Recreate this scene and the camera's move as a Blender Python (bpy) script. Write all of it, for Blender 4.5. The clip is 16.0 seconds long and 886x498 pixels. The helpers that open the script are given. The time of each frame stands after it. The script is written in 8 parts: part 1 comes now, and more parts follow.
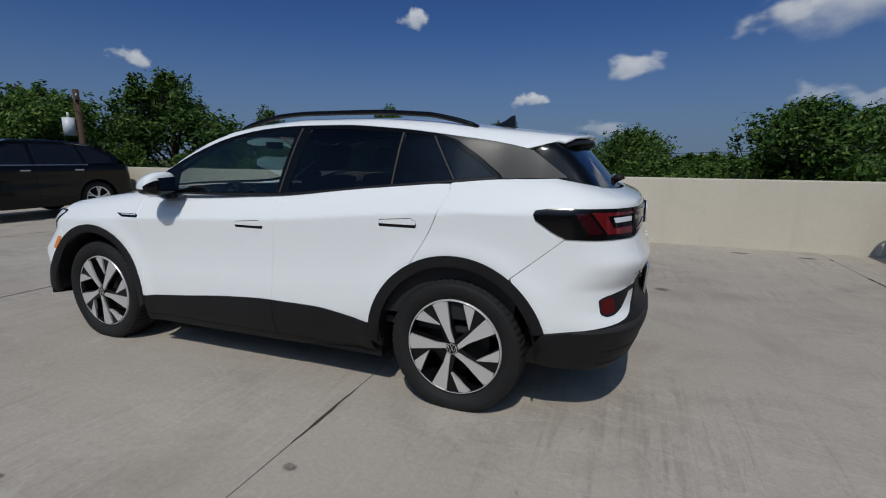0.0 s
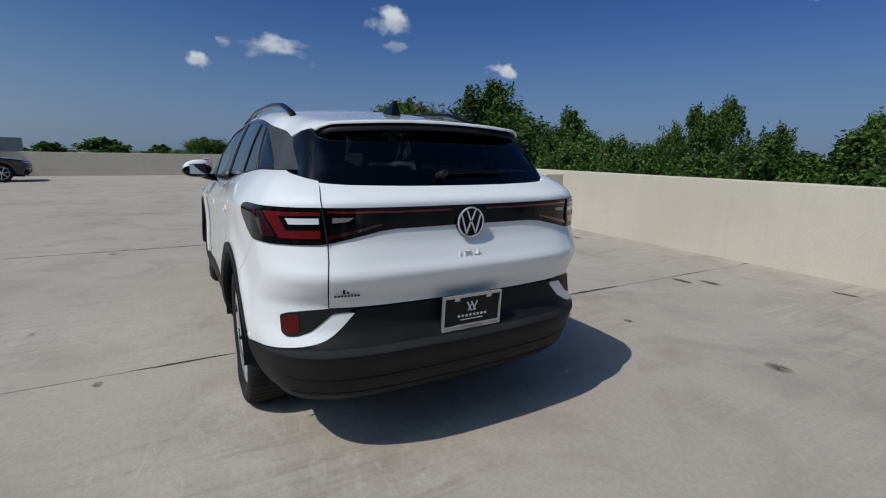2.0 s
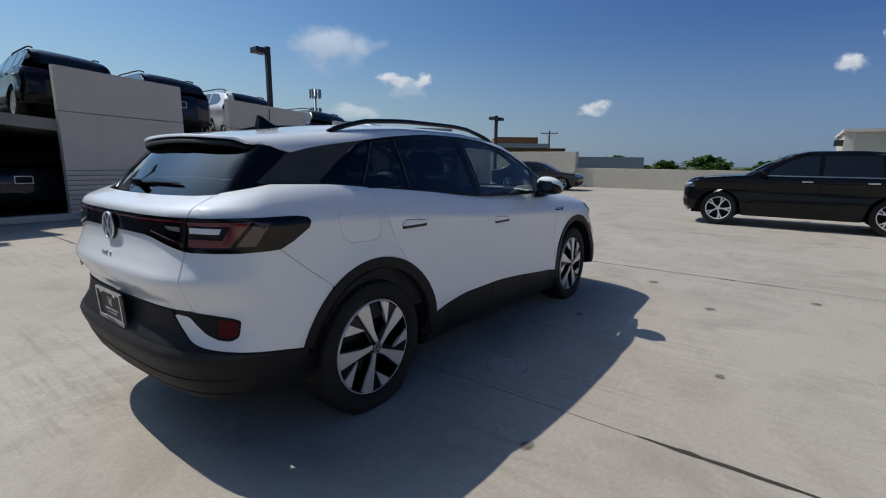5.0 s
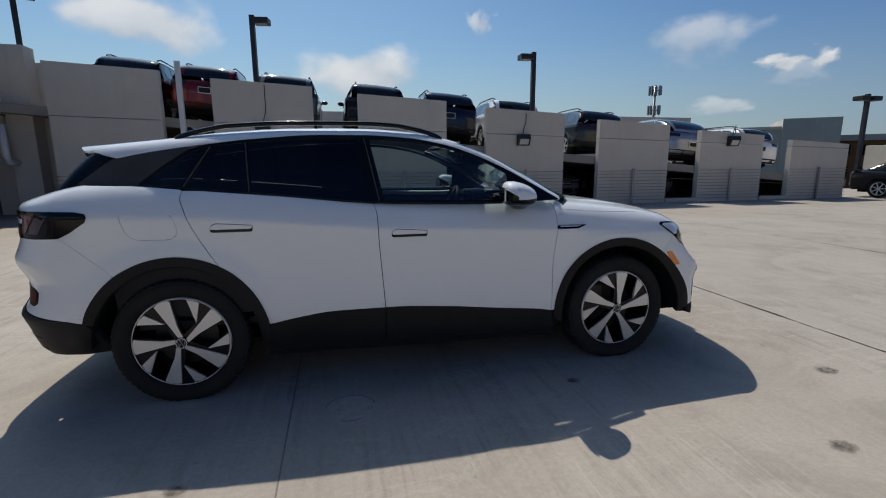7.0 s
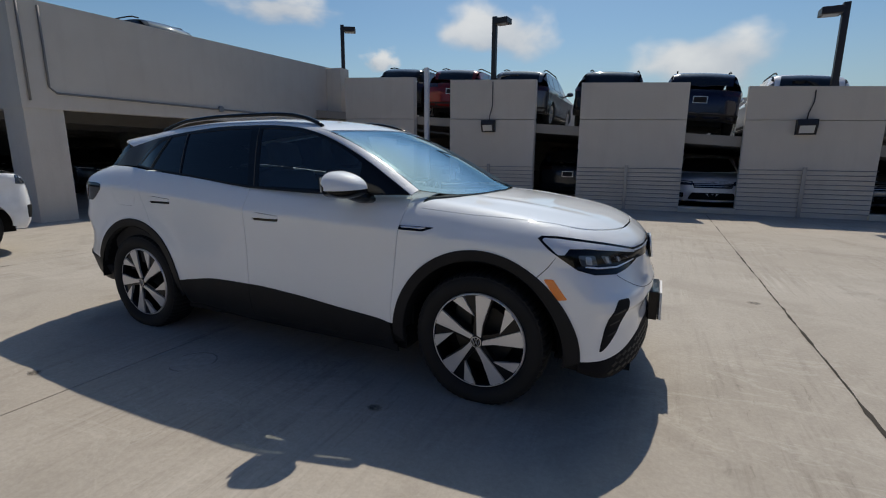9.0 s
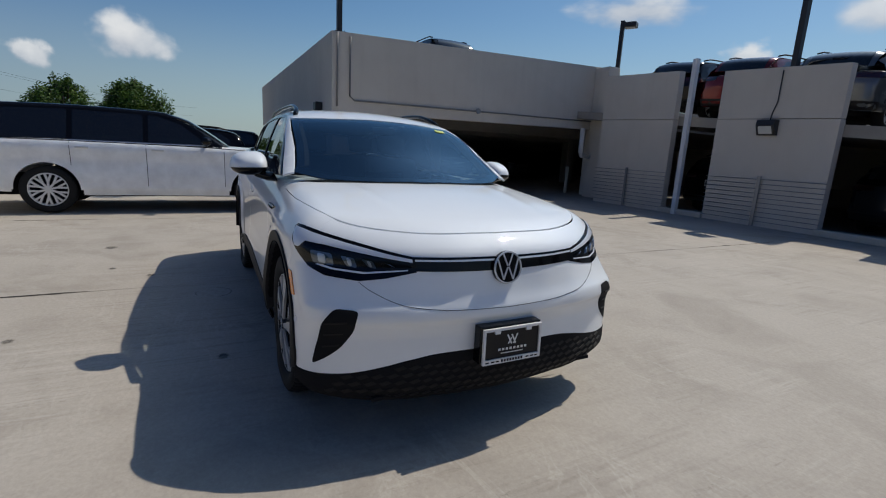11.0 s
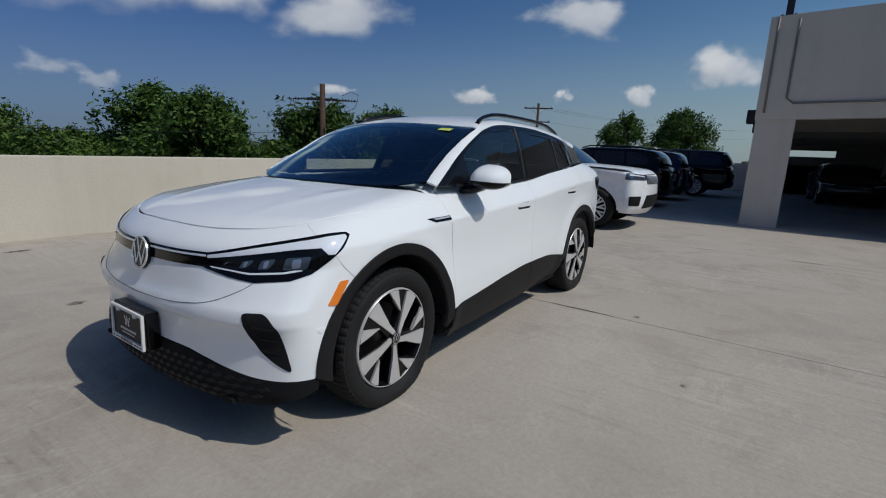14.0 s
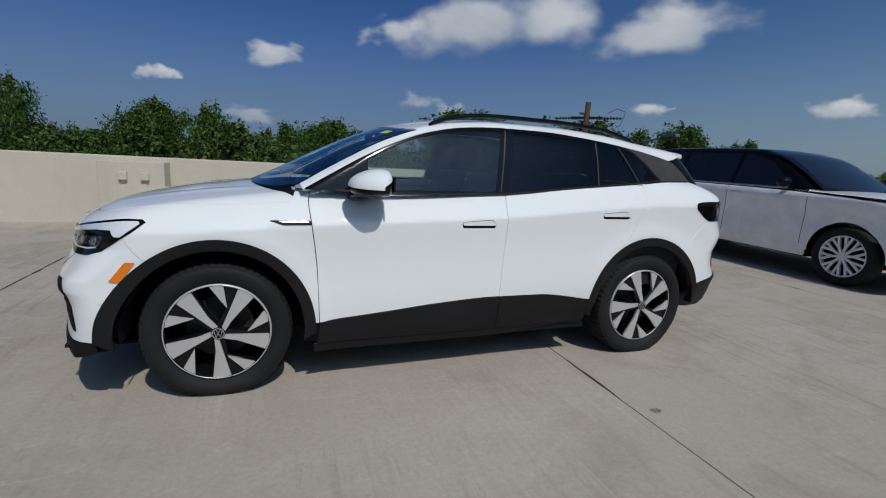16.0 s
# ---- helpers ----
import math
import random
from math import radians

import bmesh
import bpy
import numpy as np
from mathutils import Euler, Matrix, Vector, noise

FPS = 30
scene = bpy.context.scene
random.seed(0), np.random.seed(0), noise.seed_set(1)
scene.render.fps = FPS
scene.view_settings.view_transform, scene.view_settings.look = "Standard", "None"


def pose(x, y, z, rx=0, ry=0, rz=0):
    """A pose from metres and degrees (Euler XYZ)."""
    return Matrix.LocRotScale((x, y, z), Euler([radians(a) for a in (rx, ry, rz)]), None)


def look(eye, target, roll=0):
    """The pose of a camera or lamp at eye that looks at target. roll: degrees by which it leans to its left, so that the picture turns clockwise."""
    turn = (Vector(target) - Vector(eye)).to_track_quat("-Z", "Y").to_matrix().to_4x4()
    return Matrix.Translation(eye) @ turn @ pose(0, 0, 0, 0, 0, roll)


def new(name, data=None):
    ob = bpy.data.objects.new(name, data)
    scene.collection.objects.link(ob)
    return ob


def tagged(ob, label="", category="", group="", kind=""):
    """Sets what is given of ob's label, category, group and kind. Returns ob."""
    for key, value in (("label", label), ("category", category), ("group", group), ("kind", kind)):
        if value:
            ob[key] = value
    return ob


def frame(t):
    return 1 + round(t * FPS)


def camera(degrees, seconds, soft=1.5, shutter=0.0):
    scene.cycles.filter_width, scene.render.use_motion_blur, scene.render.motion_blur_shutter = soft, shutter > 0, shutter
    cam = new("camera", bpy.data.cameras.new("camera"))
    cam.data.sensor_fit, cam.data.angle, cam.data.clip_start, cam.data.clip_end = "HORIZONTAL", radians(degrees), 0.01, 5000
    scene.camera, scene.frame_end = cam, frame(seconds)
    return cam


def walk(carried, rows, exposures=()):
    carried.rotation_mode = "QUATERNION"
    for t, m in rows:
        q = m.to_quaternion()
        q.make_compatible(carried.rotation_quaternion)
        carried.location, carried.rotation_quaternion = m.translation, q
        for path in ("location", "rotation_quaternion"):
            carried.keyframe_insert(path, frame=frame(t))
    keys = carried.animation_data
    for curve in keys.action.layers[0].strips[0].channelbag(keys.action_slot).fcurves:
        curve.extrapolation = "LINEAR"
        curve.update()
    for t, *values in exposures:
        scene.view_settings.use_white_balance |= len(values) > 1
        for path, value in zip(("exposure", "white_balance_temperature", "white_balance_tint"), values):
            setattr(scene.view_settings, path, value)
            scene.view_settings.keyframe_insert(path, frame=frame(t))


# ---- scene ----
cam = camera(87.2, 16.0, soft=1.1)
PATH = [
    (0.0, (-2.176, 3.042, 1.335), (-1.460, 1.214, 0.954), 0.45),
    (0.5, (-2.707, 2.725, 1.325), (-1.739, 1.018, 0.937), 0.72),
    (1.0, (-3.268, 2.258, 1.322), (-2.015, 0.748, 0.934), 0.92),
    (1.5, (-3.633, 1.742, 1.320), (-2.150, 0.460, 0.923), 1.03),
    (2.0, (-3.973, 1.088, 1.322), (-2.267, 0.124, 0.923), 1.05),
    (2.5, (-4.119, 0.482, 1.318), (-2.269, -0.168, 0.924), 1.01),
    (3.0, (-4.218, -0.231, 1.325), (-2.274, -0.504, 0.943), 1.11),
    (3.5, (-4.127, -0.851, 1.319), (-2.164, -0.782, 0.941), 1.18),
    (4.0, (-3.931, -1.500, 1.324), (-2.018, -1.051, 0.953), 1.16),
    (4.5, (-3.573, -2.088, 1.337), (-1.791, -1.257, 0.968), 0.98),
    (5.0, (-3.089, -2.595, 1.351), (-1.516, -1.415, 0.983), 0.70),
    (5.5, (-2.512, -3.011, 1.362), (-1.202, -1.545, 0.993), 0.39),
    (6.0, (-1.868, -3.341, 1.364), (-0.839, -1.666, 0.996), 0.13),
    (6.5, (-1.226, -3.520, 1.350), (-0.471, -1.703, 0.990), -0.03),
    (7.0, (-0.472, -3.646, 1.356), (-0.045, -1.726, 0.991), -0.29),
    (7.5, (0.175, -3.638, 1.340), (0.307, -1.676, 0.973), -0.53),
    (8.0, (0.918, -3.555, 1.340), (0.718, -1.601, 0.963), -0.37),
    (8.5, (1.532, -3.365, 1.326), (1.037, -1.466, 0.941), -0.14),
    (9.0, (2.192, -3.079, 1.319), (1.377, -1.294, 0.932), 0.32),
    (9.5, (2.705, -2.729, 1.294), (1.620, -1.095, 0.903), 0.70),
    (10.0, (3.225, -2.293, 1.300), (1.882, -0.866, 0.903), 1.70),
    (10.5, (3.618, -1.782, 1.295), (2.059, -0.593, 0.893), 2.45),
    (11.0, (3.876, -1.226, 1.299), (2.140, -0.316, 0.891), 3.06),
    (11.5, (4.016, -0.644, 1.307), (2.149, -0.048, 0.896), 3.46),
    (12.0, (4.049, -0.041, 1.315), (2.107, 0.217, 0.901), 3.55),
    (12.5, (3.980, 0.580, 1.319), (2.025, 0.488, 0.904), 3.28),
    (13.0, (3.775, 1.228, 1.309), (1.877, 0.757, 0.891), 2.49),
    (13.5, (3.537, 1.788, 1.320), (1.743, 1.008, 0.905), 2.19),
    (14.0, (3.121, 2.338, 1.308), (1.506, 1.232, 0.898), 2.24),
    (14.5, (2.722, 2.760, 1.319), (1.305, 1.406, 0.919), 2.58),
    (15.0, (2.175, 3.095, 1.319), (1.025, 1.507, 0.923), 2.80),
    (15.5, (1.677, 3.334, 1.326), (0.757, 1.601, 0.939), 3.08),
    (16.0, (1.086, 3.415, 1.320), (0.416, 1.570, 0.935), 3.33),
]
EXPOSURE = [(0.0, -0.86), (1.0, -0.87), (2.0, -0.56), (3.0, -0.44), (3.5, -0.33), (7.0, -0.36), (9.0, -0.43), (10.0, -0.45), (12.5, -0.41), (14.0, -0.77), (15.0, -0.81), (16.0, -0.81)]
walk(cam, [(t, look(e, g, r)) for t, e, g, r in PATH], [(t, s, float(np.interp(t, [3.5, 7.0, 9.0, 12.5, 14.0], [6300, 6720, 6860, 6430, 6330])), 9) for t, s in EXPOSURE])

# ---- daylight ----
SUN_DIR = Vector((-0.135, 0.735, 1.0)).normalized()      # towards the sun
world = bpy.data.worlds.new("sky")
scene.world = world
world.use_nodes = True
wn = world.node_tree
sky = wn.nodes.new("ShaderNodeTexSky")
sky.sky_type = "NISHITA"
sky.sun_disc = False
sky.sun_elevation = math.asin(SUN_DIR.z)
sky.sun_rotation = math.atan2(SUN_DIR.x, SUN_DIR.y)
sky.altitude = 400
sky.air_density, sky.dust_density, sky.ozone_density = 1.0, 0.9, 2.4
deep = wn.nodes.new("ShaderNodeHueSaturation")
deep.inputs["Saturation"].default_value = 1.14
deep.inputs["Hue"].default_value = 0.507
tint = wn.nodes.new("ShaderNodeMix")
tint.data_type, tint.blend_type = "RGBA", "MULTIPLY"
tint.inputs[0].default_value = 1.0
tint.inputs[7].default_value = (0.74, 1.0, 1.22, 1)
wn.links.new(sky.outputs[0], deep.inputs["Color"])
wn.links.new(deep.outputs[0], tint.inputs[6])
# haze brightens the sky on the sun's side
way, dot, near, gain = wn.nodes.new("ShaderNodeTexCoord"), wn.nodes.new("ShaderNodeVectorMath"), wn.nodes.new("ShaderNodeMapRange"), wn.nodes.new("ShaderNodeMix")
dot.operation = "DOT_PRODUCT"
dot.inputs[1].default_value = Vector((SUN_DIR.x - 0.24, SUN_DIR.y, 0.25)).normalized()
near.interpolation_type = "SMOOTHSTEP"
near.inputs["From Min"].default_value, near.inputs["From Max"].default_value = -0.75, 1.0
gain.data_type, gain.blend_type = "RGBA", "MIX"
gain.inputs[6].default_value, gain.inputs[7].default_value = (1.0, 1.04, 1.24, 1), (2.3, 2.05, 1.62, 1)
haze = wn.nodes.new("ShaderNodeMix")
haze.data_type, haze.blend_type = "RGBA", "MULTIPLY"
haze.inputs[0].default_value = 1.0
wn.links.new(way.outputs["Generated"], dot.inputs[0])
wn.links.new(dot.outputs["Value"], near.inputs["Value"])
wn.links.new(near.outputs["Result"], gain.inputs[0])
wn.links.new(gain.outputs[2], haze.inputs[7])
# bright aureole round the sun
disc, glow, halo = wn.nodes.new("ShaderNodeVectorMath"), wn.nodes.new("ShaderNodeMapRange"), wn.nodes.new("ShaderNodeVectorMath")
disc.operation, halo.operation = "DOT_PRODUCT", "SCALE"
disc.inputs[1].default_value = SUN_DIR
glow.interpolation_type = "SMOOTHERSTEP"
glow.inputs["From Min"].default_value, glow.inputs["From Max"].default_value = 0.80, 1.0
glow.inputs["To Min"].default_value, glow.inputs["To Max"].default_value = 1.0, 2.8
wn.links.new(way.outputs["Generated"], disc.inputs[0])
wn.links.new(disc.outputs["Value"], glow.inputs["Value"])
wn.links.new(glow.outputs["Result"], halo.inputs["Scale"])
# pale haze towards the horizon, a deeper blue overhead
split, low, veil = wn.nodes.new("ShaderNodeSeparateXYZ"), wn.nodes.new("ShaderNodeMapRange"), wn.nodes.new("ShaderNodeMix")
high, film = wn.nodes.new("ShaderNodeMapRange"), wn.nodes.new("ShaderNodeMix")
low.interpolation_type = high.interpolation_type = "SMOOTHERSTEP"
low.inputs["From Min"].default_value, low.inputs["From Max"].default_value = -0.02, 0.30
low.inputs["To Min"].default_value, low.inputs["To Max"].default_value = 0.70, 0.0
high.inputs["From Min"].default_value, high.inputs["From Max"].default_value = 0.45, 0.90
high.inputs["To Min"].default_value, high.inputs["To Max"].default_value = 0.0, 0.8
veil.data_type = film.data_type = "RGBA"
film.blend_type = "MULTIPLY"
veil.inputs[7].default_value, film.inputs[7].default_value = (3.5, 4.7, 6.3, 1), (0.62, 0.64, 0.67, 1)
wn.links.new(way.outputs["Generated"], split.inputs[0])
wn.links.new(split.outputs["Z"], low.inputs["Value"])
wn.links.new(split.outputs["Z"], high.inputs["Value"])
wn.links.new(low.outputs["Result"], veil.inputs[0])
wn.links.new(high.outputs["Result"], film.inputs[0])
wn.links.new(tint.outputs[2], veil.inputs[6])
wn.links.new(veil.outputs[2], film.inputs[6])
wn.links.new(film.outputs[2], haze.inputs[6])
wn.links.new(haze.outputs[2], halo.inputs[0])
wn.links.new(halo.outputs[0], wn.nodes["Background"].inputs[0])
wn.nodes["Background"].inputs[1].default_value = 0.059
sun = new("sun", bpy.data.lights.new("sun", "SUN"))
sun.data.energy, sun.data.angle, sun.data.color = 4.1, radians(0.53), (1.0, 0.945, 0.865)
sun.rotation_euler = SUN_DIR.to_track_quat("Z", "Y").to_euler()

# ---- materials ----
def mat(name, base, rough=0.5, metal=0.0, spec=0.5, coat=0.0, trans=0.0, alpha=1.0, ior=1.5, emit=None, emit_s=0.0):
    m = bpy.data.materials.new(name)
    m.use_nodes = True
    b = m.node_tree.nodes["Principled BSDF"]
    b.inputs["Base Color"].default_value = (*base, 1)
    b.inputs["Roughness"].default_value = rough
    b.inputs["Metallic"].default_value = metal
    b.inputs["Specular IOR Level"].default_value = spec
    b.inputs["Coat Weight"].default_value = coat
    b.inputs["Coat Roughness"].default_value = 0.03
    b.inputs["Transmission Weight"].default_value = trans
    b.inputs["Alpha"].default_value = alpha
    b.inputs["IOR"].default_value = ior
    if emit:
        b.inputs["Emission Color"].default_value = (*emit, 1)
        b.inputs["Emission Strength"].default_value = emit_s
    return m


def nodes_of(m):
    return m.node_tree.nodes, m.node_tree.links, m.node_tree.nodes["Principled BSDF"]


def coords(m, scale=(1, 1, 1), space="Object", turn=0.0):
    n, l, b = nodes_of(m)
    tc, mp = n.new("ShaderNodeTexCoord"), n.new("ShaderNodeMapping")
    mp.inputs["Scale"].default_value = scale
    mp.inputs["Rotation"].default_value = (0, 0, turn)
    l.new(tc.outputs[space], mp.inputs["Vector"])
    return mp.outputs["Vector"]


def noise_of(m, vec, scale, detail=4.0, rough=0.55, dist=0.0):
    n, l, b = nodes_of(m)
    t = n.new("ShaderNodeTexNoise")
    t.inputs["Scale"].default_value, t.inputs["Detail"].default_value = scale, detail
    t.inputs["Roughness"].default_value, t.inputs["Distortion"].default_value = rough, dist
    l.new(vec, t.inputs["Vector"])
    return t.outputs["Fac"]


def ramp_of(m, fac, stops):
    n, l, b = nodes_of(m)
    r = n.new("ShaderNodeValToRGB")
    els = r.color_ramp.elements
    while len(els) < len(stops):
        els.new(0.5)
    for e, (p, c) in zip(els, stops):
        e.position = p
        e.color = (*c, 1) if isinstance(c, tuple) else (c, c, c, 1)
    l.new(fac, r.inputs["Fac"])
    return r.outputs["Color"]


def mix_of(m, kind, fac, a, b2):
    n, l, b = nodes_of(m)
    x = n.new("ShaderNodeMix")
    x.data_type, x.blend_type = "RGBA", kind
    for sock, val in ((x.inputs[0], fac), (x.inputs[6], a), (x.inputs[7], b2)):
        if isinstance(val, (int, float)):
            sock.default_value = val
        elif isinstance(val, tuple):
            sock.default_value = (*val, 1)
        else:
            l.new(val, sock)
    return x.outputs[2]


def bump_of(m, height, strength=0.3, distance=0.01):
    n, l, b = nodes_of(m)
    bp = n.new("ShaderNodeBump")
    bp.inputs["Strength"].default_value, bp.inputs["Distance"].default_value = strength, distance
    l.new(height, bp.inputs["Height"])
    l.new(bp.outputs["Normal"], b.inputs["Normal"])


def concrete(name, base, stain, amount=0.5, streak=False, rough=0.85):
    """Weathered concrete: broad stains, mottling, fine grain, optional streaks."""
    m = mat(name, base, rough, spec=0.3)
    n, l, b = nodes_of(m)
    v = coords(m)
    big = ramp_of(m, noise_of(m, v, 0.35, 6, 0.6, 0.3), [(0.35, 0.0), (0.7, 1.0)])
    c = mix_of(m, "MIX", big, base, tuple(0.5 * (x + y) for x, y in zip(base, stain)))
    mid = ramp_of(m, noise_of(m, v, 2.3, 6, 0.65), [(0.5, 0.0), (0.78, amount)])
    c = mix_of(m, "MIX", mid, c, stain)
    if streak:
        vs = coords(m, (5.0, 5.0, 0.35))
        st = ramp_of(m, noise_of(m, vs, 1.0, 5, 0.6), [(0.52, 0.0), (0.75, 0.35)])
        c = mix_of(m, "MIX", st, c, stain)
    fine = ramp_of(m, noise_of(m, v, 60, 4, 0.7), [(0.3, 0.86), (0.7, 1.08)])
    c = mix_of(m, "MULTIPLY", 1.0, c, fine)
    l.new(c, b.inputs["Base Color"])
    bump_of(m, noise_of(m, v, 45, 5, 0.7), 0.25, 0.004)
    return m


def deck_concrete():
    """Broom-finished parking deck: pale, with sealer streaks, tyre scuffs and mottled patches."""
    base, pale, dark = (0.385, 0.342, 0.286), (0.46, 0.413, 0.352), (0.235, 0.203, 0.164)
    m = mat("deck concrete", base, 0.8, spec=0.35)
    n, l, b = nodes_of(m)
    v = coords(m)
    big = ramp_of(m, noise_of(m, v, 0.28, 7, 0.62, 0.6), [(0.3, 0.0), (0.72, 1.0)])
    c = mix_of(m, "MIX", big, base, pale)
    blot = ramp_of(m, noise_of(m, v, 1.1, 7, 0.6, 1.0), [(0.48, 0.0), (0.74, 0.5)])
    c = mix_of(m, "MIX", blot, c, dark)
    # thin broom lines and drag marks along y, only in worn places
    worn = ramp_of(m, noise_of(m, v, 0.55, 4, 0.5, 0.8), [(0.40, 0.0), (0.60, 1.0)])
    st = ramp_of(m, noise_of(m, coords(m, (9.0, 0.45, 1.0)), 1.6, 6, 0.7, 0.3), [(0.51, 0.0), (0.68, 0.50)])
    c = mix_of(m, "MIX", mix_of(m, "MULTIPLY", 1.0, st, worn), c, dark)
    worn2 = ramp_of(m, noise_of(m, coords(m, (1, 1, 1), turn=1.1), 0.7, 4, 0.5, 1.2), [(0.50, 0.0), (0.66, 1.0)])
    st2 = ramp_of(m, noise_of(m, coords(m, (14.0, 0.8, 1.0)), 1.5, 6, 0.7, 0.5), [(0.50, 0.0), (0.70, 0.45)])
    c = mix_of(m, "MIX", mix_of(m, "MULTIPLY", 1.0, st2, worn2), c, (0.60, 0.56, 0.49))
    # fine drawn lines of the float and pale scrapes where tyres turn
    line = ramp_of(m, noise_of(m, coords(m, (26.0, 0.5, 1.0), turn=0.04), 1.3, 4, 0.75, 0.2), [(0.57, 0.0), (0.68, 0.30)])
    c = mix_of(m, "MIX", mix_of(m, "MULTIPLY", 1.0, line, worn2), c, dark)
    arc_ = ramp_of(m, noise_of(m, coords(m, (1.0, 2.2, 1.0), turn=0.5), 1.4, 6, 0.6, 2.4), [(0.545, 0.0), (0.59, 0.30), (0.64, 0.0)])
    c = mix_of(m, "MIX", mix_of(m, "MULTIPLY", 1.0, arc_, worn), c, (0.56, 0.52, 0.455))
    # scuffs: small dark dashes with a drawn-out shape
    dash = ramp_of(m, noise_of(m, coords(m, (5.0, 1.6, 1.0)), 2.4, 9, 0.72, 1.6), [(0.60, 0.0), (0.68, 0.5)])
    c = mix_of(m, "MIX", mix_of(m, "MULTIPLY", 1.0, dash, worn), c, (0.17, 0.15, 0.12))
    # damp-looking broad patches and pale rings
    ring = ramp_of(m, noise_of(m, v, 0.42, 5, 0.55, 1.6), [(0.50, 0.0), (0.535, 0.35), (0.57, 0.0)])
    c = mix_of(m, "MIX", ring, c, pale)
    fine = ramp_of(m, noise_of(m, v, 38, 6, 0.85), [(0.3, 0.83), (0.7, 1.11)])
    c = mix_of(m, "MULTIPLY", 1.0, c, fine)
    specks = ramp_of(m, noise_of(m, v, 16, 3, 0.5), [(0.72, 0.0), (0.78, 0.35)])
    c = mix_of(m, "MIX", specks, c, (0.2, 0.18, 0.15))
    l.new(c, b.inputs["Base Color"])
    l.new(ramp_of(m, big, [(0.0, 0.88), (1.0, 0.68)]), b.inputs["Roughness"])
    bump_of(m, noise_of(m, coords(m, (5.0, 1.0, 1.0)), 26, 5, 0.7), 0.3, 0.003)
    return m


def soft_stain_or_light(name, base, depth, edge=0.55, grain=0.25):
    """A thin deck film, stain or painted light, fading out unevenly towards its rim."""
    m = mat(name, base, 0.8, spec=0.3)
    n, l, b = nodes_of(m)
    g, d, x, t = n.new("ShaderNodeTexCoord"), n.new("ShaderNodeVectorMath"), n.new("ShaderNodeMixShader"), n.new("ShaderNodeBsdfTransparent")
    d.operation = "DISTANCE"
    d.inputs[1].default_value = (0.5, 0.5, 0.0)
    flat = n.new("ShaderNodeVectorMath")
    flat.operation = "MULTIPLY"
    flat.inputs[1].default_value = (1, 1, 0)
    l.new(g.outputs["Generated"], flat.inputs[0])
    l.new(flat.outputs[0], d.inputs[0])
    fade = ramp_of(m, d.outputs["Value"], [(0.5 - 0.5 * edge, depth), (0.5, 0.0)])
    worn = ramp_of(m, noise_of(m, coords(m), 22, 5, 0.7), [(0.35, grain), (0.62, 1.0)])
    l.new(mix_of(m, "MULTIPLY", 1.0, fade, worn), x.inputs[0])
    l.new(t.outputs[0], x.inputs[1])
    l.new(b.outputs[0], x.inputs[2])
    l.new(x.outputs[0], n["Material Output"].inputs["Surface"])
    return m


M_DECK = deck_concrete()
M_SPOT = soft_stain_or_light("oil spot", (0.12, 0.105, 0.085), 0.75)
M_SEALANT = soft_stain_or_light("worn sealant", (0.085, 0.075, 0.06), 0.95, 0.45)
M_LIGHTPATCH = soft_stain_or_light("painted light patch", (0.62, 0.56, 0.48), 0.75, 0.12, 0.8)
M_PARAPET = concrete("parapet stucco", (0.63, 0.575, 0.47), (0.50, 0.45, 0.36), 0.45, streak=True)
M_PANEL = concrete("precast concrete", (0.70, 0.64, 0.55), (0.56, 0.50, 0.42), 0.35, streak=True)
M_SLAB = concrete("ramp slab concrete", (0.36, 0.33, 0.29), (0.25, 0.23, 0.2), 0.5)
M_DARKMETAL = mat("dark bronze paint", (0.022, 0.02, 0.02), 0.45)
M_BLACK = mat("black rubber", (0.012, 0.012, 0.013), 0.75, spec=0.3)
M_GREY = mat("grey steel", (0.3, 0.3, 0.3), 0.4, 0.8)
M_WHITEPAINT = mat("white painted steel", (0.75, 0.74, 0.72), 0.4)
M_JOINT = concrete("joint sealant", (0.27, 0.242, 0.205), (0.14, 0.125, 0.105), 0.8)

# ---- building blocks ----
def bm_box(bm, lo, hi, bevel=0.0):
    vs = [bm.verts.new((x, y, z)) for z in (lo[2], hi[2]) for y in (lo[1], hi[1]) for x in (lo[0], hi[0])]
    fs = [bm.faces.new([vs[i] for i in f]) for f in
          ((0, 2, 3, 1), (4, 5, 7, 6), (0, 1, 5, 4), (2, 6, 7, 3), (0, 4, 6, 2), (1, 3, 7, 5))]
    if bevel:
        edges = {e for f in fs for e in f.edges}
        bmesh.ops.bevel(bm, geom=list(edges), offset=bevel, segments=2, affect="EDGES", profile=0.6)
    return vs


def bm_tube(bm, a, b, r1, r2=None, seg=12, cap=True):
    """A tapered round bar from a to b."""
    a, b = Vector(a), Vector(b)
    r2 = r1 if r2 is None else r2
    q = (b - a).to_track_quat("Z", "Y").to_matrix()
    rings = []
    for c, r in ((a, r1), (b, r2)):
        rings.append([bm.verts.new(c + q @ Vector((r * math.cos(k * math.tau / seg), r * math.sin(k * math.tau / seg), 0))) for k in range(seg)])
    for k in range(seg):
        f = bm.faces.new((rings[0][k], rings[0][(k + 1) % seg], rings[1][(k + 1) % seg], rings[1][k]))
        f.smooth = True
    if cap:
        bm.faces.new(rings[0][::-1])
        bm.faces.new(rings[1])


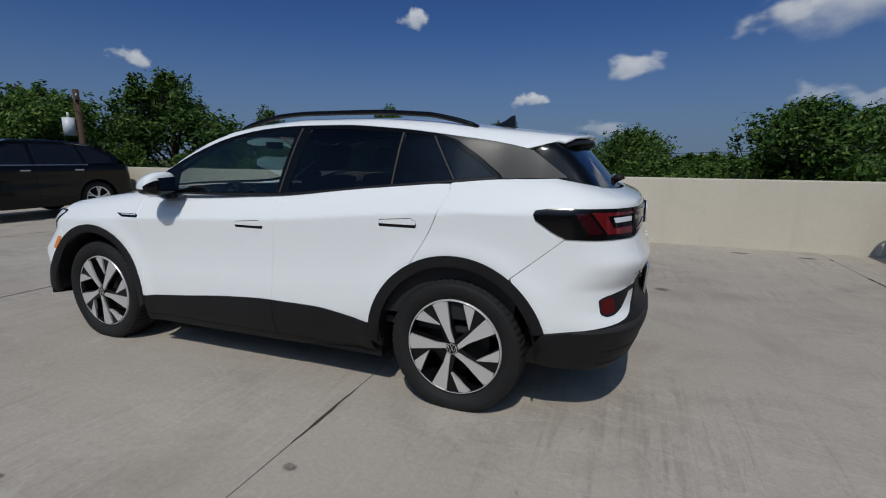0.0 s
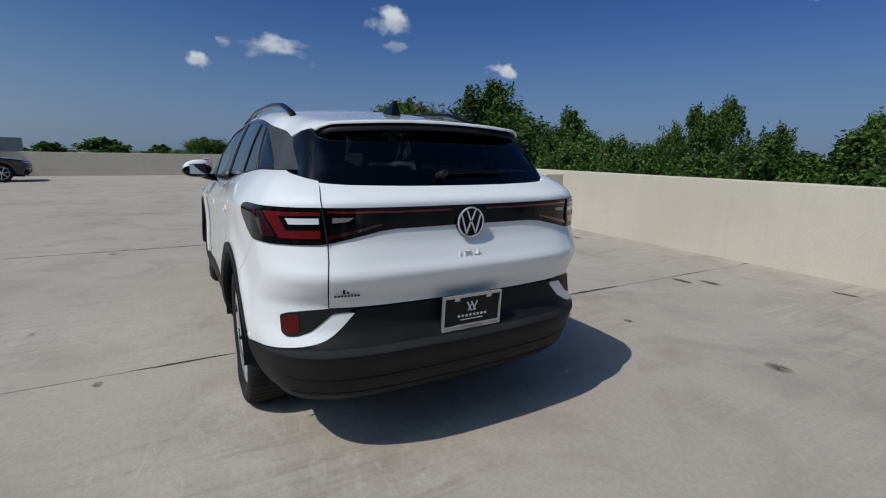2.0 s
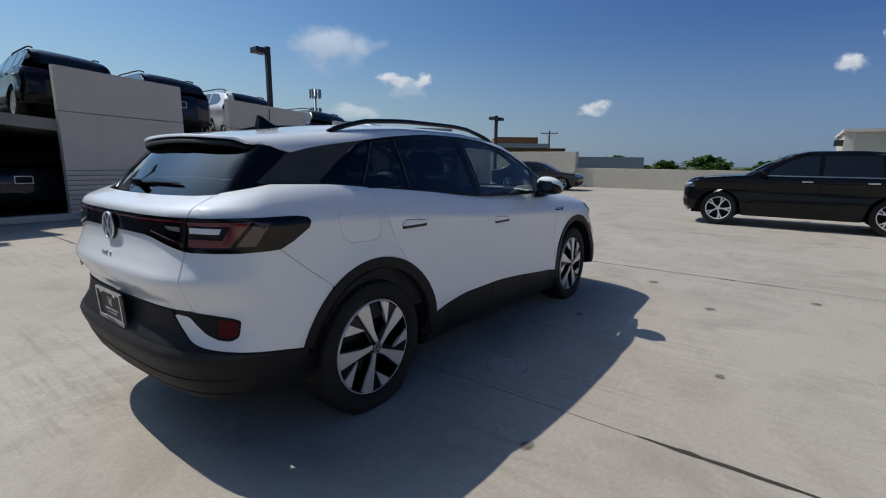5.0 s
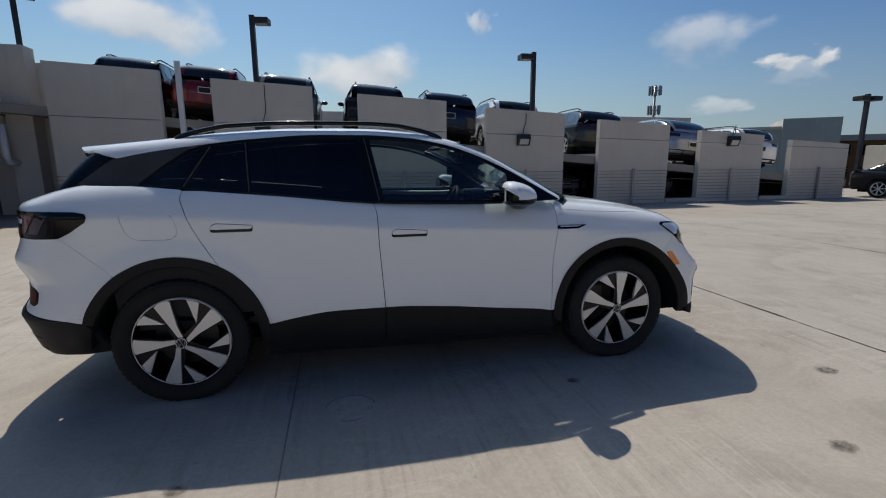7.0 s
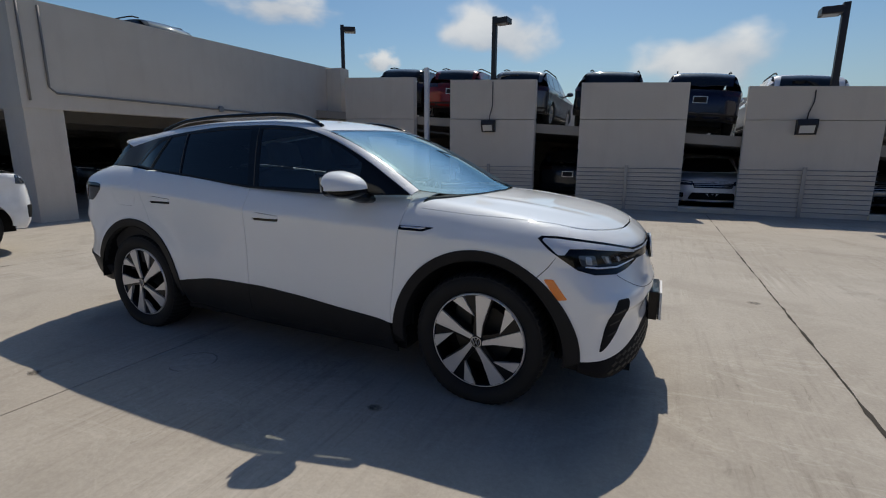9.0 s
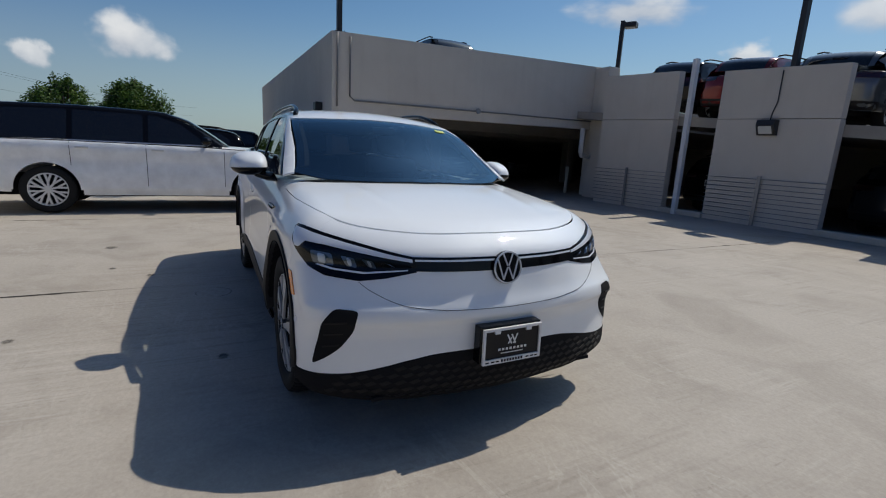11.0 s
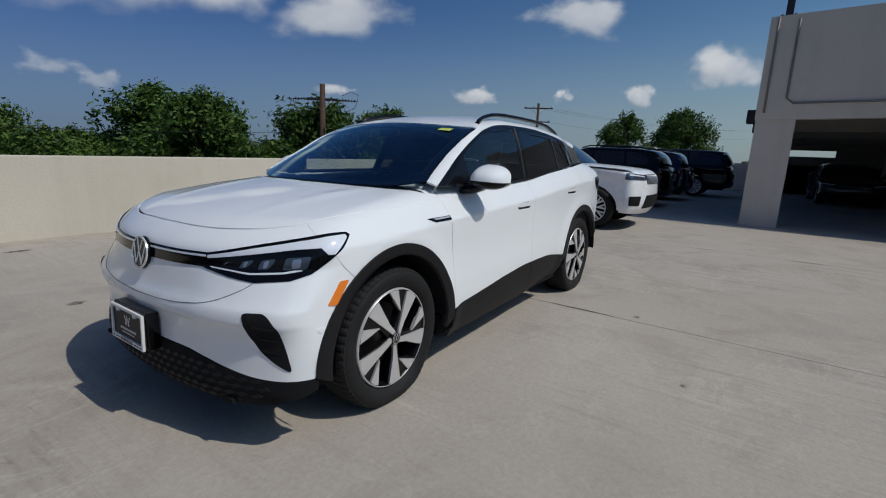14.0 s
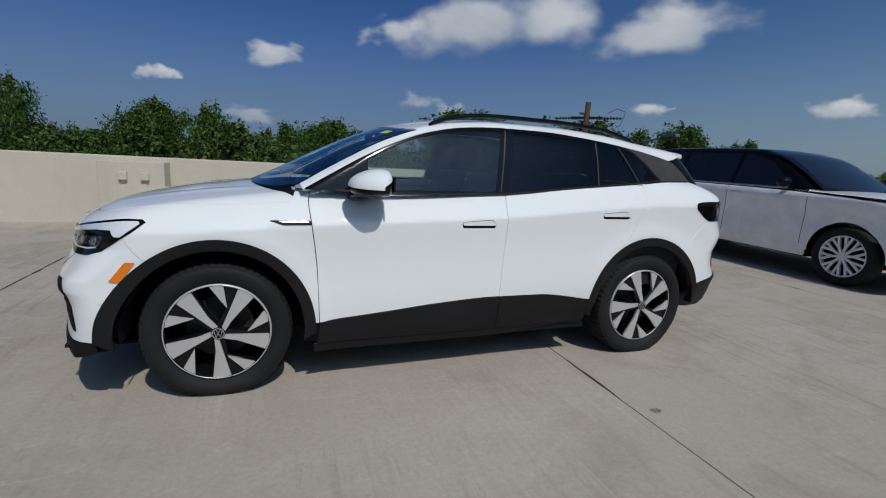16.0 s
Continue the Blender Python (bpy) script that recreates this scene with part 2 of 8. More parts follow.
def bm_path_tube(bm, pts, r, seg=8):
    """One unbroken round bar along a line of points."""
    pts = [Vector(p) for p in pts]
    rings, side = [], None
    for i, p in enumerate(pts):
        d = (pts[min(i + 1, len(pts) - 1)] - pts[max(i - 1, 0)]).normalized()
        if side is None:
            side = d.orthogonal().normalized()
        side = (side - d * side.dot(d)).normalized()
        up = d.cross(side)
        rings.append([bm.verts.new(p + side * r * math.cos(k * math.tau / seg) + up * r * math.sin(k * math.tau / seg)) for k in range(seg)])
    for a, b in zip(rings, rings[1:]):
        for k in range(seg):
            bm.faces.new((a[k], a[(k + 1) % seg], b[(k + 1) % seg], b[k])).smooth = True
    bm.faces.new(rings[0][::-1])
    bm.faces.new(rings[-1])


def part(name, bm, material, parent=None, label="", kind="", smooth=False):
    me = bpy.data.meshes.new(name)
    if smooth:
        for f in bm.faces:
            f.smooth = True
    bm.to_mesh(me)
    bm.free()
    for m in (material if isinstance(material, (list, tuple)) else [material]):
        me.materials.append(m)
    ob = new(name, me)
    ob.parent = parent
    if label or kind:
        tagged(ob, label, kind=kind)
    return ob


def box_part(name, lo, hi, material, parent=None, label="", bevel=0.0):
    bm = bmesh.new()
    bm_box(bm, lo, hi, bevel)
    return part(name, bm, material, parent, label)


def thing(name, label, category, group="", at=None):
    ob = new(name)
    ob.empty_display_size = 0.2
    if at is not None:
        ob.matrix_basis = at
    return tagged(ob, label, category, group)


def structure(name, bm, material, label, category):
    return tagged(part(name, bm, material), label, category, kind="structure")


# ---- ground, deck and walls ----
bm = bmesh.new()
bmesh.ops.create_grid(bm, x_segments=40, y_segments=40, size=2500)
for v in bm.verts:
    v.co.z = -6.5 + (0.6 * noise.noise(v.co * 0.004))
M_GROUND = concrete("dry grass and asphalt", (0.10, 0.11, 0.05), (0.07, 0.07, 0.06), 0.6)
structure("ground", bm, M_GROUND, "flat green and grey town ground below the parking deck", "ground")

bm = bmesh.new()
for x0, x1 in ((-40, -4.884), (-4.876, -0.787), (-0.779, 3.306), (3.314, 7.396), (7.404, 24.2)):
    bm_box(bm, (x0, -5.6, -0.35), (x1, 26, 0))
structure("deck_floor", bm, M_DECK, "pale broom-finished concrete parking deck with stains and joints", "deck")
bm = bmesh.new()
for x in (-4.88, -0.783, 3.31, 7.40):
    bm_box(bm, (x - 0.01, -5.5, -0.3), (x + 0.01, 10.0, -0.004))
structure("deck_joint", bm, M_JOINT, "dark sealant in the deck's expansion joints", "joint")
M_CRACK = mat("open joint edge", (0.055, 0.048, 0.04), 0.9, spec=0.2)
jr = random.Random(8)
for k, (x, amount) in enumerate(((-4.88, 0.35), (-0.783, 0.5), (3.31, 0.55), (7.40, 0.35))):
    bm = bmesh.new()
    y = -5.3
    while y < 9.5:
        run = jr.uniform(0.12, 0.75)
        if jr.random() < amount:
            steps = max(3, int(run / 0.06))
            wide = jr.uniform(0.004, 0.009) * (1.5 if jr.random() < 0.2 else 1)
            drift = jr.uniform(-0.008, 0.008)
            row = []
            for i in range(steps + 1):
                t = i / steps
                h = wide * (0.25 + min(1, 4 * t, 4 * (1 - t))) * jr.uniform(0.6, 1.3)
                c = x + drift + jr.uniform(-0.003, 0.003)
                row.append((bm.verts.new((c - h, y + run * t, 0.003)), bm.verts.new((c + h, y + run * t, 0.003))))
            for (a, b), (c, d) in zip(row, row[1:]):
                bm.faces.new((a, b, d, c))
        y += run
    structure("joint_crack_%d" % (k + 1), bm, M_CRACK, "ragged dark crack along a deck joint", "crack")

PAR_Y, PAR_H = -5.3, 1.06
bm = bmesh.new()
bm_box(bm, (-40, PAR_Y - 0.22, -0.4), (24.2, PAR_Y, PAR_H), 0.015)
structure("wall_south", bm, M_PARAPET, "long cream stucco parapet wall at the deck's edge", "wall")
bm = bmesh.new()
bm_box(bm, (2.72, PAR_Y + 0.001, -0.01), (3.60, PAR_Y + 0.43, 0.995), 0.012)
structure("wall_pier", bm, M_PARAPET, "cream stucco pier standing out from the parapet", "wall pier")
bm = bmesh.new()
bm_box(bm, (24.2, PAR_Y - 0.22, -0.4), (24.42, 8.0, 1.1), 0.015)
structure("wall_east", bm, M_PARAPET, "low cream parapet at the far end of the deck", "wall")
bm = bmesh.new()
bm_box(bm, (24.0, 8.0, -0.4), (24.42, 14.0, 2.05), 0.015)
structure("wall_east_high", bm, M_PARAPET, "higher cream wall behind the dark saloon car", "wall")

# ---- the ramp: precast panels, sloping slab ----
RAMP_Y = 10.1
PANEL_X = [-7.39 + 3.775 * k for k in range(7)]


def ramp_z(x):
    return 2.17 - 0.083 * x


bm = bmesh.new()
for x0, x1 in ((-8.78, 18.2),):
    for y0, y1 in ((RAMP_Y + 0.22, 27.0),):
        vs = [bm.verts.new((x, y, ramp_z(x) + dz)) for dz in (-0.24, 0) for y in (y0, y1) for x in (x0, x1)]
        for f in ((0, 2, 3, 1), (4, 5, 7, 6), (0, 1, 5, 4), (2, 6, 7, 3), (0, 4, 6, 2), (1, 3, 7, 5)):
            bm.faces.new([vs[i] for i in f])
structure("ramp_slab", bm, M_SLAB, "sloping concrete ramp slab with a row of parked cars", "ramp")

# walls added to block light, so the level below the ramp stays dark
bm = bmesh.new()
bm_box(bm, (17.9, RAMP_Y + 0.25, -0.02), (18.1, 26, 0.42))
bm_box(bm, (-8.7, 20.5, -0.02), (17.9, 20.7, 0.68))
structure("wall_blocking_light", bm, M_SLAB, "concrete wall added under the ramp slab to block light", "wall")

for k, x0 in enumerate(PANEL_X):
    x1 = x0 + 2.55
    zl = 3.275 - 0.0775 * x0
    bm = bmesh.new()
    zj = 2.33 - 0.03 * x0
    lo = [(x0, -0.02), (x1, -0.02), (x1, zj - 0.085), (x0, zj - 0.008)]
    hi = [(x0, zj + 0.008), (x1, zj - 0.069), (x1, zl - 0.14), (x0, zl)]
    for quad in (lo, hi):
        vs = [bm.verts.new((x, y, z)) for y in (RAMP_Y, RAMP_Y + 0.2) for x, z in quad]
        for f in ((0, 1, 2, 3), (7, 6, 5, 4), (0, 4, 5, 1), (1, 5, 6, 2), (2, 6, 7, 3), (3, 7, 4, 0)):
            bm.faces.new([vs[i] for i in f])
    bmesh.ops.recalc_face_normals(bm, faces=bm.faces)
    structure("wall_panel_%d" % (k + 1), bm, M_PANEL, "grey-beige precast concrete panel on the ramp's side", "wall panel")

# ---- the covered garage ----
GX, GY = -8.8, 1.9
bm = bmesh.new()
vs = []
for x in (GX, GX - 0.25):
    for y, z0, z1 in ((GY, 2.20, 4.18), (11.44, 2.346, 4.43)):
        vs += [bm.verts.new((x, y, z0)), bm.verts.new((x, y, z1))]
for f in ((0, 1, 3, 2), (4, 6, 7, 5), (0, 4, 5, 1), (2, 3, 7, 6), (1, 5, 7, 3), (0, 2, 6, 4)):
    bm.faces.new([vs[i] for i in f])
bmesh.ops.recalc_face_normals(bm, faces=bm.faces)
structure("wall_garage_front", bm, M_PANEL, "tall grey-beige precast spandrel above the garage opening", "wall")
bm = bmesh.new()
bm_box(bm, (-24, GY, 2.20), (GX - 0.25, GY + 0.25, 4.18))
structure("wall_garage_side", bm, M_PANEL, "grey-beige precast spandrel along the garage's side", "wall")
bm = bmesh.new()
bm_box(bm, (-24, GY + 0.25, 2.6), (GX - 0.25, 26, 2.85))
for x in (-12.5, -16.2, -20.0, -23.9):
    bm_box(bm, (x, GY + 0.25, 2.15), (x + 0.4, 26, 2.6))
structure("ceiling", bm, M_SLAB, "shaded concrete soffit inside the covered garage", "ceiling")
bm = bmesh.new()
bm_box(bm, (-24, GY + 0.25, 2.852), (GX - 0.25, 26, 3.32))
structure("upper_deck", bm, M_SLAB, "concrete upper parking deck over the garage", "deck")
for i, (x, y) in enumerate(((GX - 0.75, GY + 0.02), (-16.5, GY + 0.05), (-23.5, GY + 0.05), (GX - 0.75, 11.5))):
    bm = bmesh.new()
    bm_box(bm, (x, y, -0.02), (x + 0.72, y + 0.68, 2.6), 0.02)
    structure("column_%d" % (i + 1), bm, M_PANEL, "square grey-beige concrete column of the garage", "column")
bm = bmesh.new()
bm_box(bm, (-40, 25.9, -0.3), (24.2, 26.1, 4.4))
structure("wall_north", bm, M_PANEL, "shaded concrete back wall of the garage", "wall")
bm = bmesh.new()
bm_box(bm, (-24.2, GY + 0.25, -0.02), (-24.0, 26, 1.70))
bm_box(bm, (-24.2, GY + 0.25, 1.98), (-24.0, 26, 2.6))
for y0, y1 in ((4.6, 8.6), (10.6, 14.0), (15.5, 26.0)):
    bm_box(bm, (-24.19, y0, 1.70), (-24.01, y1, 1.98))
structure("wall_west", bm, M_SLAB, "dark concrete outer wall of the garage with narrow openings", "wall")

# ---- the white electric suv: smooth fields for its lower body and cabin ----
from mathutils.geometry import delaunay_2d_cdt


def smooth_curve(*pairs):
    """A smooth, non-overshooting curve through (x, y) pairs."""
    pairs = sorted(pairs)
    xs, ys = np.array([p[0] for p in pairs], float), np.array([p[1] for p in pairs], float)
    h, d = np.diff(xs), np.diff(ys) / np.diff(xs)
    m = np.empty(len(xs))
    m[0], m[-1] = d[0], d[-1]
    for i in range(1, len(xs) - 1):
        w1, w2 = 2 * h[i] + h[i - 1], h[i] + 2 * h[i - 1]
        m[i] = 0 if d[i] * d[i - 1] <= 0 else (w1 + w2) / (w1 / d[i - 1] + w2 / d[i])

    def f(x):
        x = np.asarray(x, float)
        i = np.clip(np.searchsorted(xs, x) - 1, 0, len(xs) - 2)
        t = (np.clip(x, xs[0], xs[-1]) - xs[i]) / h[i]
        y = ((1 + 2 * t) * (1 - t) ** 2 * ys[i] + t * (1 - t) ** 2 * h[i] * m[i]
             + t * t * (3 - 2 * t) * ys[i + 1] + t * t * (t - 1) * h[i] * m[i + 1])
        return y + np.where(x < xs[0], (x - xs[0]) * m[0], 0) + np.where(x > xs[-1], (x - xs[-1]) * m[-1], 0)
    return f


def smax(a, b, k):
    h = np.maximum(k - np.abs(a - b), 0) / k
    return np.maximum(a, b) + h * h * k / 4


HUB_X, HUB_Z, AXLE_Z = 1.383, 0.362, 0.353
shoulder = smooth_curve((2.1, 0.90), (1.2, 0.955), (0.2, 1.0), (-0.2, 1.02), (-0.86, 1.078), (-1.3, 1.112), (-1.8, 1.13), (-2.3, 1.13))
plan_w = smooth_curve((-2.4, 0.76), (-2.0, 0.848), (-1.6, 0.887), (-1.0, 0.895), (0, 0.895), (1.0, 0.895), (1.5, 0.895), (1.9, 0.890), (2.1, 0.867), (2.3, 0.82))
section = smooth_curve((0.30, -0.30), (0.18, -0.20), (0.09, -0.110), (0.03, -0.062), (0, -0.042), (-0.03, -0.0235), (-0.045, -0.0165), (-0.056, -0.0148), (-0.10, -0.0152),
                       (-0.2, -0.0165), (-0.33, -0.0125), (-0.45, -0.003), (-0.56, 0.0), (-0.66, -0.008), (-0.78, -0.05), (-0.9, -0.14))
nose_x = smooth_curve((0.12, 2.075), (0.20, 2.165), (0.28, 2.208), (0.40, 2.20), (0.50, 2.198), (0.56, 2.210), (0.595, 2.224), (0.62, 2.221),
                      (0.68, 2.197), (0.78, 2.172), (0.86, 2.155), (0.92, 2.105), (1.0, 1.99))
nose_plan = smooth_curve((0, 0), (0.2, 0.01), (0.4, 0.048), (0.6, 0.125), (0.75, 0.222), (0.85, 0.315), (0.95, 0.47))
tail_x = smooth_curve((0.15, -2.02), (0.24, -2.16), (0.34, -2.282), (0.45, -2.325), (0.52, -2.345), (0.555, -2.33), (0.62, -2.29),
                      (0.71, -2.28), (0.78, -2.312), (0.845, -2.335), (0.90, -2.312), (0.98, -2.285), (1.05, -2.278), (1.12, -2.275),
                      (1.145, -2.262), (1.17, -2.215), (1.20, -2.14), (1.26, -1.95))
tail_plan = smooth_curve((0, 0), (0.3, 0.008), (0.5, 0.028), (0.6, 0.056), (0.7, 0.110), (0.8, 0.215), (0.86, 0.320), (0.92, 0.47))
lower_top = smooth_curve((2.3, 0.80), (2.15, 0.905), (2.0, 0.968), (1.8, 1.02), (1.5, 1.07), (1.2, 1.105), (0.95, 1.13), (0.5, 1.15), (0, 1.17),
                         (-0.5, 1.215), (-1.0, 1.28), (-1.5, 1.305), (-1.9, 1.27), (-2.1, 1.225), (-2.3, 1.18))
roof_z = smooth_curve((1.35, 1.07), (1.12, 1.175), (0.85, 1.315), (0.57, 1.445), (0.39, 1.508), (0.2, 1.555), (0, 1.583), (-0.3, 1.60),
                      (-0.7, 1.598), (-1.1, 1.575), (-1.5, 1.527), (-1.95, 1.478))
cabin_in = smooth_curve((1.2, 0.02), (0.9, -0.012), (0.5, -0.004), (0, 0), (-0.8, 0), (-1.3, 0.012), (-1.57, 0.060), (-1.75, 0.074), (-1.92, 0.108), (-2.1, 0.118))
glass_x = smooth_curve((1.10, -2.20), (1.20, -2.125), (1.30, -2.04), (1.40, -1.945), (1.48, -1.86), (1.55, -1.79))


def lower_field(p):
    x, y, z = p[:, 0], np.abs(p[:, 1]), p[:, 2]
    flare = sum(0.014 * np.exp(-((np.hypot(x - s * HUB_X, z - HUB_Z) - 0.50) / 0.07) ** 2) for s in (-1, 1))
    side = y - plan_w(x) - section(z - shoulder(x)) - flare
    square = 0.38 * np.clip((0.80 - z) / 0.16, 0, 1)
    front = x - nose_x(z) + nose_plan(y) * (1 - square * np.clip((y - 0.15) / 0.3, 0, 1))
    rear = tail_x(z) + 0.006 + tail_plan(y) * (1 + 0.12 * np.clip((0.60 - z) / 0.15, 0, 1)) - x
    top = z - lower_top(x) + 0.045 * (y / 0.8) ** 2
    return smax(smax(smax(side, top, 0.07), front, 0.07), rear, 0.06)


def roof_field(p):
    x, y, z = p[:, 0], np.abs(p[:, 1]), p[:, 2]
    fore = np.clip(x / 0.3, 0, 1)                # crisper and wider along the windscreen
    side = (y - (0.802 + 0.010 * fore - 0.36 * (z - 1.08) - 0.45 * np.maximum(z - 1.3, 0) ** 2 - cabin_in(x))) * 0.93
    top = (z - roof_z(x + (0.125 - 0.022 * fore) * (y / 0.65) ** 2 * np.clip(x + 0.3, 0, 1)) + (0.042 - 0.008 * fore) * (y / 0.62) ** 2) * 0.95
    return smax(side, top, 0.07 - 0.028 * fore)


def cabin_field(p):
    x, y, z = p[:, 0], np.abs(p[:, 1]), p[:, 2]
    return smax(roof_field(p), (glass_x(z) + 0.088 * (y / 0.6) ** 2.2 - x) * 0.75, 0.045)


def normal_of(field, p, e=0.002):
    g = np.stack([field(p + d) - field(p - d) for d in np.eye(3) * e], 1)
    return g / np.maximum(np.linalg.norm(g, axis=1, keepdims=True), 1e-9)


def solve(field, o, d, reach=1.6):
    lo, hi = np.zeros(len(o)), np.full(len(o), reach)
    for _ in range(34):
        mid = (lo + hi) / 2
        inside = field(o + d * mid[:, None]) < 0
        lo, hi = np.where(inside, mid, lo), np.where(inside, hi, mid)
    return o + d * lo[:, None]


# The wrap chart runs round the lower body: s is x along the flank, then an angle round the corner, then y across nose or tail.
IN_Y, IN_F, IN_R, TURN = 0.42, 1.62, -1.78, 0.45
S_NOSE = IN_F + TURN * math.pi / 2 + IN_Y
S_TAIL = IN_R - TURN * math.pi / 2 - IN_Y


def wrap_s(x, y):
    """The chart's s for a place on the left flank, nose or tail (y may pass zero on nose and tail)."""
    if IN_R <= x <= IN_F:
        return x
    if x > IN_F:
        return S_NOSE - y if y < IN_Y else IN_F + TURN * math.atan2(x - IN_F, y - IN_Y)
    return S_TAIL + y if y < IN_Y else IN_R - TURN * math.atan2(IN_R - x, y - IN_Y)


def wrap_rays(uv):
    s, z = uv[:, 0].copy(), uv[:, 1]
    flip = np.ones(len(s))
    over = s > S_NOSE
    s[over], flip[over] = 2 * S_NOSE - s[over], -1
    under = s < S_TAIL
    s[under], flip[under] = 2 * S_TAIL - s[under], -1
    sf, sr = np.clip(s - IN_F, 0, TURN * math.pi / 2), np.clip(IN_R - s, 0, TURN * math.pi / 2)
    ang = (sf - sr) / TURN
    ex = np.maximum(s - IN_F - TURN * math.pi / 2, 0) + np.maximum(IN_R - TURN * math.pi / 2 - s, 0)
    o = np.stack([np.clip(s, IN_R, IN_F), (IN_Y - ex) * flip, z], 1)
    d = np.stack([np.sin(ang), np.cos(ang) * flip, np.zeros(len(s))], 1)
    return o, d


def side_rays(uv):
    return np.stack([uv[:, 0], np.full(len(uv), 0.3), uv[:, 1]], 1), np.tile((0.0, 1.0, 0.0), (len(uv), 1))


def top_rays(uv):
    return np.stack([uv[:, 0], uv[:, 1], np.full(len(uv), 0.75)], 1), np.tile((0.0, 0.0, 1.0), (len(uv), 1))


def tail_rays(uv):
    return np.stack([np.full(len(uv), -1.2), uv[:, 0], uv[:, 1]], 1), np.tile((-1.0, 0.0, 0.0), (len(uv), 1))


def spline(pts, n=8, closed=False):
    """Points along a rounded line through pts."""
    pts = [np.array(p, float) for p in pts]
    k = len(pts)
    out = []
    for i in range(k if closed else k - 1):
        p0 = pts[i - 1] if closed or i else 2 * pts[0] - pts[1]
        p1, p2 = pts[i], pts[(i + 1) % k]
        p3 = pts[(i + 2) % k] if closed or i + 2 < k else 2 * pts[-1] - pts[-2]
        for j in range(n):
            t = j / n
            out.append(0.5 * (2 * p1 + (p2 - p0) * t + (2 * p0 - 5 * p1 + 4 * p2 - p3) * t * t + (3 * p1 - p0 - 3 * p2 + p3) * t ** 3))
    if not closed:
        out.append(pts[-1])
    return [tuple(p) for p in out]


def arc(cx, cz, r, a0, a1, n=28):
    return [(cx + r * math.cos(radians(a0 + (a1 - a0) * i / n)), cz + r * math.sin(radians(a0 + (a1 - a0) * i / n))) for i in range(n + 1)]


def rounded(loop, r=0.01):
    """Cut the corners of a plain polygon."""
    out = []
    for i, p in enumerate(loop):
        p, a, b = np.array(p), np.array(loop[i - 1]), np.array(loop[(i + 1) % len(loop)])
        da, db = np.linalg.norm(a - p), np.linalg.norm(b - p)
        pa, pb = p + (a - p) * min(r / da, 0.45), p + (b - p) * min(r / db, 0.45)
        for t in (0, 0.33, 0.67, 1):
            out.append(tuple((1 - t) ** 2 * pa + 2 * t * (1 - t) * p + t * t * pb))
    return out


def inside_loop(pts, loop):
    x, y = pts[:, 0], pts[:, 1]
    res = np.zeros(len(pts), bool)
    for (x1, y1), (x2, y2) in zip(loop, loop[1:] + loop[:1]):
        if y1 != y2:
            res ^= ((y1 > y) != (y2 > y)) & (x < (x2 - x1) * (y - y1) / (y2 - y1) + x1)
    return res


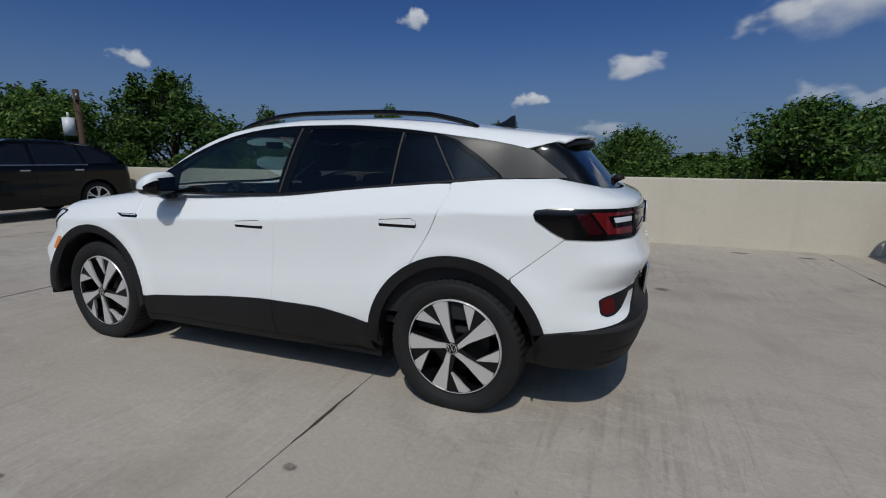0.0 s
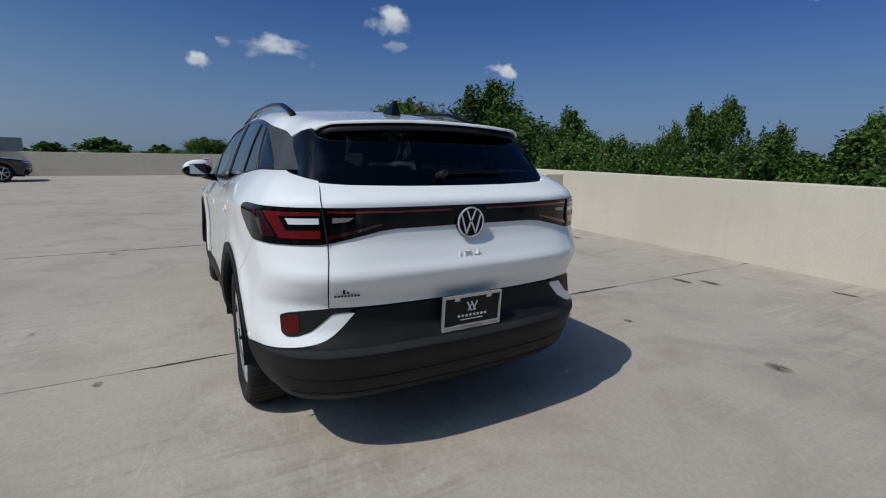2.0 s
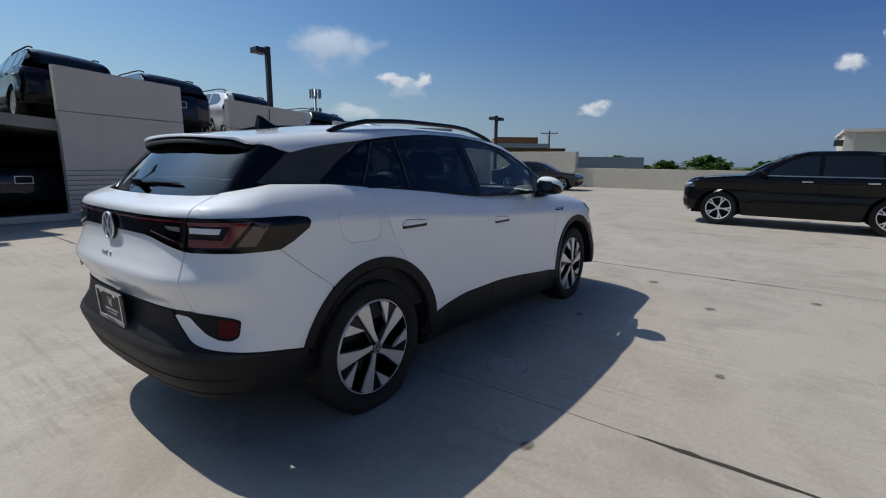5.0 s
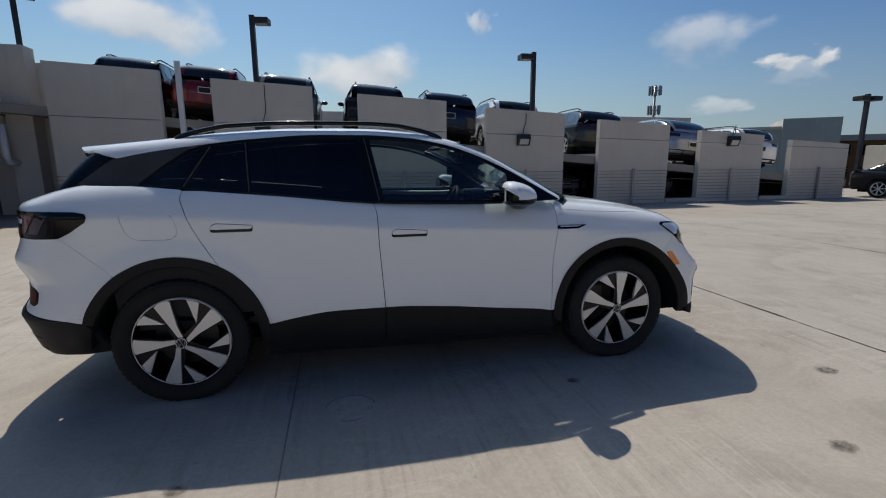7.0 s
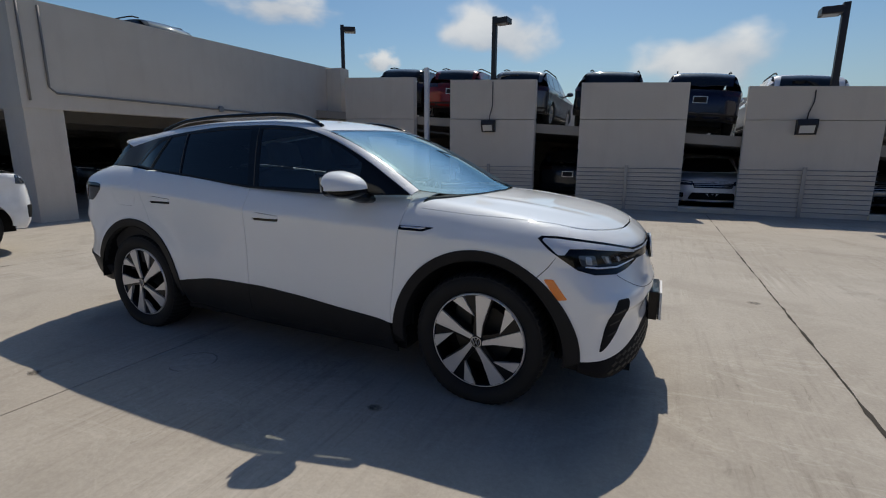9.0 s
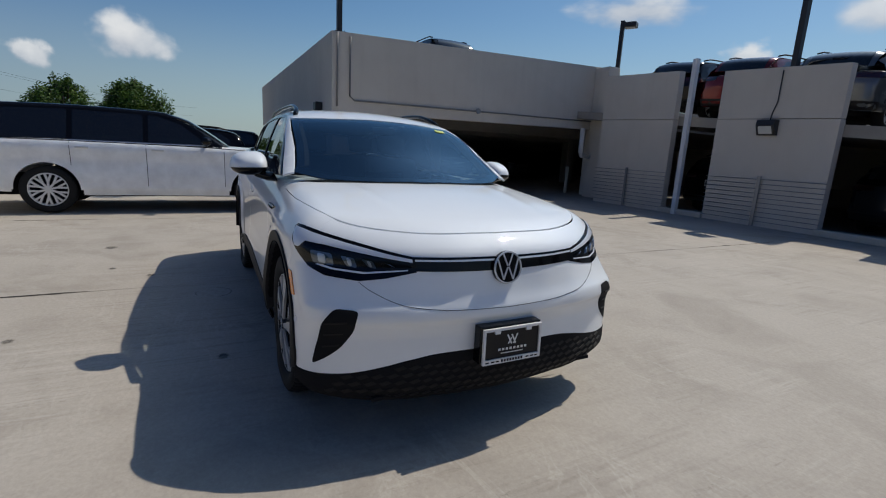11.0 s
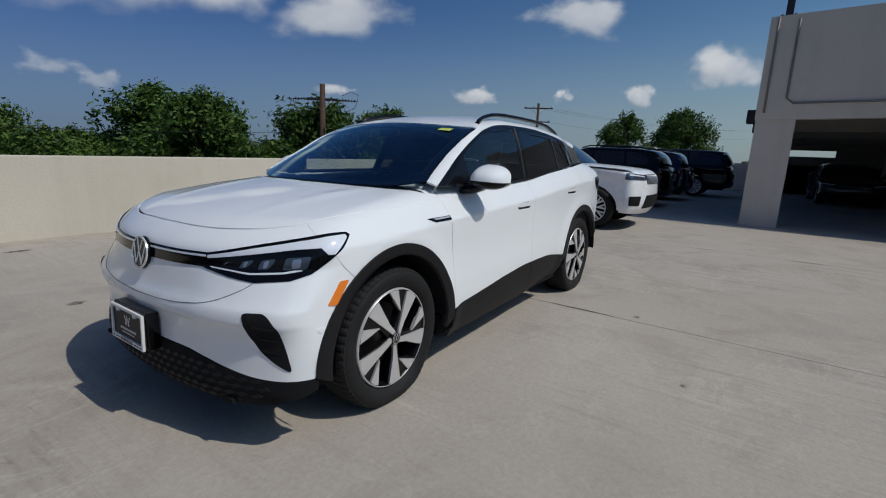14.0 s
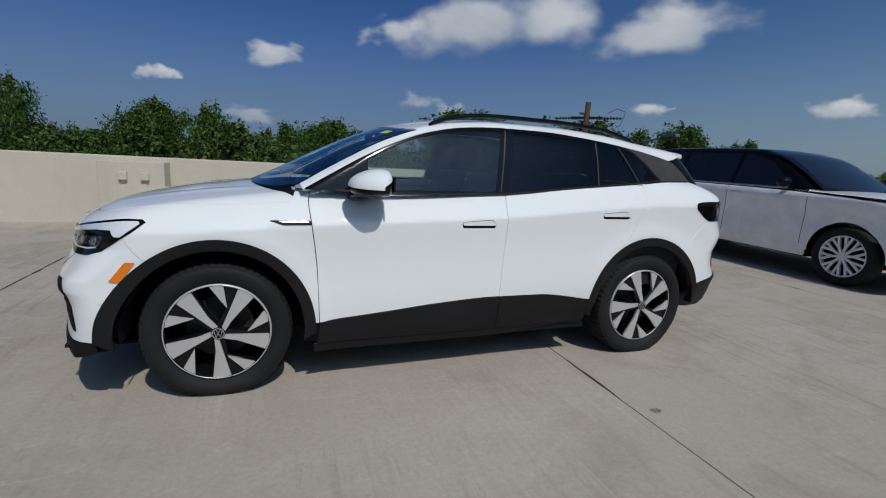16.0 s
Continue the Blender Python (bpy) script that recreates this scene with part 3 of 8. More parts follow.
def skin(rays, field, loops, h=0.04, off=0.0, thick=0.012, side=1, back=False, hv=None):
    """Mesh data of a panel that lies on a field: its outline (and holes) are given in a chart; side -1 mirrors it."""
    hv = hv or h
    dense = []
    for loop in loops:
        d = []
        for a, b in zip(loop, loop[1:] + loop[:1]):
            n = max(1, int(math.ceil(max(abs(b[0] - a[0]) / h, abs(b[1] - a[1]) / hv) * 1.25)))
            d += [(a[0] + (b[0] - a[0]) * i / n, a[1] + (b[1] - a[1]) * i / n) for i in range(n)]
        keep = []
        for p in d:
            if not keep or math.hypot(p[0] - keep[-1][0], p[1] - keep[-1][1]) > 1e-4:
                keep.append(p)
        if math.hypot(keep[0][0] - keep[-1][0], keep[0][1] - keep[-1][1]) < 1e-4:
            keep.pop()
        dense.append(keep)
    edge = np.array([p for d in dense for p in d])
    lo, hi = edge.min(0), edge.max(0)
    nu, nv = int((hi[0] - lo[0]) / h) + 1, int((hi[1] - lo[1]) / hv) + 1
    grid = np.array([(lo[0] + (i + 0.5 + 0.25 * (j % 2)) * (hi[0] - lo[0]) / nu, lo[1] + (j + 0.5) * (hi[1] - lo[1]) / nv)
                     for j in range(nv) for i in range(nu)])
    grid = grid[inside_loop(grid, dense[0])]
    sc = np.array((1 / h, 1 / hv))
    if len(grid):
        near = np.array([np.min(np.sum(((edge - g) * sc) ** 2, 1)) for g in grid])
        grid = grid[near > 0.2]
    co = [Vector(p) for p in edge] + [Vector(p) for p in grid]
    faces, k = [], 0
    for d in dense:
        faces.append(list(range(k, k + len(d))))
        k += len(d)
    v2, _, tri, *_ = delaunay_2d_cdt(co, [], faces, 2 if len(loops) > 1 else 1, 1e-6)
    uv = np.array([tuple(v) for v in v2])
    p = solve(field, *rays(uv))
    n = normal_of(field, p)
    p = p + n * off
    tri = np.array([t for t in tri if len(t) == 3])
    fn = np.cross(p[tri[:, 1]] - p[tri[:, 0]], p[tri[:, 2]] - p[tri[:, 0]])
    bad = np.sum(fn * n[tri[:, 0]], 1) < 0
    tri[bad] = tri[bad][:, ::-1]
    count = {}
    for t in tri:
        for a, b in ((t[0], t[1]), (t[1], t[2]), (t[2], t[0])):
            count[(a, b)] = 1
    rim = [e for e in count if (e[1], e[0]) not in count]
    if side < 0:
        p, n = p * (1, -1, 1), n * (1, -1, 1)
        tri = tri[:, ::-1]
        rim = [(b, a) for a, b in rim]
    verts, out, norms = list(map(tuple, p)), [tuple(map(int, t)) for t in tri], [[n[i] for i in t] for t in tri]
    base = len(verts)
    inner = p - n * thick
    if back:
        verts += list(map(tuple, inner))
        for t in tri:
            out.append(tuple(int(base + i) for i in t[::-1]))
            norms.append([-n[i] for i in t[::-1]])
        base2 = base
    if thick:
        ring = {}
        for a, b in rim:
            for i in (a, b):
                if i not in ring:
                    ring[i] = (len(verts), len(verts) + 1)
                    verts += [tuple(p[i]), tuple(inner[i])]
            q = (ring[a][0], ring[a][1], ring[b][1], ring[b][0])
            fv = np.cross(p[b] - p[a], -n[a])
            fv = -fv / max(np.linalg.norm(fv), 1e-9)
            soft = n[a] * 0.35 + fv * 0.65
            out.append(q)
            norms.append([n[a] * 0.6 + fv * 0.4, fv, fv, n[b] * 0.6 + fv * 0.4])
    return verts, out, norms


def panel(name, material, parent, label, *skins):
    """One mesh object from one or more skins, shaded by the field's own normals."""
    verts, faces, norms = [], [], []
    for v, f, n in skins:
        k = len(verts)
        verts += v
        faces += [tuple(i + k for i in q) for q in f]
        norms += n
    me = bpy.data.meshes.new(name)
    me.from_pydata(verts, [], faces)
    me.materials.append(material)
    for poly in me.polygons:
        poly.use_smooth = True
    me.normals_split_custom_set([tuple(c) for f in norms for c in f])
    ob = new(name, me)
    ob.parent = parent
    if label:
        tagged(ob, label)
    return ob


# ---- car materials ----
def car_paint():
    m = mat("white car paint", (0.85, 0.87, 0.87), 0.5, spec=0.12, coat=1.0)
    n, l, b = nodes_of(m)
    v = coords(m)
    l.new(ramp_of(m, noise_of(m, v, 9, 5, 0.6), [(0.2, (0.845, 0.865, 0.865)), (0.8, (0.855, 0.875, 0.875))]), b.inputs["Base Color"])
    dust = ramp_of(m, noise_of(m, v, 1.5, 3, 0.5), [(0.35, 0.46), (0.75, 0.56)])
    l.new(dust, b.inputs["Roughness"])
    return m


def grained(name, base, rough, grain=260.0, strength=0.25):
    m = mat(name, base, rough, spec=0.22)
    n, l, b = nodes_of(m)
    v = coords(m)
    l.new(ramp_of(m, noise_of(m, v, 5, 5, 0.6), [(0.3, tuple(c * 0.85 for c in base)), (0.75, tuple(c * 1.25 for c in base))]), b.inputs["Base Color"])
    bump_of(m, noise_of(m, v, grain, 2, 0.5), strength, 0.001)
    return m


def glass(name, tint, face=0.08, rough=0.0, sheen=(1, 1, 1)):
    """Thin tinted glass: clear straight on, glossier towards grazing, alike from both sides."""
    m = bpy.data.materials.new(name)
    m.use_nodes = True
    n, l = m.node_tree.nodes, m.node_tree.links
    n.remove(n["Principled BSDF"])
    t, g, f, x = n.new("ShaderNodeBsdfTransparent"), n.new("ShaderNodeBsdfGlossy"), n.new("ShaderNodeLayerWeight"), n.new("ShaderNodeMixShader")
    p, q = n.new("ShaderNodeMath"), n.new("ShaderNodeMath")
    p.operation, q.operation = "POWER", "MULTIPLY_ADD"
    t.inputs["Color"].default_value = (*tint, 1)
    g.inputs["Roughness"].default_value = rough
    g.inputs["Color"].default_value = (*sheen, 1)
    f.inputs["Blend"].default_value = 0.5
    p.inputs[1].default_value = 4.0
    q.inputs[1].default_value, q.inputs[2].default_value = 0.9 - face, face
    l.new(f.outputs["Facing"], p.inputs[0])
    l.new(p.outputs[0], q.inputs[0])
    l.new(q.outputs[0], x.inputs[0])
    l.new(t.outputs[0], x.inputs[1])
    l.new(g.outputs[0], x.inputs[2])
    l.new(x.outputs[0], n["Material Output"].inputs["Surface"])
    return m


M_PAINT = car_paint()
M_CLAD = grained("charcoal grained plastic", (0.012, 0.012, 0.013), 0.55)
M_GLOSSBLACK = mat("piano black trim", (0.004, 0.004, 0.0045), 0.12, spec=0.25, coat=0.1)
M_CPILLAR = grained("satin grey pillar trim", (0.06, 0.057, 0.054), 0.36, 300, 0.05)
M_GLASS_F = glass("front side glass", (0.70, 0.78, 0.76), 0.06)
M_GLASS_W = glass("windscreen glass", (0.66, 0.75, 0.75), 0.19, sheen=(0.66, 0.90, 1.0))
M_GLASS_R = glass("privacy glass", (0.065, 0.068, 0.072), 0.04)
M_HONEY = mat("satin black plastic", (0.006, 0.006, 0.007), 0.5, spec=0.25)
M_UNDER = mat("black underside", (0.010, 0.010, 0.011), 0.9, spec=0.2)
M_TYRE = grained("tyre rubber", (0.016, 0.016, 0.016), 0.72, 90, 0.4)
M_ALLOY = mat("machined alloy", (0.66, 0.65, 0.64), 0.32, 0.45)
M_ALLOYBLACK = mat("gloss black alloy", (0.005, 0.005, 0.006), 0.3, spec=0.25, coat=0.1)
M_CHROME = mat("chrome", (0.78, 0.79, 0.80), 0.22, 0.5)
M_SILVER = mat("satin silver", (0.6, 0.6, 0.6), 0.3, 0.85)
M_LAMPWHITE = mat("clear white lamp", (0.75, 0.78, 0.82), 0.08, coat=1.0)
M_LAMPLENS = mat("projector lens", (0.06, 0.08, 0.11), 0.05, 0.4, coat=1.0)
M_LAMPGLINT = mat("lamp reflector", (0.32, 0.38, 0.48), 0.18, 0.6, coat=1.0)
M_RED = mat("red lamp lens", (0.13, 0.008, 0.010), 0.10, coat=0.8)
M_REFL = mat("rear reflector", (0.085, 0.007, 0.007), 0.55, spec=0.15)
M_SMOKE = mat("smoked clear lens", (0.22, 0.21, 0.21), 0.12, coat=0.6)
M_DARKRED = mat("smoked red lens", (0.030, 0.004, 0.006), 0.08, coat=1.0)
M_ORANGE = mat("amber reflector", (0.85, 0.22, 0.015), 0.2, coat=0.6)
M_BRAKE = mat("dull cast iron", (0.035, 0.033, 0.03), 0.5, 0.4)
M_SEAT = grained("dark grey upholstery", (0.03, 0.03, 0.032), 0.85, 120, 0.3)
M_DASH = grained("soft black dashboard", (0.022, 0.022, 0.024), 0.7, 200, 0.3)
M_PAPER = mat("white paper", (0.8, 0.8, 0.78), 0.7)
M_PLATE = mat("black plate insert", (0.007, 0.007, 0.008), 0.5, spec=0.3)
M_MARK = mat("pale print", (0.75, 0.75, 0.73), 0.5)

car = thing("electric_suv", "white compact suv with charcoal cladding on a concrete deck", "car")
W, S, T, R = wrap_rays, side_rays, top_rays, tail_rays
LF, CF, RF = lower_field, cabin_field, roof_field

# lines drawn on the flank, as height over x
belt = smooth_curve((1.0, 1.118), (0.76, 1.105), (0.48, 1.095), (-0.2, 1.110), (-0.84, 1.170), (-1.3, 1.211), (-1.6, 1.236), (-1.9, 1.243))
clad_top = smooth_curve((0.90, 0.392), (0.5, 0.43), (0.17, 0.465), (-0.2, 0.487), (-0.5, 0.487), (-0.88, 0.44))
frame_top = smooth_curve((0.97, 1.106), (0.80, 1.205), (0.61, 1.311), (0.42, 1.398), (0.217, 1.469), (-0.04, 1.517), (-0.3, 1.531), (-0.55, 1.531),
                         (-0.93, 1.506), (-1.28, 1.462), (-1.58, 1.416), (-1.72, 1.384))
GAP = 0.0026


def over(f, x0, x1, dz=0.0, n=14):
    return [(x0 + (x1 - x0) * i / n, float(f(x0 + (x1 - x0) * i / n)) + dz) for i in range(n + 1)]


HOOD = spline([(2.056, 0.0), (2.036, 0.29), (1.968, 0.50), (1.852, 0.664), (1.68, 0.748), (1.4, 0.785), (1.2, 0.792), (0.98, 0.790)], 6)
hp = solve(LF, *T(np.array(HOOD)))          # the bonnet's shut line on the body
hp_up = sorted((tuple(p) for p in hp), key=lambda p: p[0])
JOIN_Y, JOIN_Z = (float(np.interp(1.80, [p[0] for p in hp_up], [p[k] for p in hp_up])) for k in (1, 2))
JOIN_S = wrap_s(1.80, JOIN_Y)               # where fender, nose and bonnet meet


def shut(points, d):
    """Shift a chart line sideways by d."""
    out = []
    for i, p in enumerate(points):
        a, b = np.array(points[max(i - 1, 0)]), np.array(points[min(i + 1, len(points) - 1)])
        t = (b - a) / max(np.linalg.norm(b - a), 1e-9)
        out.append((p[0] - t[1] * d, p[1] + t[0] * d))
    return out


LINE_F = spline([(0.905, 1.118), (0.925, 1.05), (0.915, 0.95), (0.885, 0.7), (0.872, 0.39)], 6)      # fender to front door
LINE_M = spline([(-0.265, 1.112), (-0.252, 1.05), (-0.248, 0.9), (-0.228, 0.6), (-0.221, 0.486)], 6)  # between the doors
LINE_R = spline([(-1.325, 1.208), (-1.332, 1.165), (-1.305, 1.10), (-1.245, 0.96), (-1.147, 0.794)], 6)   # rear door to quarter
SEAM_R = [(wrap_s(-1.93, 0.82), 0.977), (-1.68, 0.765)]                                                # quarter to bumper
SEAM_F = [(1.78, 0.86), (1.74, 0.80), (1.69, 0.745)]                                                # fender to bumper
HATCH = spline([(wrap_s(-2.10, 0.625), 1.205), (wrap_s(-2.17, 0.627), 1.17), (wrap_s(-2.21, 0.622), 1.10), (wrap_s(-2.24, 0.612), 0.90), (wrap_s(-2.22, 0.615), 0.713)], 5)
R_OUT = 0.492


def hat_s(z):
    return float(np.interp(z, [p[1] for p in HATCH[::-1]], [p[0] for p in HATCH[::-1]]))


for side, word in ((1, "left"), (-1, "right")):
    # front fender
    top = [(JOIN_S - 0.0008, JOIN_Z - 0.001)] + [(wrap_s(p[0], p[1]), p[2] - 0.001) for p in hp if p[0] < 1.79]
    lf = [(x + GAP, z) for x, z in LINE_F]
    loop = top[::-1] + SEAM_F[:1] + SEAM_F[1:] + [p for p in arc(HUB_X, HUB_Z, R_OUT - 0.02, 51, 177)] + lf[::-1]
    loop = [(0.98, 1.118)] + [q for q in top[::-1] if q[0] > 0.99] + [(SEAM_F[0][0] - 0.0008, SEAM_F[0][1])] + [(x - GAP, z) for x, z in SEAM_F[1:]] + arc(HUB_X, HUB_Z, R_OUT - 0.02, 50, 176) + lf[::-1]
    panel("front_fender", M_PAINT, car, "", skin(W, LF, [loop], 0.03, side=side, hv=0.022))
    # doors
    handles = ((0.047, -0.172, 0.938), (-0.955, -1.178, 1.003))
    for k, (la, lb, name) in enumerate(((LINE_F, LINE_M, "front_door"), (LINE_M, LINE_R, "rear_door"))):
        a = [(x - GAP, z) for x, z in la]
        b = [(x + GAP, z) for x, z in lb]
        if k == 0:
            low = over(clad_top, a[-1][0], b[-1][0])
        else:
            low = over(clad_top, a[-1][0], -0.905) + [p for p in arc(-HUB_X, HUB_Z, R_OUT - 0.02, 12, 62) if p[0] > -1.140]
        top = over(belt, b[0][0], a[0][0])
        hx0, hx1, hz = handles[k]
        hx = (hx0 + hx1) / 2
        slot = rounded([(hx0, hz - 0.024), (hx0 + 0.004, hz + 0.014), (hx1 + 0.03, hz + 0.030), (hx1, hz + 0.012), (hx1, hz - 0.024)], 0.014)
        loop = a + low[1:] + b[::-1] + top[1:-1]
        door = panel(name, M_PAINT, car, "", skin(W, LF, [loop, slot], 0.03, side=side, hv=0.016))
        grip = rounded([(hx0 - 0.0045, hz - 0.006), (hx0 - 0.001, hz + 0.0105), (hx1 + 0.03, hz + 0.0255), (hx1 + 0.0045, hz + 0.009), (hx1 + 0.0045, hz - 0.006)], 0.011)
        panel("door_handle", M_PAINT, door, "flush white door handle", skin(W, LF, [grip], 0.02, off=0.004, side=side))
        panel("handle_recess", M_GLOSSBLACK, door, "", skin(W, LF, [[(hx0 - 0.003, hz - 0.023), (hx0 - 0.002, hz - 0.008), (hx1 + 0.003, hz - 0.008), (hx1 + 0.02, hz - 0.023)]], 0.02, off=-0.004, side=side))
        # door cladding
        cl = [(x, z - 0.004) for x, z in low]
        if k == 0:
            strip = cl + [(b[-1][0], 0.265), (0.885, 0.265)]
        else:
            strip = [(x, z) for x, z in cl if z < 0.60] + [(-0.885, 0.265), (a[-1][0], 0.265)]
            strip = over(clad_top, a[-1][0], -0.89, -0.004) + [(-0.895, 0.265), (a[-1][0], 0.265)]
        panel("door_cladding", M_CLAD, door, "charcoal plastic door cladding", skin(W, LF, [strip], 0.035, off=0.006, side=side))
    # sill
    panel("sill", M_CLAD, car, "", skin(W, LF, [[(0.90, 0.258), (-0.905, 0.258), (-0.905, 0.205), (0.90, 0.205)]], 0.05, off=0.002, side=side))
    # rear quarter, with the charging flap on the right
    lr = [(x - GAP, z) for x, z in LINE_R]
    hat = [(s + GAP, z) for s, z in HATCH]
    loop = lr + arc(-HUB_X, HUB_Z, R_OUT - 0.02, 62, 127)[1:] + [(s + GAP, z) for s, z in SEAM_R[::-1]]
    loop += [(hat_s(0.978) + GAP, 0.978)] + [p for p in hat[::-1] if p[1] > 0.985] + over(belt, -1.9, -1.34)
    loops = [loop]
    if side < 0:
        flap = rounded([(-1.63, 1.095), (-1.60, 0.985), (-1.55, 0.95), (-1.375, 0.948), (-1.335, 0.985), (-1.36, 1.075), (-1.40, 1.095)], 0.03)
        loops.append(flap)
        c = np.mean(np.array(flap), 0)
        panel("charging_flap", M_PAINT, car, "", skin(W, LF, [[tuple(c + (np.array(p) - c) * 0.975) for p in flap]], 0.03, side=side))
    panel("rear_quarter", M_PAINT, car, "", skin(W, LF, loops, 0.03, side=side, hv=0.025))
    # arch trims
    for hx, a0, a1 in ((HUB_X, -1, 183), (-HUB_X, -3, 163)):
        trim = panel("arch_trim", M_CLAD, car, "charcoal plastic wheel-arch trim",
                     skin(W, LF, [arc(hx, HUB_Z, R_OUT, a0, a1, 40) + arc(hx, HUB_Z, 0.434, a1 + (6 if hx > 0 else 0), a0 - 6, 40)], 0.035, off=0.009, thick=0.05, side=side))
    # wheel wells
    for hx in (HUB_X, -HUB_X):
        bm = bmesh.new()
        rows = []
        for a in range(-4, 188, 8):
            c, s = math.cos(radians(a)), math.sin(radians(a))
            rows.append([bm.verts.new((hx + 0.436 * c, side * y, HUB_Z + 0.436 * s)) for y in (0.50, 0.90)])
        for a, b in zip(rows, rows[1:]):
            bm.faces.new((a[0], a[1], b[1], b[0]))
        bm.faces.new([r[0] for r in rows])
        part("wheel_liner", bm, M_UNDER, car)
    # fender vent blade
    vent = panel("fender_vent", M_GLOSSBLACK, car, "black fender vent with a chrome blade",
                 skin(W, LF, [rounded([(1.125, 0.948), (0.918, 0.950), (0.912, 0.928), (1.06, 0.926)], 0.006)], 0.02, off=0.004, side=side))
    panel("vent_blade", M_CHROME, vent, "", skin(W, LF, [[(1.08, 0.944), (0.93, 0.946), (0.93, 0.939), (1.055, 0.937)]], 0.02, off=0.009, side=side))
    # marker and parking sensors
    panel("side_marker", M_ORANGE, car, "amber side marker", skin(W, LF, [rounded([(1.722, 0.742), (1.764, 0.744), (1.824, 0.650), (1.785, 0.644)], 0.008)], 0.02, off=0.004, side=side))
    for x, z in ((1.852, 0.555), (-1.87, 0.525)):
        panel("parking_sensor", M_PAINT, car, "", skin(W, LF, [arc(x, z, 0.013, 0, 348, 15)], 0.02, off=0.003, thick=0.004, side=side))

# front bumper skin
nose = [(wrap_s(p[0], p[1]), p[2] - 0.003) for p in hp if p[0] >= 1.81] + [(JOIN_S + 0.0008, JOIN_Z - 0.002)]
half = [(S_NOSE, nose[0][1])] + nose[1:]
half = half[::-1]
lowf = [(1.868, 0.352), (wrap_s(1.98, 0.84), 0.352), (wrap_s(2.06, 0.70), 0.357), (wrap_s(2.14, 0.56), 0.386), (wrap_s(2.17, 0.45), 0.410), (wrap_s(2.2, 0.3), 0.427), (S_NOSE, 0.432)]
arch_f = arc(HUB_X, HUB_Z, R_OUT - 0.015, 0, 49, 12)
left = [(SEAM_F[0][0] + 0.0008, SEAM_F[0][1])] + [(x + GAP, z) for x, z in SEAM_F[1:]] + arch_f[::-1] + spline(lowf, 5)[1:]


def both(line, centre):
    """A line to the middle of nose or tail, carried on to the other side."""
    return line + [(2 * centre - s, z) for s, z in line[::-1] if abs(s - centre) > 1e-6]


loop = both(half, S_NOSE) + [(2 * S_NOSE - s, z) for s, z in left] + left[::-1]
seen_pts, clean = set(), []
for p in loop:
    key = (round(p[0], 4), round(p[1], 4))
    if key not in seen_pts:
        seen_pts.add(key)
        clean.append(p)
front_bumper = panel("front_bumper", M_PAINT, car, "", skin(W, LF, [clean], 0.032, hv=0.02))


def nose_pts(*pts):
    return [(wrap_s(x, y), z) for x, y, z in pts]


strip = nose_pts((2.1, 0.43, 0.852), (2.15, 0.3, 0.850), (2.2, 0.0, 0.848))
strip_lo = nose_pts((2.1, 0.43, 0.792), (2.15, 0.3, 0.790), (2.2, 0.0, 0.786))
band = both(strip, S_NOSE) + [(2 * S_NOSE - s, z) for s, z in strip_lo] + strip_lo[::-1][1:]
grille = panel("nose_strip", M_GLOSSBLACK, car, "gloss black strip across the nose", skin(W, LF, [band], 0.03, off=0.004))
line_hi = [(s, z - 0.010) for s, z in strip]
line_lo = [(s, z - 0.018) for s, z in strip]
panel("light_line", M_LAMPWHITE, grille, "thin white light line", skin(W, LF, [both(line_hi, S_NOSE) + [(2 * S_NOSE - s, z) for s, z in line_lo] + line_lo[::-1][1:]], 0.03, off=0.007, thick=0.004))

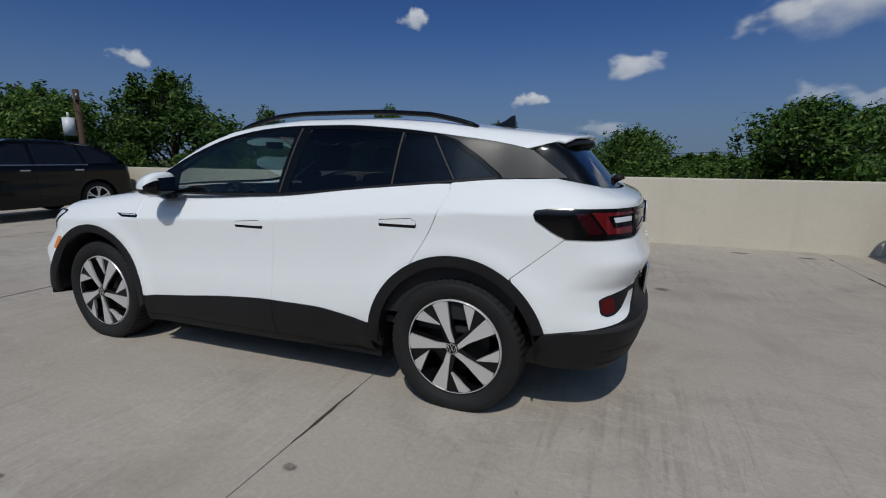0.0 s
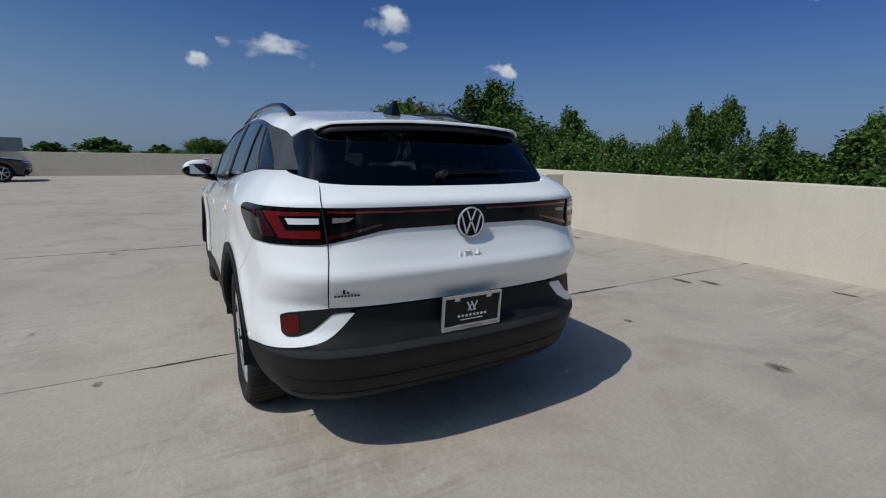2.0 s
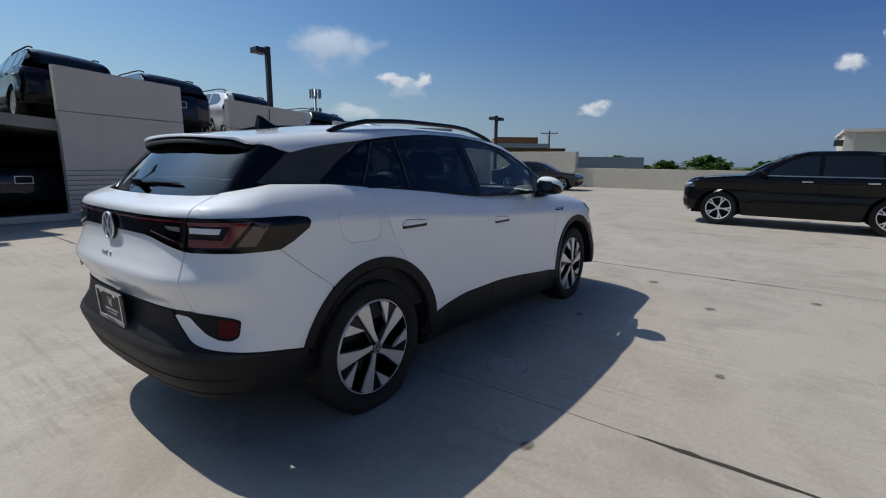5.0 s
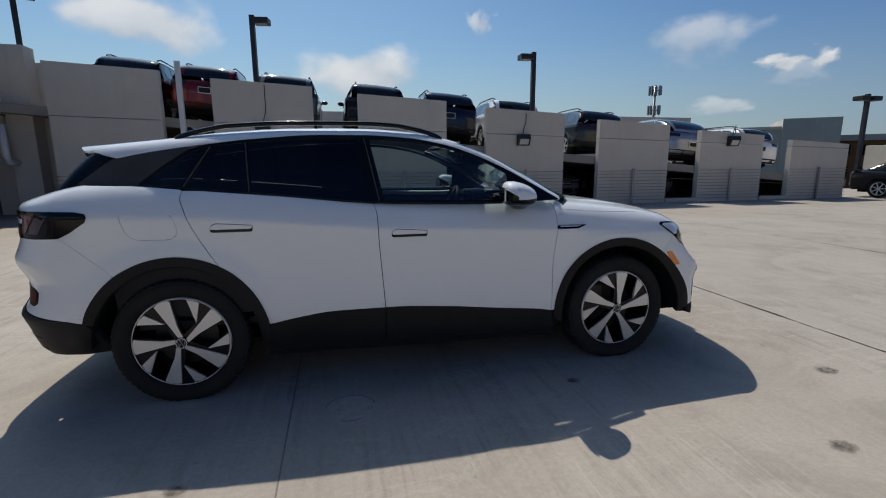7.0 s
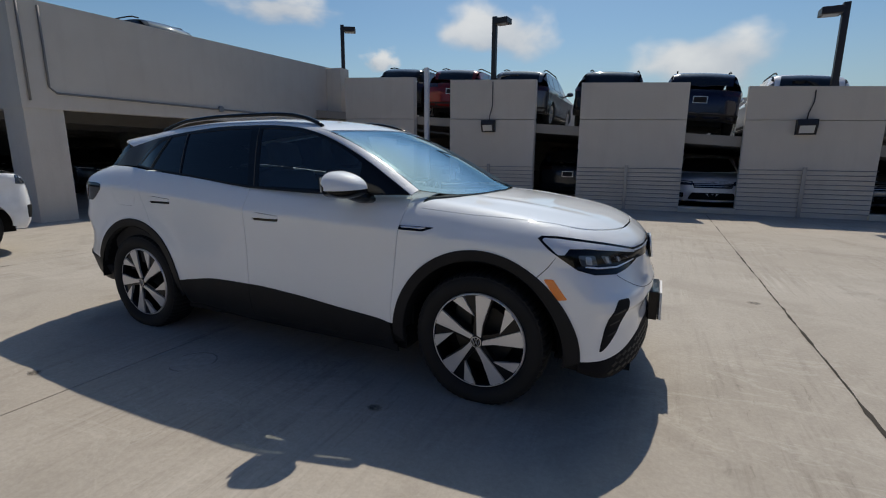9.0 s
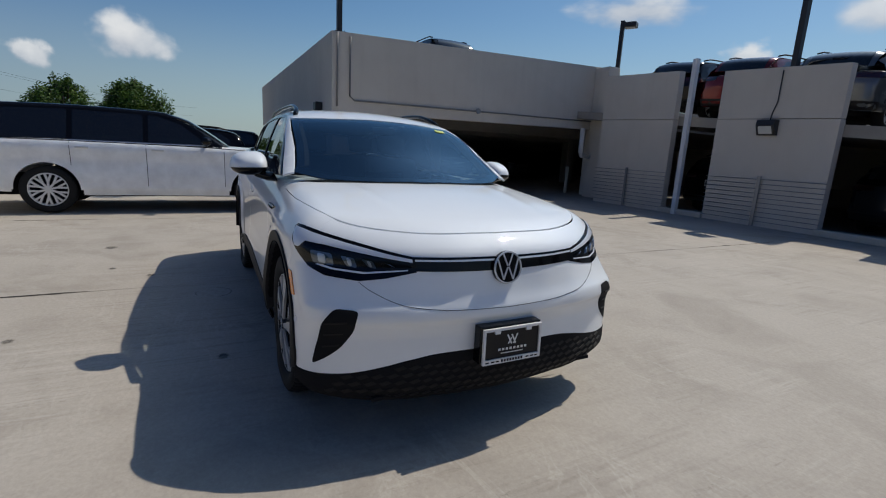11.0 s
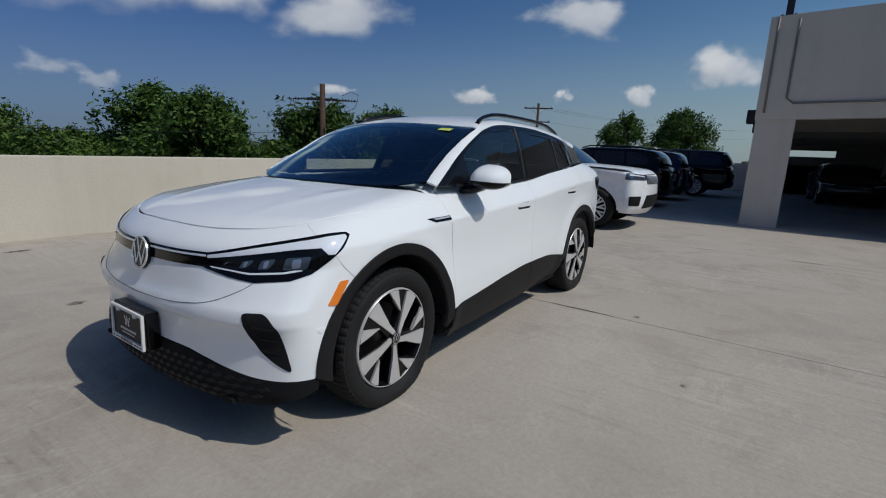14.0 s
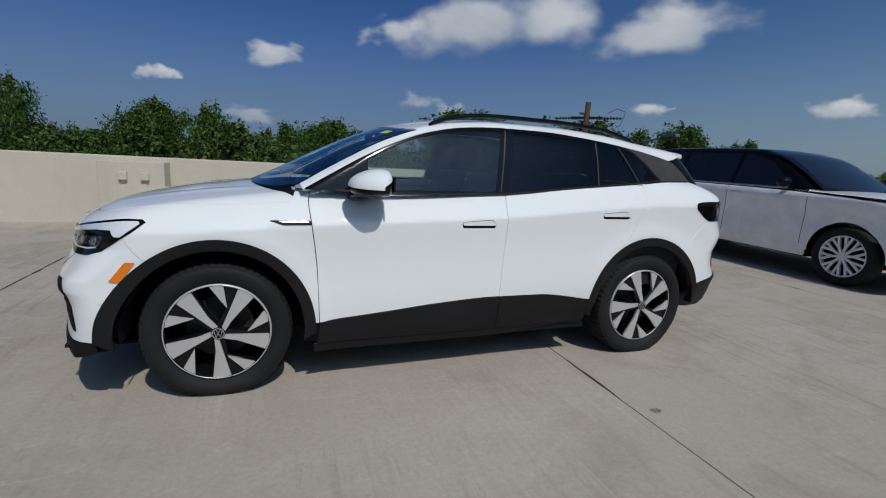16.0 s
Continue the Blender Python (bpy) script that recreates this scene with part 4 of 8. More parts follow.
for side in (1, -1):
    shape = nose_pts((2.1, 0.425, 0.850), (2.0, 0.62, 0.893), (1.88, 0.735, 0.922), (1.77, 0.80, 0.942), (1.70, 0.843, 0.944))
    shape = spline(shape, 5) + nose_pts((1.683, 0.848, 0.932), (1.735, 0.85, 0.885), (1.87, 0.82, 0.788), (1.94, 0.765, 0.760), (2.045, 0.66, 0.748), (2.085, 0.55, 0.762), (2.1, 0.425, 0.788))
    lamp = panel("headlamp", M_GLOSSBLACK, car, "dark led headlamp with white light signature", skin(W, LF, [shape], 0.025, off=0.004, side=side))
    drl = nose_pts((2.09, 0.44, 0.842), (2.0, 0.62, 0.880), (1.88, 0.735, 0.909), (1.77, 0.80, 0.930), (1.712, 0.838, 0.934), (1.705, 0.842, 0.924), (1.775, 0.835, 0.862), (1.80, 0.828, 0.862), (1.82, 0.81, 0.888), (1.88, 0.735, 0.882), (2.0, 0.62, 0.859), (2.09, 0.44, 0.829))
    panel("light_blade", M_LAMPWHITE, lamp, "clear white running-light blade", skin(W, LF, [drl], 0.02, off=0.008, thick=0.005, side=side))
    # the lower light line and three slanted reflector bowls, each with a bright projector
    low_line = nose_pts((2.09, 0.46, 0.793), (2.05, 0.64, 0.776), (1.96, 0.755, 0.784), (1.90, 0.80, 0.797), (1.905, 0.796, 0.803), (1.965, 0.75, 0.790), (2.05, 0.64, 0.783), (2.09, 0.46, 0.798))
    panel("light_line", M_LAMPWHITE, lamp, "thin lower light line", skin(W, LF, [low_line], 0.02, off=0.008, thick=0.004, side=side))
    for a, b, z0, z1 in ((0.705, 0.775, 0.798, 0.858), (0.635, 0.675, 0.796, 0.846), (0.575, 0.61, 0.797, 0.838), (0.51, 0.535, 0.805, 0.826)):
        xa, xb = 1.97 - (a - 0.65) * 0.9, 1.97 - (b - 0.65) * 0.9
        eye = nose_pts((xa, a, z0), (xb, b - 0.01, z0 + 0.008), (xb, b + 0.025, z1), (xa, a + 0.02, z1 - 0.008))
        bowl = panel("reflector_bowl", M_LAMPLENS, lamp, "", skin(W, LF, [rounded(eye, 0.012)], 0.02, off=0.006, thick=0.004, side=side))
        c = np.mean(np.array(eye), 0)
        panel("projector", M_LAMPGLINT, bowl, "", skin(W, LF, [rounded([tuple(c + (np.array(q) - c) * (0.35, 0.72)) for q in eye], 0.008)], 0.02, off=0.009, thick=0.003, side=side))
    duct = nose_pts((2.12, 0.678, 0.640), (2.07, 0.772, 0.645), (2.035, 0.810, 0.575), (2.01, 0.824, 0.48), (1.99, 0.832, 0.390), (2.03, 0.785, 0.425), (2.068, 0.738, 0.472), (2.105, 0.695, 0.55))
    duct_ob = panel("air_duct", M_UNDER, car, "black bumper air duct", skin(W, LF, [rounded(duct, 0.02)], 0.02, off=0.003, side=side))
    for z in (0.47, 0.525, 0.58):
        slat = nose_pts((2.08, 0.757 - 0.42 * (z - 0.47), z + 0.008), (2.03, 0.806 - 0.15 * (z - 0.47), z), (2.03, 0.806 - 0.15 * (z - 0.47), z + 0.007), (2.08, 0.757 - 0.42 * (z - 0.47), z + 0.016))
        panel("slat", M_HONEY, duct_ob, "", skin(W, LF, [slat], 0.02, off=0.006, thick=0.004, side=side))
# shut line of the nose panel
crv = spline(nose_pts((2.03, 0.65, 0.745), (2.06, 0.60, 0.710), (2.12, 0.49, 0.659), (2.17, 0.34, 0.635), (2.20, 0.18, 0.627), (2.22, 0.0, 0.624)), 6)
lowc = [(s, z - 0.0022) for s, z in crv]
panel("nose_gap", M_UNDER, front_bumper, "", skin(W, LF, [both(crv, S_NOSE) + [(2 * S_NOSE - s, z) for s, z in lowc] + lowc[::-1][1:]], 0.05, off=0.0012, thick=0.001))
# lower grille and its honeycomb
lo_top = [(s, z - 0.004) for s, z in spline(lowf, 5)]
lo_bot = spline([(1.868, 0.30), (wrap_s(1.98, 0.84), 0.27), (wrap_s(2.06, 0.70), 0.235), (wrap_s(2.15, 0.50), 0.215), (S_NOSE, 0.205)], 5)
low_grille = panel("lower_grille", M_UNDER, car, "black honeycomb lower grille", skin(W, LF, [both(lo_top, S_NOSE) + [(2 * S_NOSE - s, z) for s, z in lo_bot] + lo_bot[::-1][1:]], 0.04, off=0.002))
cells = []
for r in range(5):
    for i in range(-13, 14):
        s, z = S_NOSE + (i + 0.5 * (r % 2)) * 0.054, 0.248 + r * 0.031
        lim = float(np.interp(abs(s - S_NOSE), [0, 0.3, 0.55, 0.75, 1.2], [0.424, 0.418, 0.378, 0.35, 0.344]))
        if z + 0.014 < lim and z - 0.014 > float(np.interp(abs(s - S_NOSE), [0, 0.5, 0.95, 1.2], [0.215, 0.225, 0.265, 0.29])):
            cells.append(skin(W, LF, [[(s - 0.024, z), (s - 0.008, z + 0.012), (s + 0.024, z), (s + 0.008, z - 0.012)]], 0.05, off=0.0045, thick=0.003))
ob = panel("honeycomb", M_HONEY, low_grille, "", *cells)
ob["kind"] = "stuff"

# bonnet
left = [(x - 0.003, y - 0.0022) for x, y in HOOD]
left[0] = (left[0][0], 0.0)
cowl = [(0.985, 0.778), (1.10, 0.632), (1.20, 0.37), (1.255, 0.0)]
loop = left + spline(cowl, 4) + [(x, -y) for x, y in spline(cowl, 4)[::-1][1:]] + [(x, -y) for x, y in left[::-1][:-1]]


def hood_field(p):
    y = np.abs(p[:, 1])
    crease = 0.007 * np.clip((p[:, 0] - 1.12) / 0.3, 0, 1) * np.exp(-((y - 0.47 - 0.10 * (1.2 - p[:, 0])) / 0.05) ** 2) * np.clip((2.0 - p[:, 0]) * 1.6, 0, 1)
    q = p.copy()
    q[:, 2] -= crease
    return lower_field(q)


panel("bonnet", M_PAINT, car, "", skin(T, hood_field, [loop], 0.035))
# cowl below the windscreen
cow = [(0.95, 0.785), (0.98, 0.773), (1.095, 0.627), (1.195, 0.365), (1.25, 0.0)]
cow2 = [(0.92, 0.785), (0.95, 0.71), (1.05, 0.52), (1.12, 0.27), (1.15, 0.0)]
a, b = spline(cow, 4), spline(cow2, 4)
panel("cowl", M_CLAD, car, "", skin(T, LF, [a + [(x, -y) for x, y in a[::-1][1:]] + [(x, -y) for x, y in b] + b[::-1][1:]], 0.05, off=-0.006))

# tail: white tailgate and bumper corners
hat = [(s - GAP, z) for s, z in HATCH]
topg = [(wrap_s(-2.10, 0.625) - GAP, 1.199), (wrap_s(-2.12, 0.5), 1.192), (wrap_s(-2.14, 0.25), 1.187), (S_TAIL, 1.186)]
botg = [hat[-1], (wrap_s(-2.2, 0.3), 0.711), (S_TAIL, 0.709)]
loop = both(topg, S_TAIL) + [(2 * S_TAIL - s, z) for s, z in hat[1:]] + [(2 * S_TAIL - s, z) for s, z in botg[1:]] + botg[::-1][1:] + hat[::-1][1:-1]
tailgate = panel("tailgate", M_PAINT, car, "", skin(W, LF, [loop], 0.03, hv=0.018))
for side in (1, -1):
    hat = [(s + GAP, z) for s, z in HATCH]
    loop = [(s - GAP, z) for s, z in SEAM_R] + arc(-HUB_X, HUB_Z, R_OUT - 0.015, 128, 163, 10)[1:]
    fin = [(-1.835, 0.502), (wrap_s(-1.93, 0.84), 0.518), (wrap_s(-2.08, 0.79), 0.540), (wrap_s(-2.18, 0.70), 0.562), (wrap_s(-2.22, 0.63), 0.585), (wrap_s(-2.23, 0.575), 0.622), (wrap_s(-2.24, 0.515), 0.686)]
    loop += spline(fin, 4) + [(wrap_s(-2.24, 0.545), 0.692), (hat[-1][0], 0.7115)] + [p for p in hat[::-1] if 0.715 < p[1] < 0.972] + [(hat_s(0.975) + GAP, 0.975)]
    panel("rear_bumper_corner", M_PAINT, car, "", skin(W, LF, [loop], 0.03, side=side, hv=0.02))
    pocket = [(wrap_s(-2.10, 0.772), 0.604), (wrap_s(-2.09, 0.778), 0.674), (wrap_s(-2.12, 0.757), 0.688), (wrap_s(-2.18, 0.70), 0.702), (hat[-1][0] + 0.002, 0.7105), (wrap_s(-2.24, 0.52), 0.7105), (wrap_s(-2.24, 0.53), 0.694),
              (wrap_s(-2.22, 0.60), 0.688), (wrap_s(-2.21, 0.635), 0.655), (wrap_s(-2.19, 0.68), 0.616), (wrap_s(-2.16, 0.722), 0.596), (wrap_s(-2.125, 0.752), 0.590)]
    pocket_ob = panel("bumper_recess", M_CLAD, car, "black bumper recess with red reflector", skin(W, LF, [rounded(pocket, 0.012)], 0.02, off=0.003, side=side))
    panel("reflector", M_REFL, pocket_ob, "red rear reflector", skin(W, LF, [rounded([(wrap_s(-2.108, 0.766), 0.608), (wrap_s(-2.10, 0.770), 0.668), (wrap_s(-2.125, 0.752), 0.679), (wrap_s(-2.16, 0.722), 0.683), (wrap_s(-2.165, 0.716), 0.614), (wrap_s(-2.13, 0.748), 0.602)], 0.01)], 0.02, off=0.006, side=side))
top = [(-1.76, 0.36), (-1.84, 0.497), (wrap_s(-1.93, 0.84), 0.513), (wrap_s(-2.08, 0.79), 0.535), (wrap_s(-2.18, 0.70), 0.557), (wrap_s(-2.22, 0.63), 0.580), (wrap_s(-2.23, 0.575), 0.617), (wrap_s(-2.24, 0.512), 0.681), (wrap_s(-2.24, 0.50), 0.7035), (S_TAIL, 0.7035)]
bot = [(-1.76, 0.32), (wrap_s(-1.95, 0.83), 0.305), (wrap_s(-2.15, 0.66), 0.298), (S_TAIL, 0.292)]
low_bumper = panel("lower_rear_bumper", M_CLAD, car, "charcoal plastic lower bumper", skin(W, LF, [both(top, S_TAIL) + [(2 * S_TAIL - s, z) for s, z in bot] + bot[::-1][1:]], 0.04, off=0.004, hv=0.018, thick=0.05))
edge_t = [(wrap_s(-1.98, 0.83), 0.520), (wrap_s(-2.18, 0.70), 0.548), (wrap_s(-2.25, 0.5), 0.555), (wrap_s(-2.3, 0.3), 0.556), (S_TAIL, 0.553)]
edge_b = [(s, z - 0.028) for s, z in edge_t]
edge_b[0] = (edge_t[0][0], edge_t[0][1] - 0.008)
panel("bumper_ledge", M_SEAT, low_bumper, "satin grey bumper ledge", skin(W, LF, [both(edge_t, S_TAIL) + [(2 * S_TAIL - s, z) for s, z in edge_b] + edge_b[::-1][1:]], 0.03, off=0.007, thick=0.006))
for z0 in (0.345, 0.415):
    a = [(wrap_s(-2.05, 0.70), z0), (wrap_s(-2.2, 0.45), z0 + 0.005), (S_TAIL, z0 + 0.006)]
    b = [(s, z - 0.006) for s, z in a]
    panel("bumper_groove", M_UNDER, low_bumper, "", skin(W, LF, [both(a, S_TAIL) + [(2 * S_TAIL - s, z) for s, z in b] + b[::-1][1:]], 0.05, off=0.0055, thick=0.002))

# tail lamps and the dark band between them
top = [(-1.775, 1.082), (-1.785, 1.098), (wrap_s(-1.83, 0.8), 1.107), (wrap_s(-2.05, 0.77), 1.112), (wrap_s(-2.2, 0.63), 1.113), (wrap_s(-2.25, 0.3), 1.111), (S_TAIL, 1.111)]
bot = [(-1.785, 1.055), (wrap_s(-1.86, 0.82), 1.0), (wrap_s(-1.92, 0.82), 0.970), (wrap_s(-2.06, 0.77), 0.966), (wrap_s(-2.2, 0.63), 0.969), (wrap_s(-2.22, 0.58), 0.978), (wrap_s(-2.23, 0.50), 0.997), (wrap_s(-2.24, 0.41), 1.017), (wrap_s(-2.24, 0.34), 1.025), (S_TAIL, 1.027)]
tail_lamp = panel("tail_light_bar", M_GLOSSBLACK, car, "full-width smoked tail-light bar with red lamps", skin(W, LF, [both(top, S_TAIL) + [(2 * S_TAIL - s, z) for s, z in bot] + bot[::-1][1:]], 0.03, off=0.005, hv=0.02))
for side in (1, -1):
    def rear(*pts):
        return [(wrap_s(x, y), z) for x, y, z in pts]
    # red hook round the clear reversing lamp, a darker red block behind it
    panel("red_lamp", M_RED, tail_lamp, "red hook-shaped lamp", skin(W, LF, [rear((-2.02, 0.785, 1.094), (-2.21, 0.632, 1.096), (-2.21, 0.632, 1.084), (-2.08, 0.742, 1.078), (-2.105, 0.724, 1.022), (-2.21, 0.632, 1.026), (-2.21, 0.632, 0.994), (-2.085, 0.738, 0.992))], 0.02, off=0.009, thick=0.005, side=side))
    panel("red_lamp", M_DARKRED, tail_lamp, "smoked red lamp", skin(W, LF, [rear((-1.955, 0.815, 1.088), (-2.005, 0.79, 1.092), (-2.068, 0.75, 0.995), (-2.01, 0.788, 0.993))], 0.02, off=0.009, thick=0.005, side=side))
    panel("reversing_lamp", M_LAMPWHITE, tail_lamp, "clear white reversing lamp", skin(W, LF, [rear((-2.105, 0.722, 1.070), (-2.205, 0.636, 1.073), (-2.205, 0.636, 1.050), (-2.115, 0.715, 1.047))], 0.02, off=0.009, thick=0.005, side=side))
    panel("reversing_lamp", M_SMOKE, tail_lamp, "small clear lamp", skin(W, LF, [rear((-2.225, 0.59, 1.074), (-2.235, 0.51, 1.074), (-2.235, 0.53, 1.060), (-2.225, 0.59, 1.054))], 0.02, off=0.009, thick=0.005, side=side))
    panel("red_line", M_RED, tail_lamp, "thin dark red light line", skin(W, LF, [rear((-2.215, 0.605, 1.100), (-2.24, 0.30, 1.096), (-2.28, 0.09, 1.096), (-2.28, 0.09, 1.090), (-2.24, 0.30, 1.090), (-2.215, 0.605, 1.092))], 0.02, off=0.009, thick=0.004, side=side))
    panel("red_line", M_DARKRED, tail_lamp, "smoked red lower line", skin(W, LF, [rear((-2.215, 0.605, 1.004), (-2.235, 0.50, 1.028), (-2.245, 0.40, 1.048), (-2.245, 0.40, 1.041), (-2.235, 0.50, 1.015), (-2.215, 0.605, 0.988))], 0.02, off=0.009, thick=0.004, side=side))
    gap = [(hat_s(z) + d, z) for d, zs in ((0.0035, (1.110, 1.05, 0.972)), (-0.0035, (0.972, 1.05, 1.110))) for z in zs]
    panel("lamp_gap", M_UNDER, tail_lamp, "", skin(W, LF, [gap], 0.05, off=0.0105, thick=0.004, side=side))

# inner dark shell behind the gaps
loopS = [(S_NOSE, 0.84), (IN_F + 0.4, 0.84), (1.55, 0.93), (0.95, 1.08)] + over(belt, 0.9, -1.8, -0.03) + [(S_TAIL + 0.6, 1.10), (S_TAIL, 1.10), (S_TAIL, 0.30), (-1.95, 0.30)]
loopS += arc(-HUB_X, HUB_Z, 0.44, 188, -12, 30) + arc(HUB_X, HUB_Z, 0.44, 192, -8, 30) + [(S_NOSE - 0.5, 0.25), (S_NOSE, 0.25)]
panel("body_shell", M_UNDER, car, "", skin(W, LF, [loopS], 0.08, off=-0.016, thick=0), skin(W, LF, [loopS], 0.08, off=-0.016, thick=0, side=-1))
for name, lo, hi in (("floor_pan", (-1.75, -0.50, 0.215), (1.75, 0.50, 0.40)), ("battery_tray", (-0.93, -0.82, 0.21), (0.93, 0.82, 0.34)),
                     ("rear_tray", (-2.12, -0.6, 0.345), (-1.75, 0.6, 0.45)), ("front_tray", (1.75, -0.55, 0.22), (2.02, 0.55, 0.40)),
                     ("motor_block", (0.98, -0.49, 0.40), (2.0, 0.49, 0.86)), ("bulkhead", (0.93, -0.80, 0.36), (0.965, 0.80, 1.0)),
                     # unseen plates added to stop sunlight leaking through the nose into the shadow
                     ("nose_light_block", (1.86, -0.70, 0.30), (1.93, 0.70, 0.80)), ("low_light_block", (1.75, -0.62, 0.232), (2.14, 0.62, 0.25))):
    bm = bmesh.new()
    bm_box(bm, lo, hi)
    part(name, bm, M_UNDER, car)

# ---- cabin ----
GL_FRONT = [(0.60, 1.122), *spline([(0.60, 1.285), (0.45, 1.365), (0.29, 1.428), (0.1, 1.475), (-0.1, 1.500), (-0.275, 1.505)], 4), (-0.20, 1.128)]
GL_REAR = [(-0.37, 1.507), (-0.6, 1.505), (-0.985, 1.480), (-0.965, 1.195), (-0.6, 1.158), (-0.29, 1.134)]
GL_MID = [(-1.010, 1.477), (-1.172, 1.458), (-1.312, 1.228), (-0.990, 1.198)]
GL_QUART = [(-1.205, 1.453), (-1.285, 1.426), (-1.42, 1.338), (-1.53, 1.252), (-1.345, 1.232)]
pillar_rise = smooth_curve((0.0, 0.967), (0.1, 0.925), (0.343, 0.805), (0.585, 0.680), (0.809, 0.530), (1.015, 0.365))
for side in (1, -1):
    # white roof-side strip down the pillar
    edge_uv = np.array([(x, 0) for x in np.linspace(0.97, -1.86, 50)])
    inset = np.interp(edge_uv[:, 0], [0.1, 1.0], [0.30, 0.50])
    rise = np.where(edge_uv[:, 0] < 0.1, roof_z(edge_uv[:, 0] + 0.06) - 0.63, pillar_rise(edge_uv[:, 0]))
    o = np.stack([edge_uv[:, 0], inset, inset + rise], 1)
    kp = solve(RF, o, np.tile((0, math.sqrt(0.5), math.sqrt(0.5)), (50, 1)))
    up = [(p[0], p[2]) for p in kp]
    dn = over(frame_top, 0.955, -1.69, 0, 40)
    panel("roof_strip", M_PAINT, car, "", skin(S, RF, [up + [(-1.87, 1.445), (-1.80, 1.42)] + dn[::-1]], 0.04, side=side, hv=0.018))
    K_EDGE = [(p[0], p[1]) for p in kp]
    # black frame with three panes
    outer = over(belt, 0.93, -1.57, 0.003, 30) + [(-1.565, 1.25)] + [(-1.44, 1.352), (-1.31, 1.436)] + over(frame_top, -1.21, 0.945, -0.003, 30)
    frame_ob = panel("window_frame", M_GLOSSBLACK, car, "gloss black window surround", skin(S, RF, [outer, GL_FRONT, GL_REAR, GL_MID, GL_QUART], 0.024, side=side))
    for pane, m, lab in ((GL_FRONT, M_GLASS_F, "lightly tinted door glass"), (GL_REAR, M_GLASS_R, "dark privacy glass"), (GL_MID, M_GLASS_R, "dark privacy glass"), (GL_QUART, M_GLASS_R, "dark privacy glass")):
        panel("pane", m, frame_ob, lab, skin(S, RF, [pane], 0.05, off=-0.004, thick=0, side=side))
    for (x0, z0), (x1, z1) in (((-0.305, 1.508), (-0.232, 1.130)), ((-0.9975, 1.478), (-0.9775, 1.197)), ((-1.1885, 1.455), (-1.3285, 1.231))):
        panel("divider", M_CPILLAR, frame_ob, "thin satin grey divider", skin(S, RF, [[(x0 - 0.004, z0), (x0 + 0.004, z0), (x1 + 0.004, z1), (x1 - 0.004, z1)]], 0.05, off=0.003, thick=0.004, side=side))
    # thin trim along the belt
    panel("belt_trim", M_CLAD, frame_ob, "", skin(S, RF, [over(belt, 0.78, -1.55, 0.001, 30) + over(belt, -1.55, 0.78, 0.012, 30)], 0.05, off=0.004, thick=0.006, side=side))
    # pillar cover and the gloss wedge beside the rear glass
    pil = over(belt, -1.575, -1.90, 0.003, 8) + [(-1.72, 1.381)] + over(frame_top, -1.70, -1.215, -0.003, 14) + [(-1.315, 1.436), (-1.445, 1.352), (-1.57, 1.253)]
    panel("pillar_cover", M_CPILLAR, car, "satin grey rear pillar cover", skin(S, CF, [pil], 0.035, side=side))
    wedge = [(-1.905, 1.240), (-1.97, 1.222), (-2.06, 1.190), (-1.985, 1.26), (-1.90, 1.345), (-1.83, 1.42), (-1.80, 1.425), (-1.725, 1.383)]
    panel("rear_wedge", M_GLOSSBLACK, car, "", skin(S, CF, [wedge], 0.03, side=side))

edge_l = [(x, y) for x, y in K_EDGE if -1.86 <= x <= 0.30]
ws_top = spline([(0.40, 0.0), (0.385, 0.3), (0.335, 0.53), (0.290, 0.635)], 4)
spoil = spline([(-1.97, 0.0), (-1.955, 0.3), (-1.91, 0.5), (-1.87, edge_l[-1][1])], 4)
loop = ws_top + edge_l[1:-1] + spoil[::-1] + [(x, -y) for x, y in spoil[1:-1]] + [(x, -y) for x, y in edge_l[1:-1][::-1]] + [(x, -y) for x, y in ws_top[::-1][:-1]]
roof = panel("roof", M_PAINT, car, "", skin(T, RF, [loop], 0.045, thick=0.014, back=True))
ws_low = spline([(1.255, 0.0), (1.22, 0.3), (1.12, 0.56), (0.958, 0.738)], 4)
pillar_in = [(x, y - 0.012) for x, y in K_EDGE if 0.30 < x < 0.95]
loop = ws_low + pillar_in + [(x + 0.004, y) for x, y in ws_top[::-1]] + [(x + 0.004, -y) for x, y in ws_top[1:]] + [(x, -y) for x, y in pillar_in[::-1]] + [(x, -y) for x, y in ws_low[::-1][:-1]]
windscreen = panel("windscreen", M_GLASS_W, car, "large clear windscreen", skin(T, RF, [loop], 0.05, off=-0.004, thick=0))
inner = [(x - 0.05, y * 0.95) for x, y in ws_low]
panel("windscreen_frit", M_GLOSSBLACK, windscreen, "black painted glass edge", skin(T, RF, [ws_low + [(0.95, 0.70)] + inner[::-1] + [(x, -y) for x, y in inner[1:]] + [(0.95, -0.70)] + [(x, -y) for x, y in ws_low[::-1][:-1]]], 0.05, off=-0.010, thick=0))
band_t = ws_top
band_l = [(x + 0.055, y * 0.97) for x, y in ws_top]
panel("windscreen_frit", M_GLOSSBLACK, windscreen, "", skin(T, RF, [band_t[::-1] + [(x, -y) for x, y in band_t[1:]] + [(x, -y) for x, y in band_l[::-1][:-1]] + band_l], 0.05, off=-0.010, thick=0))
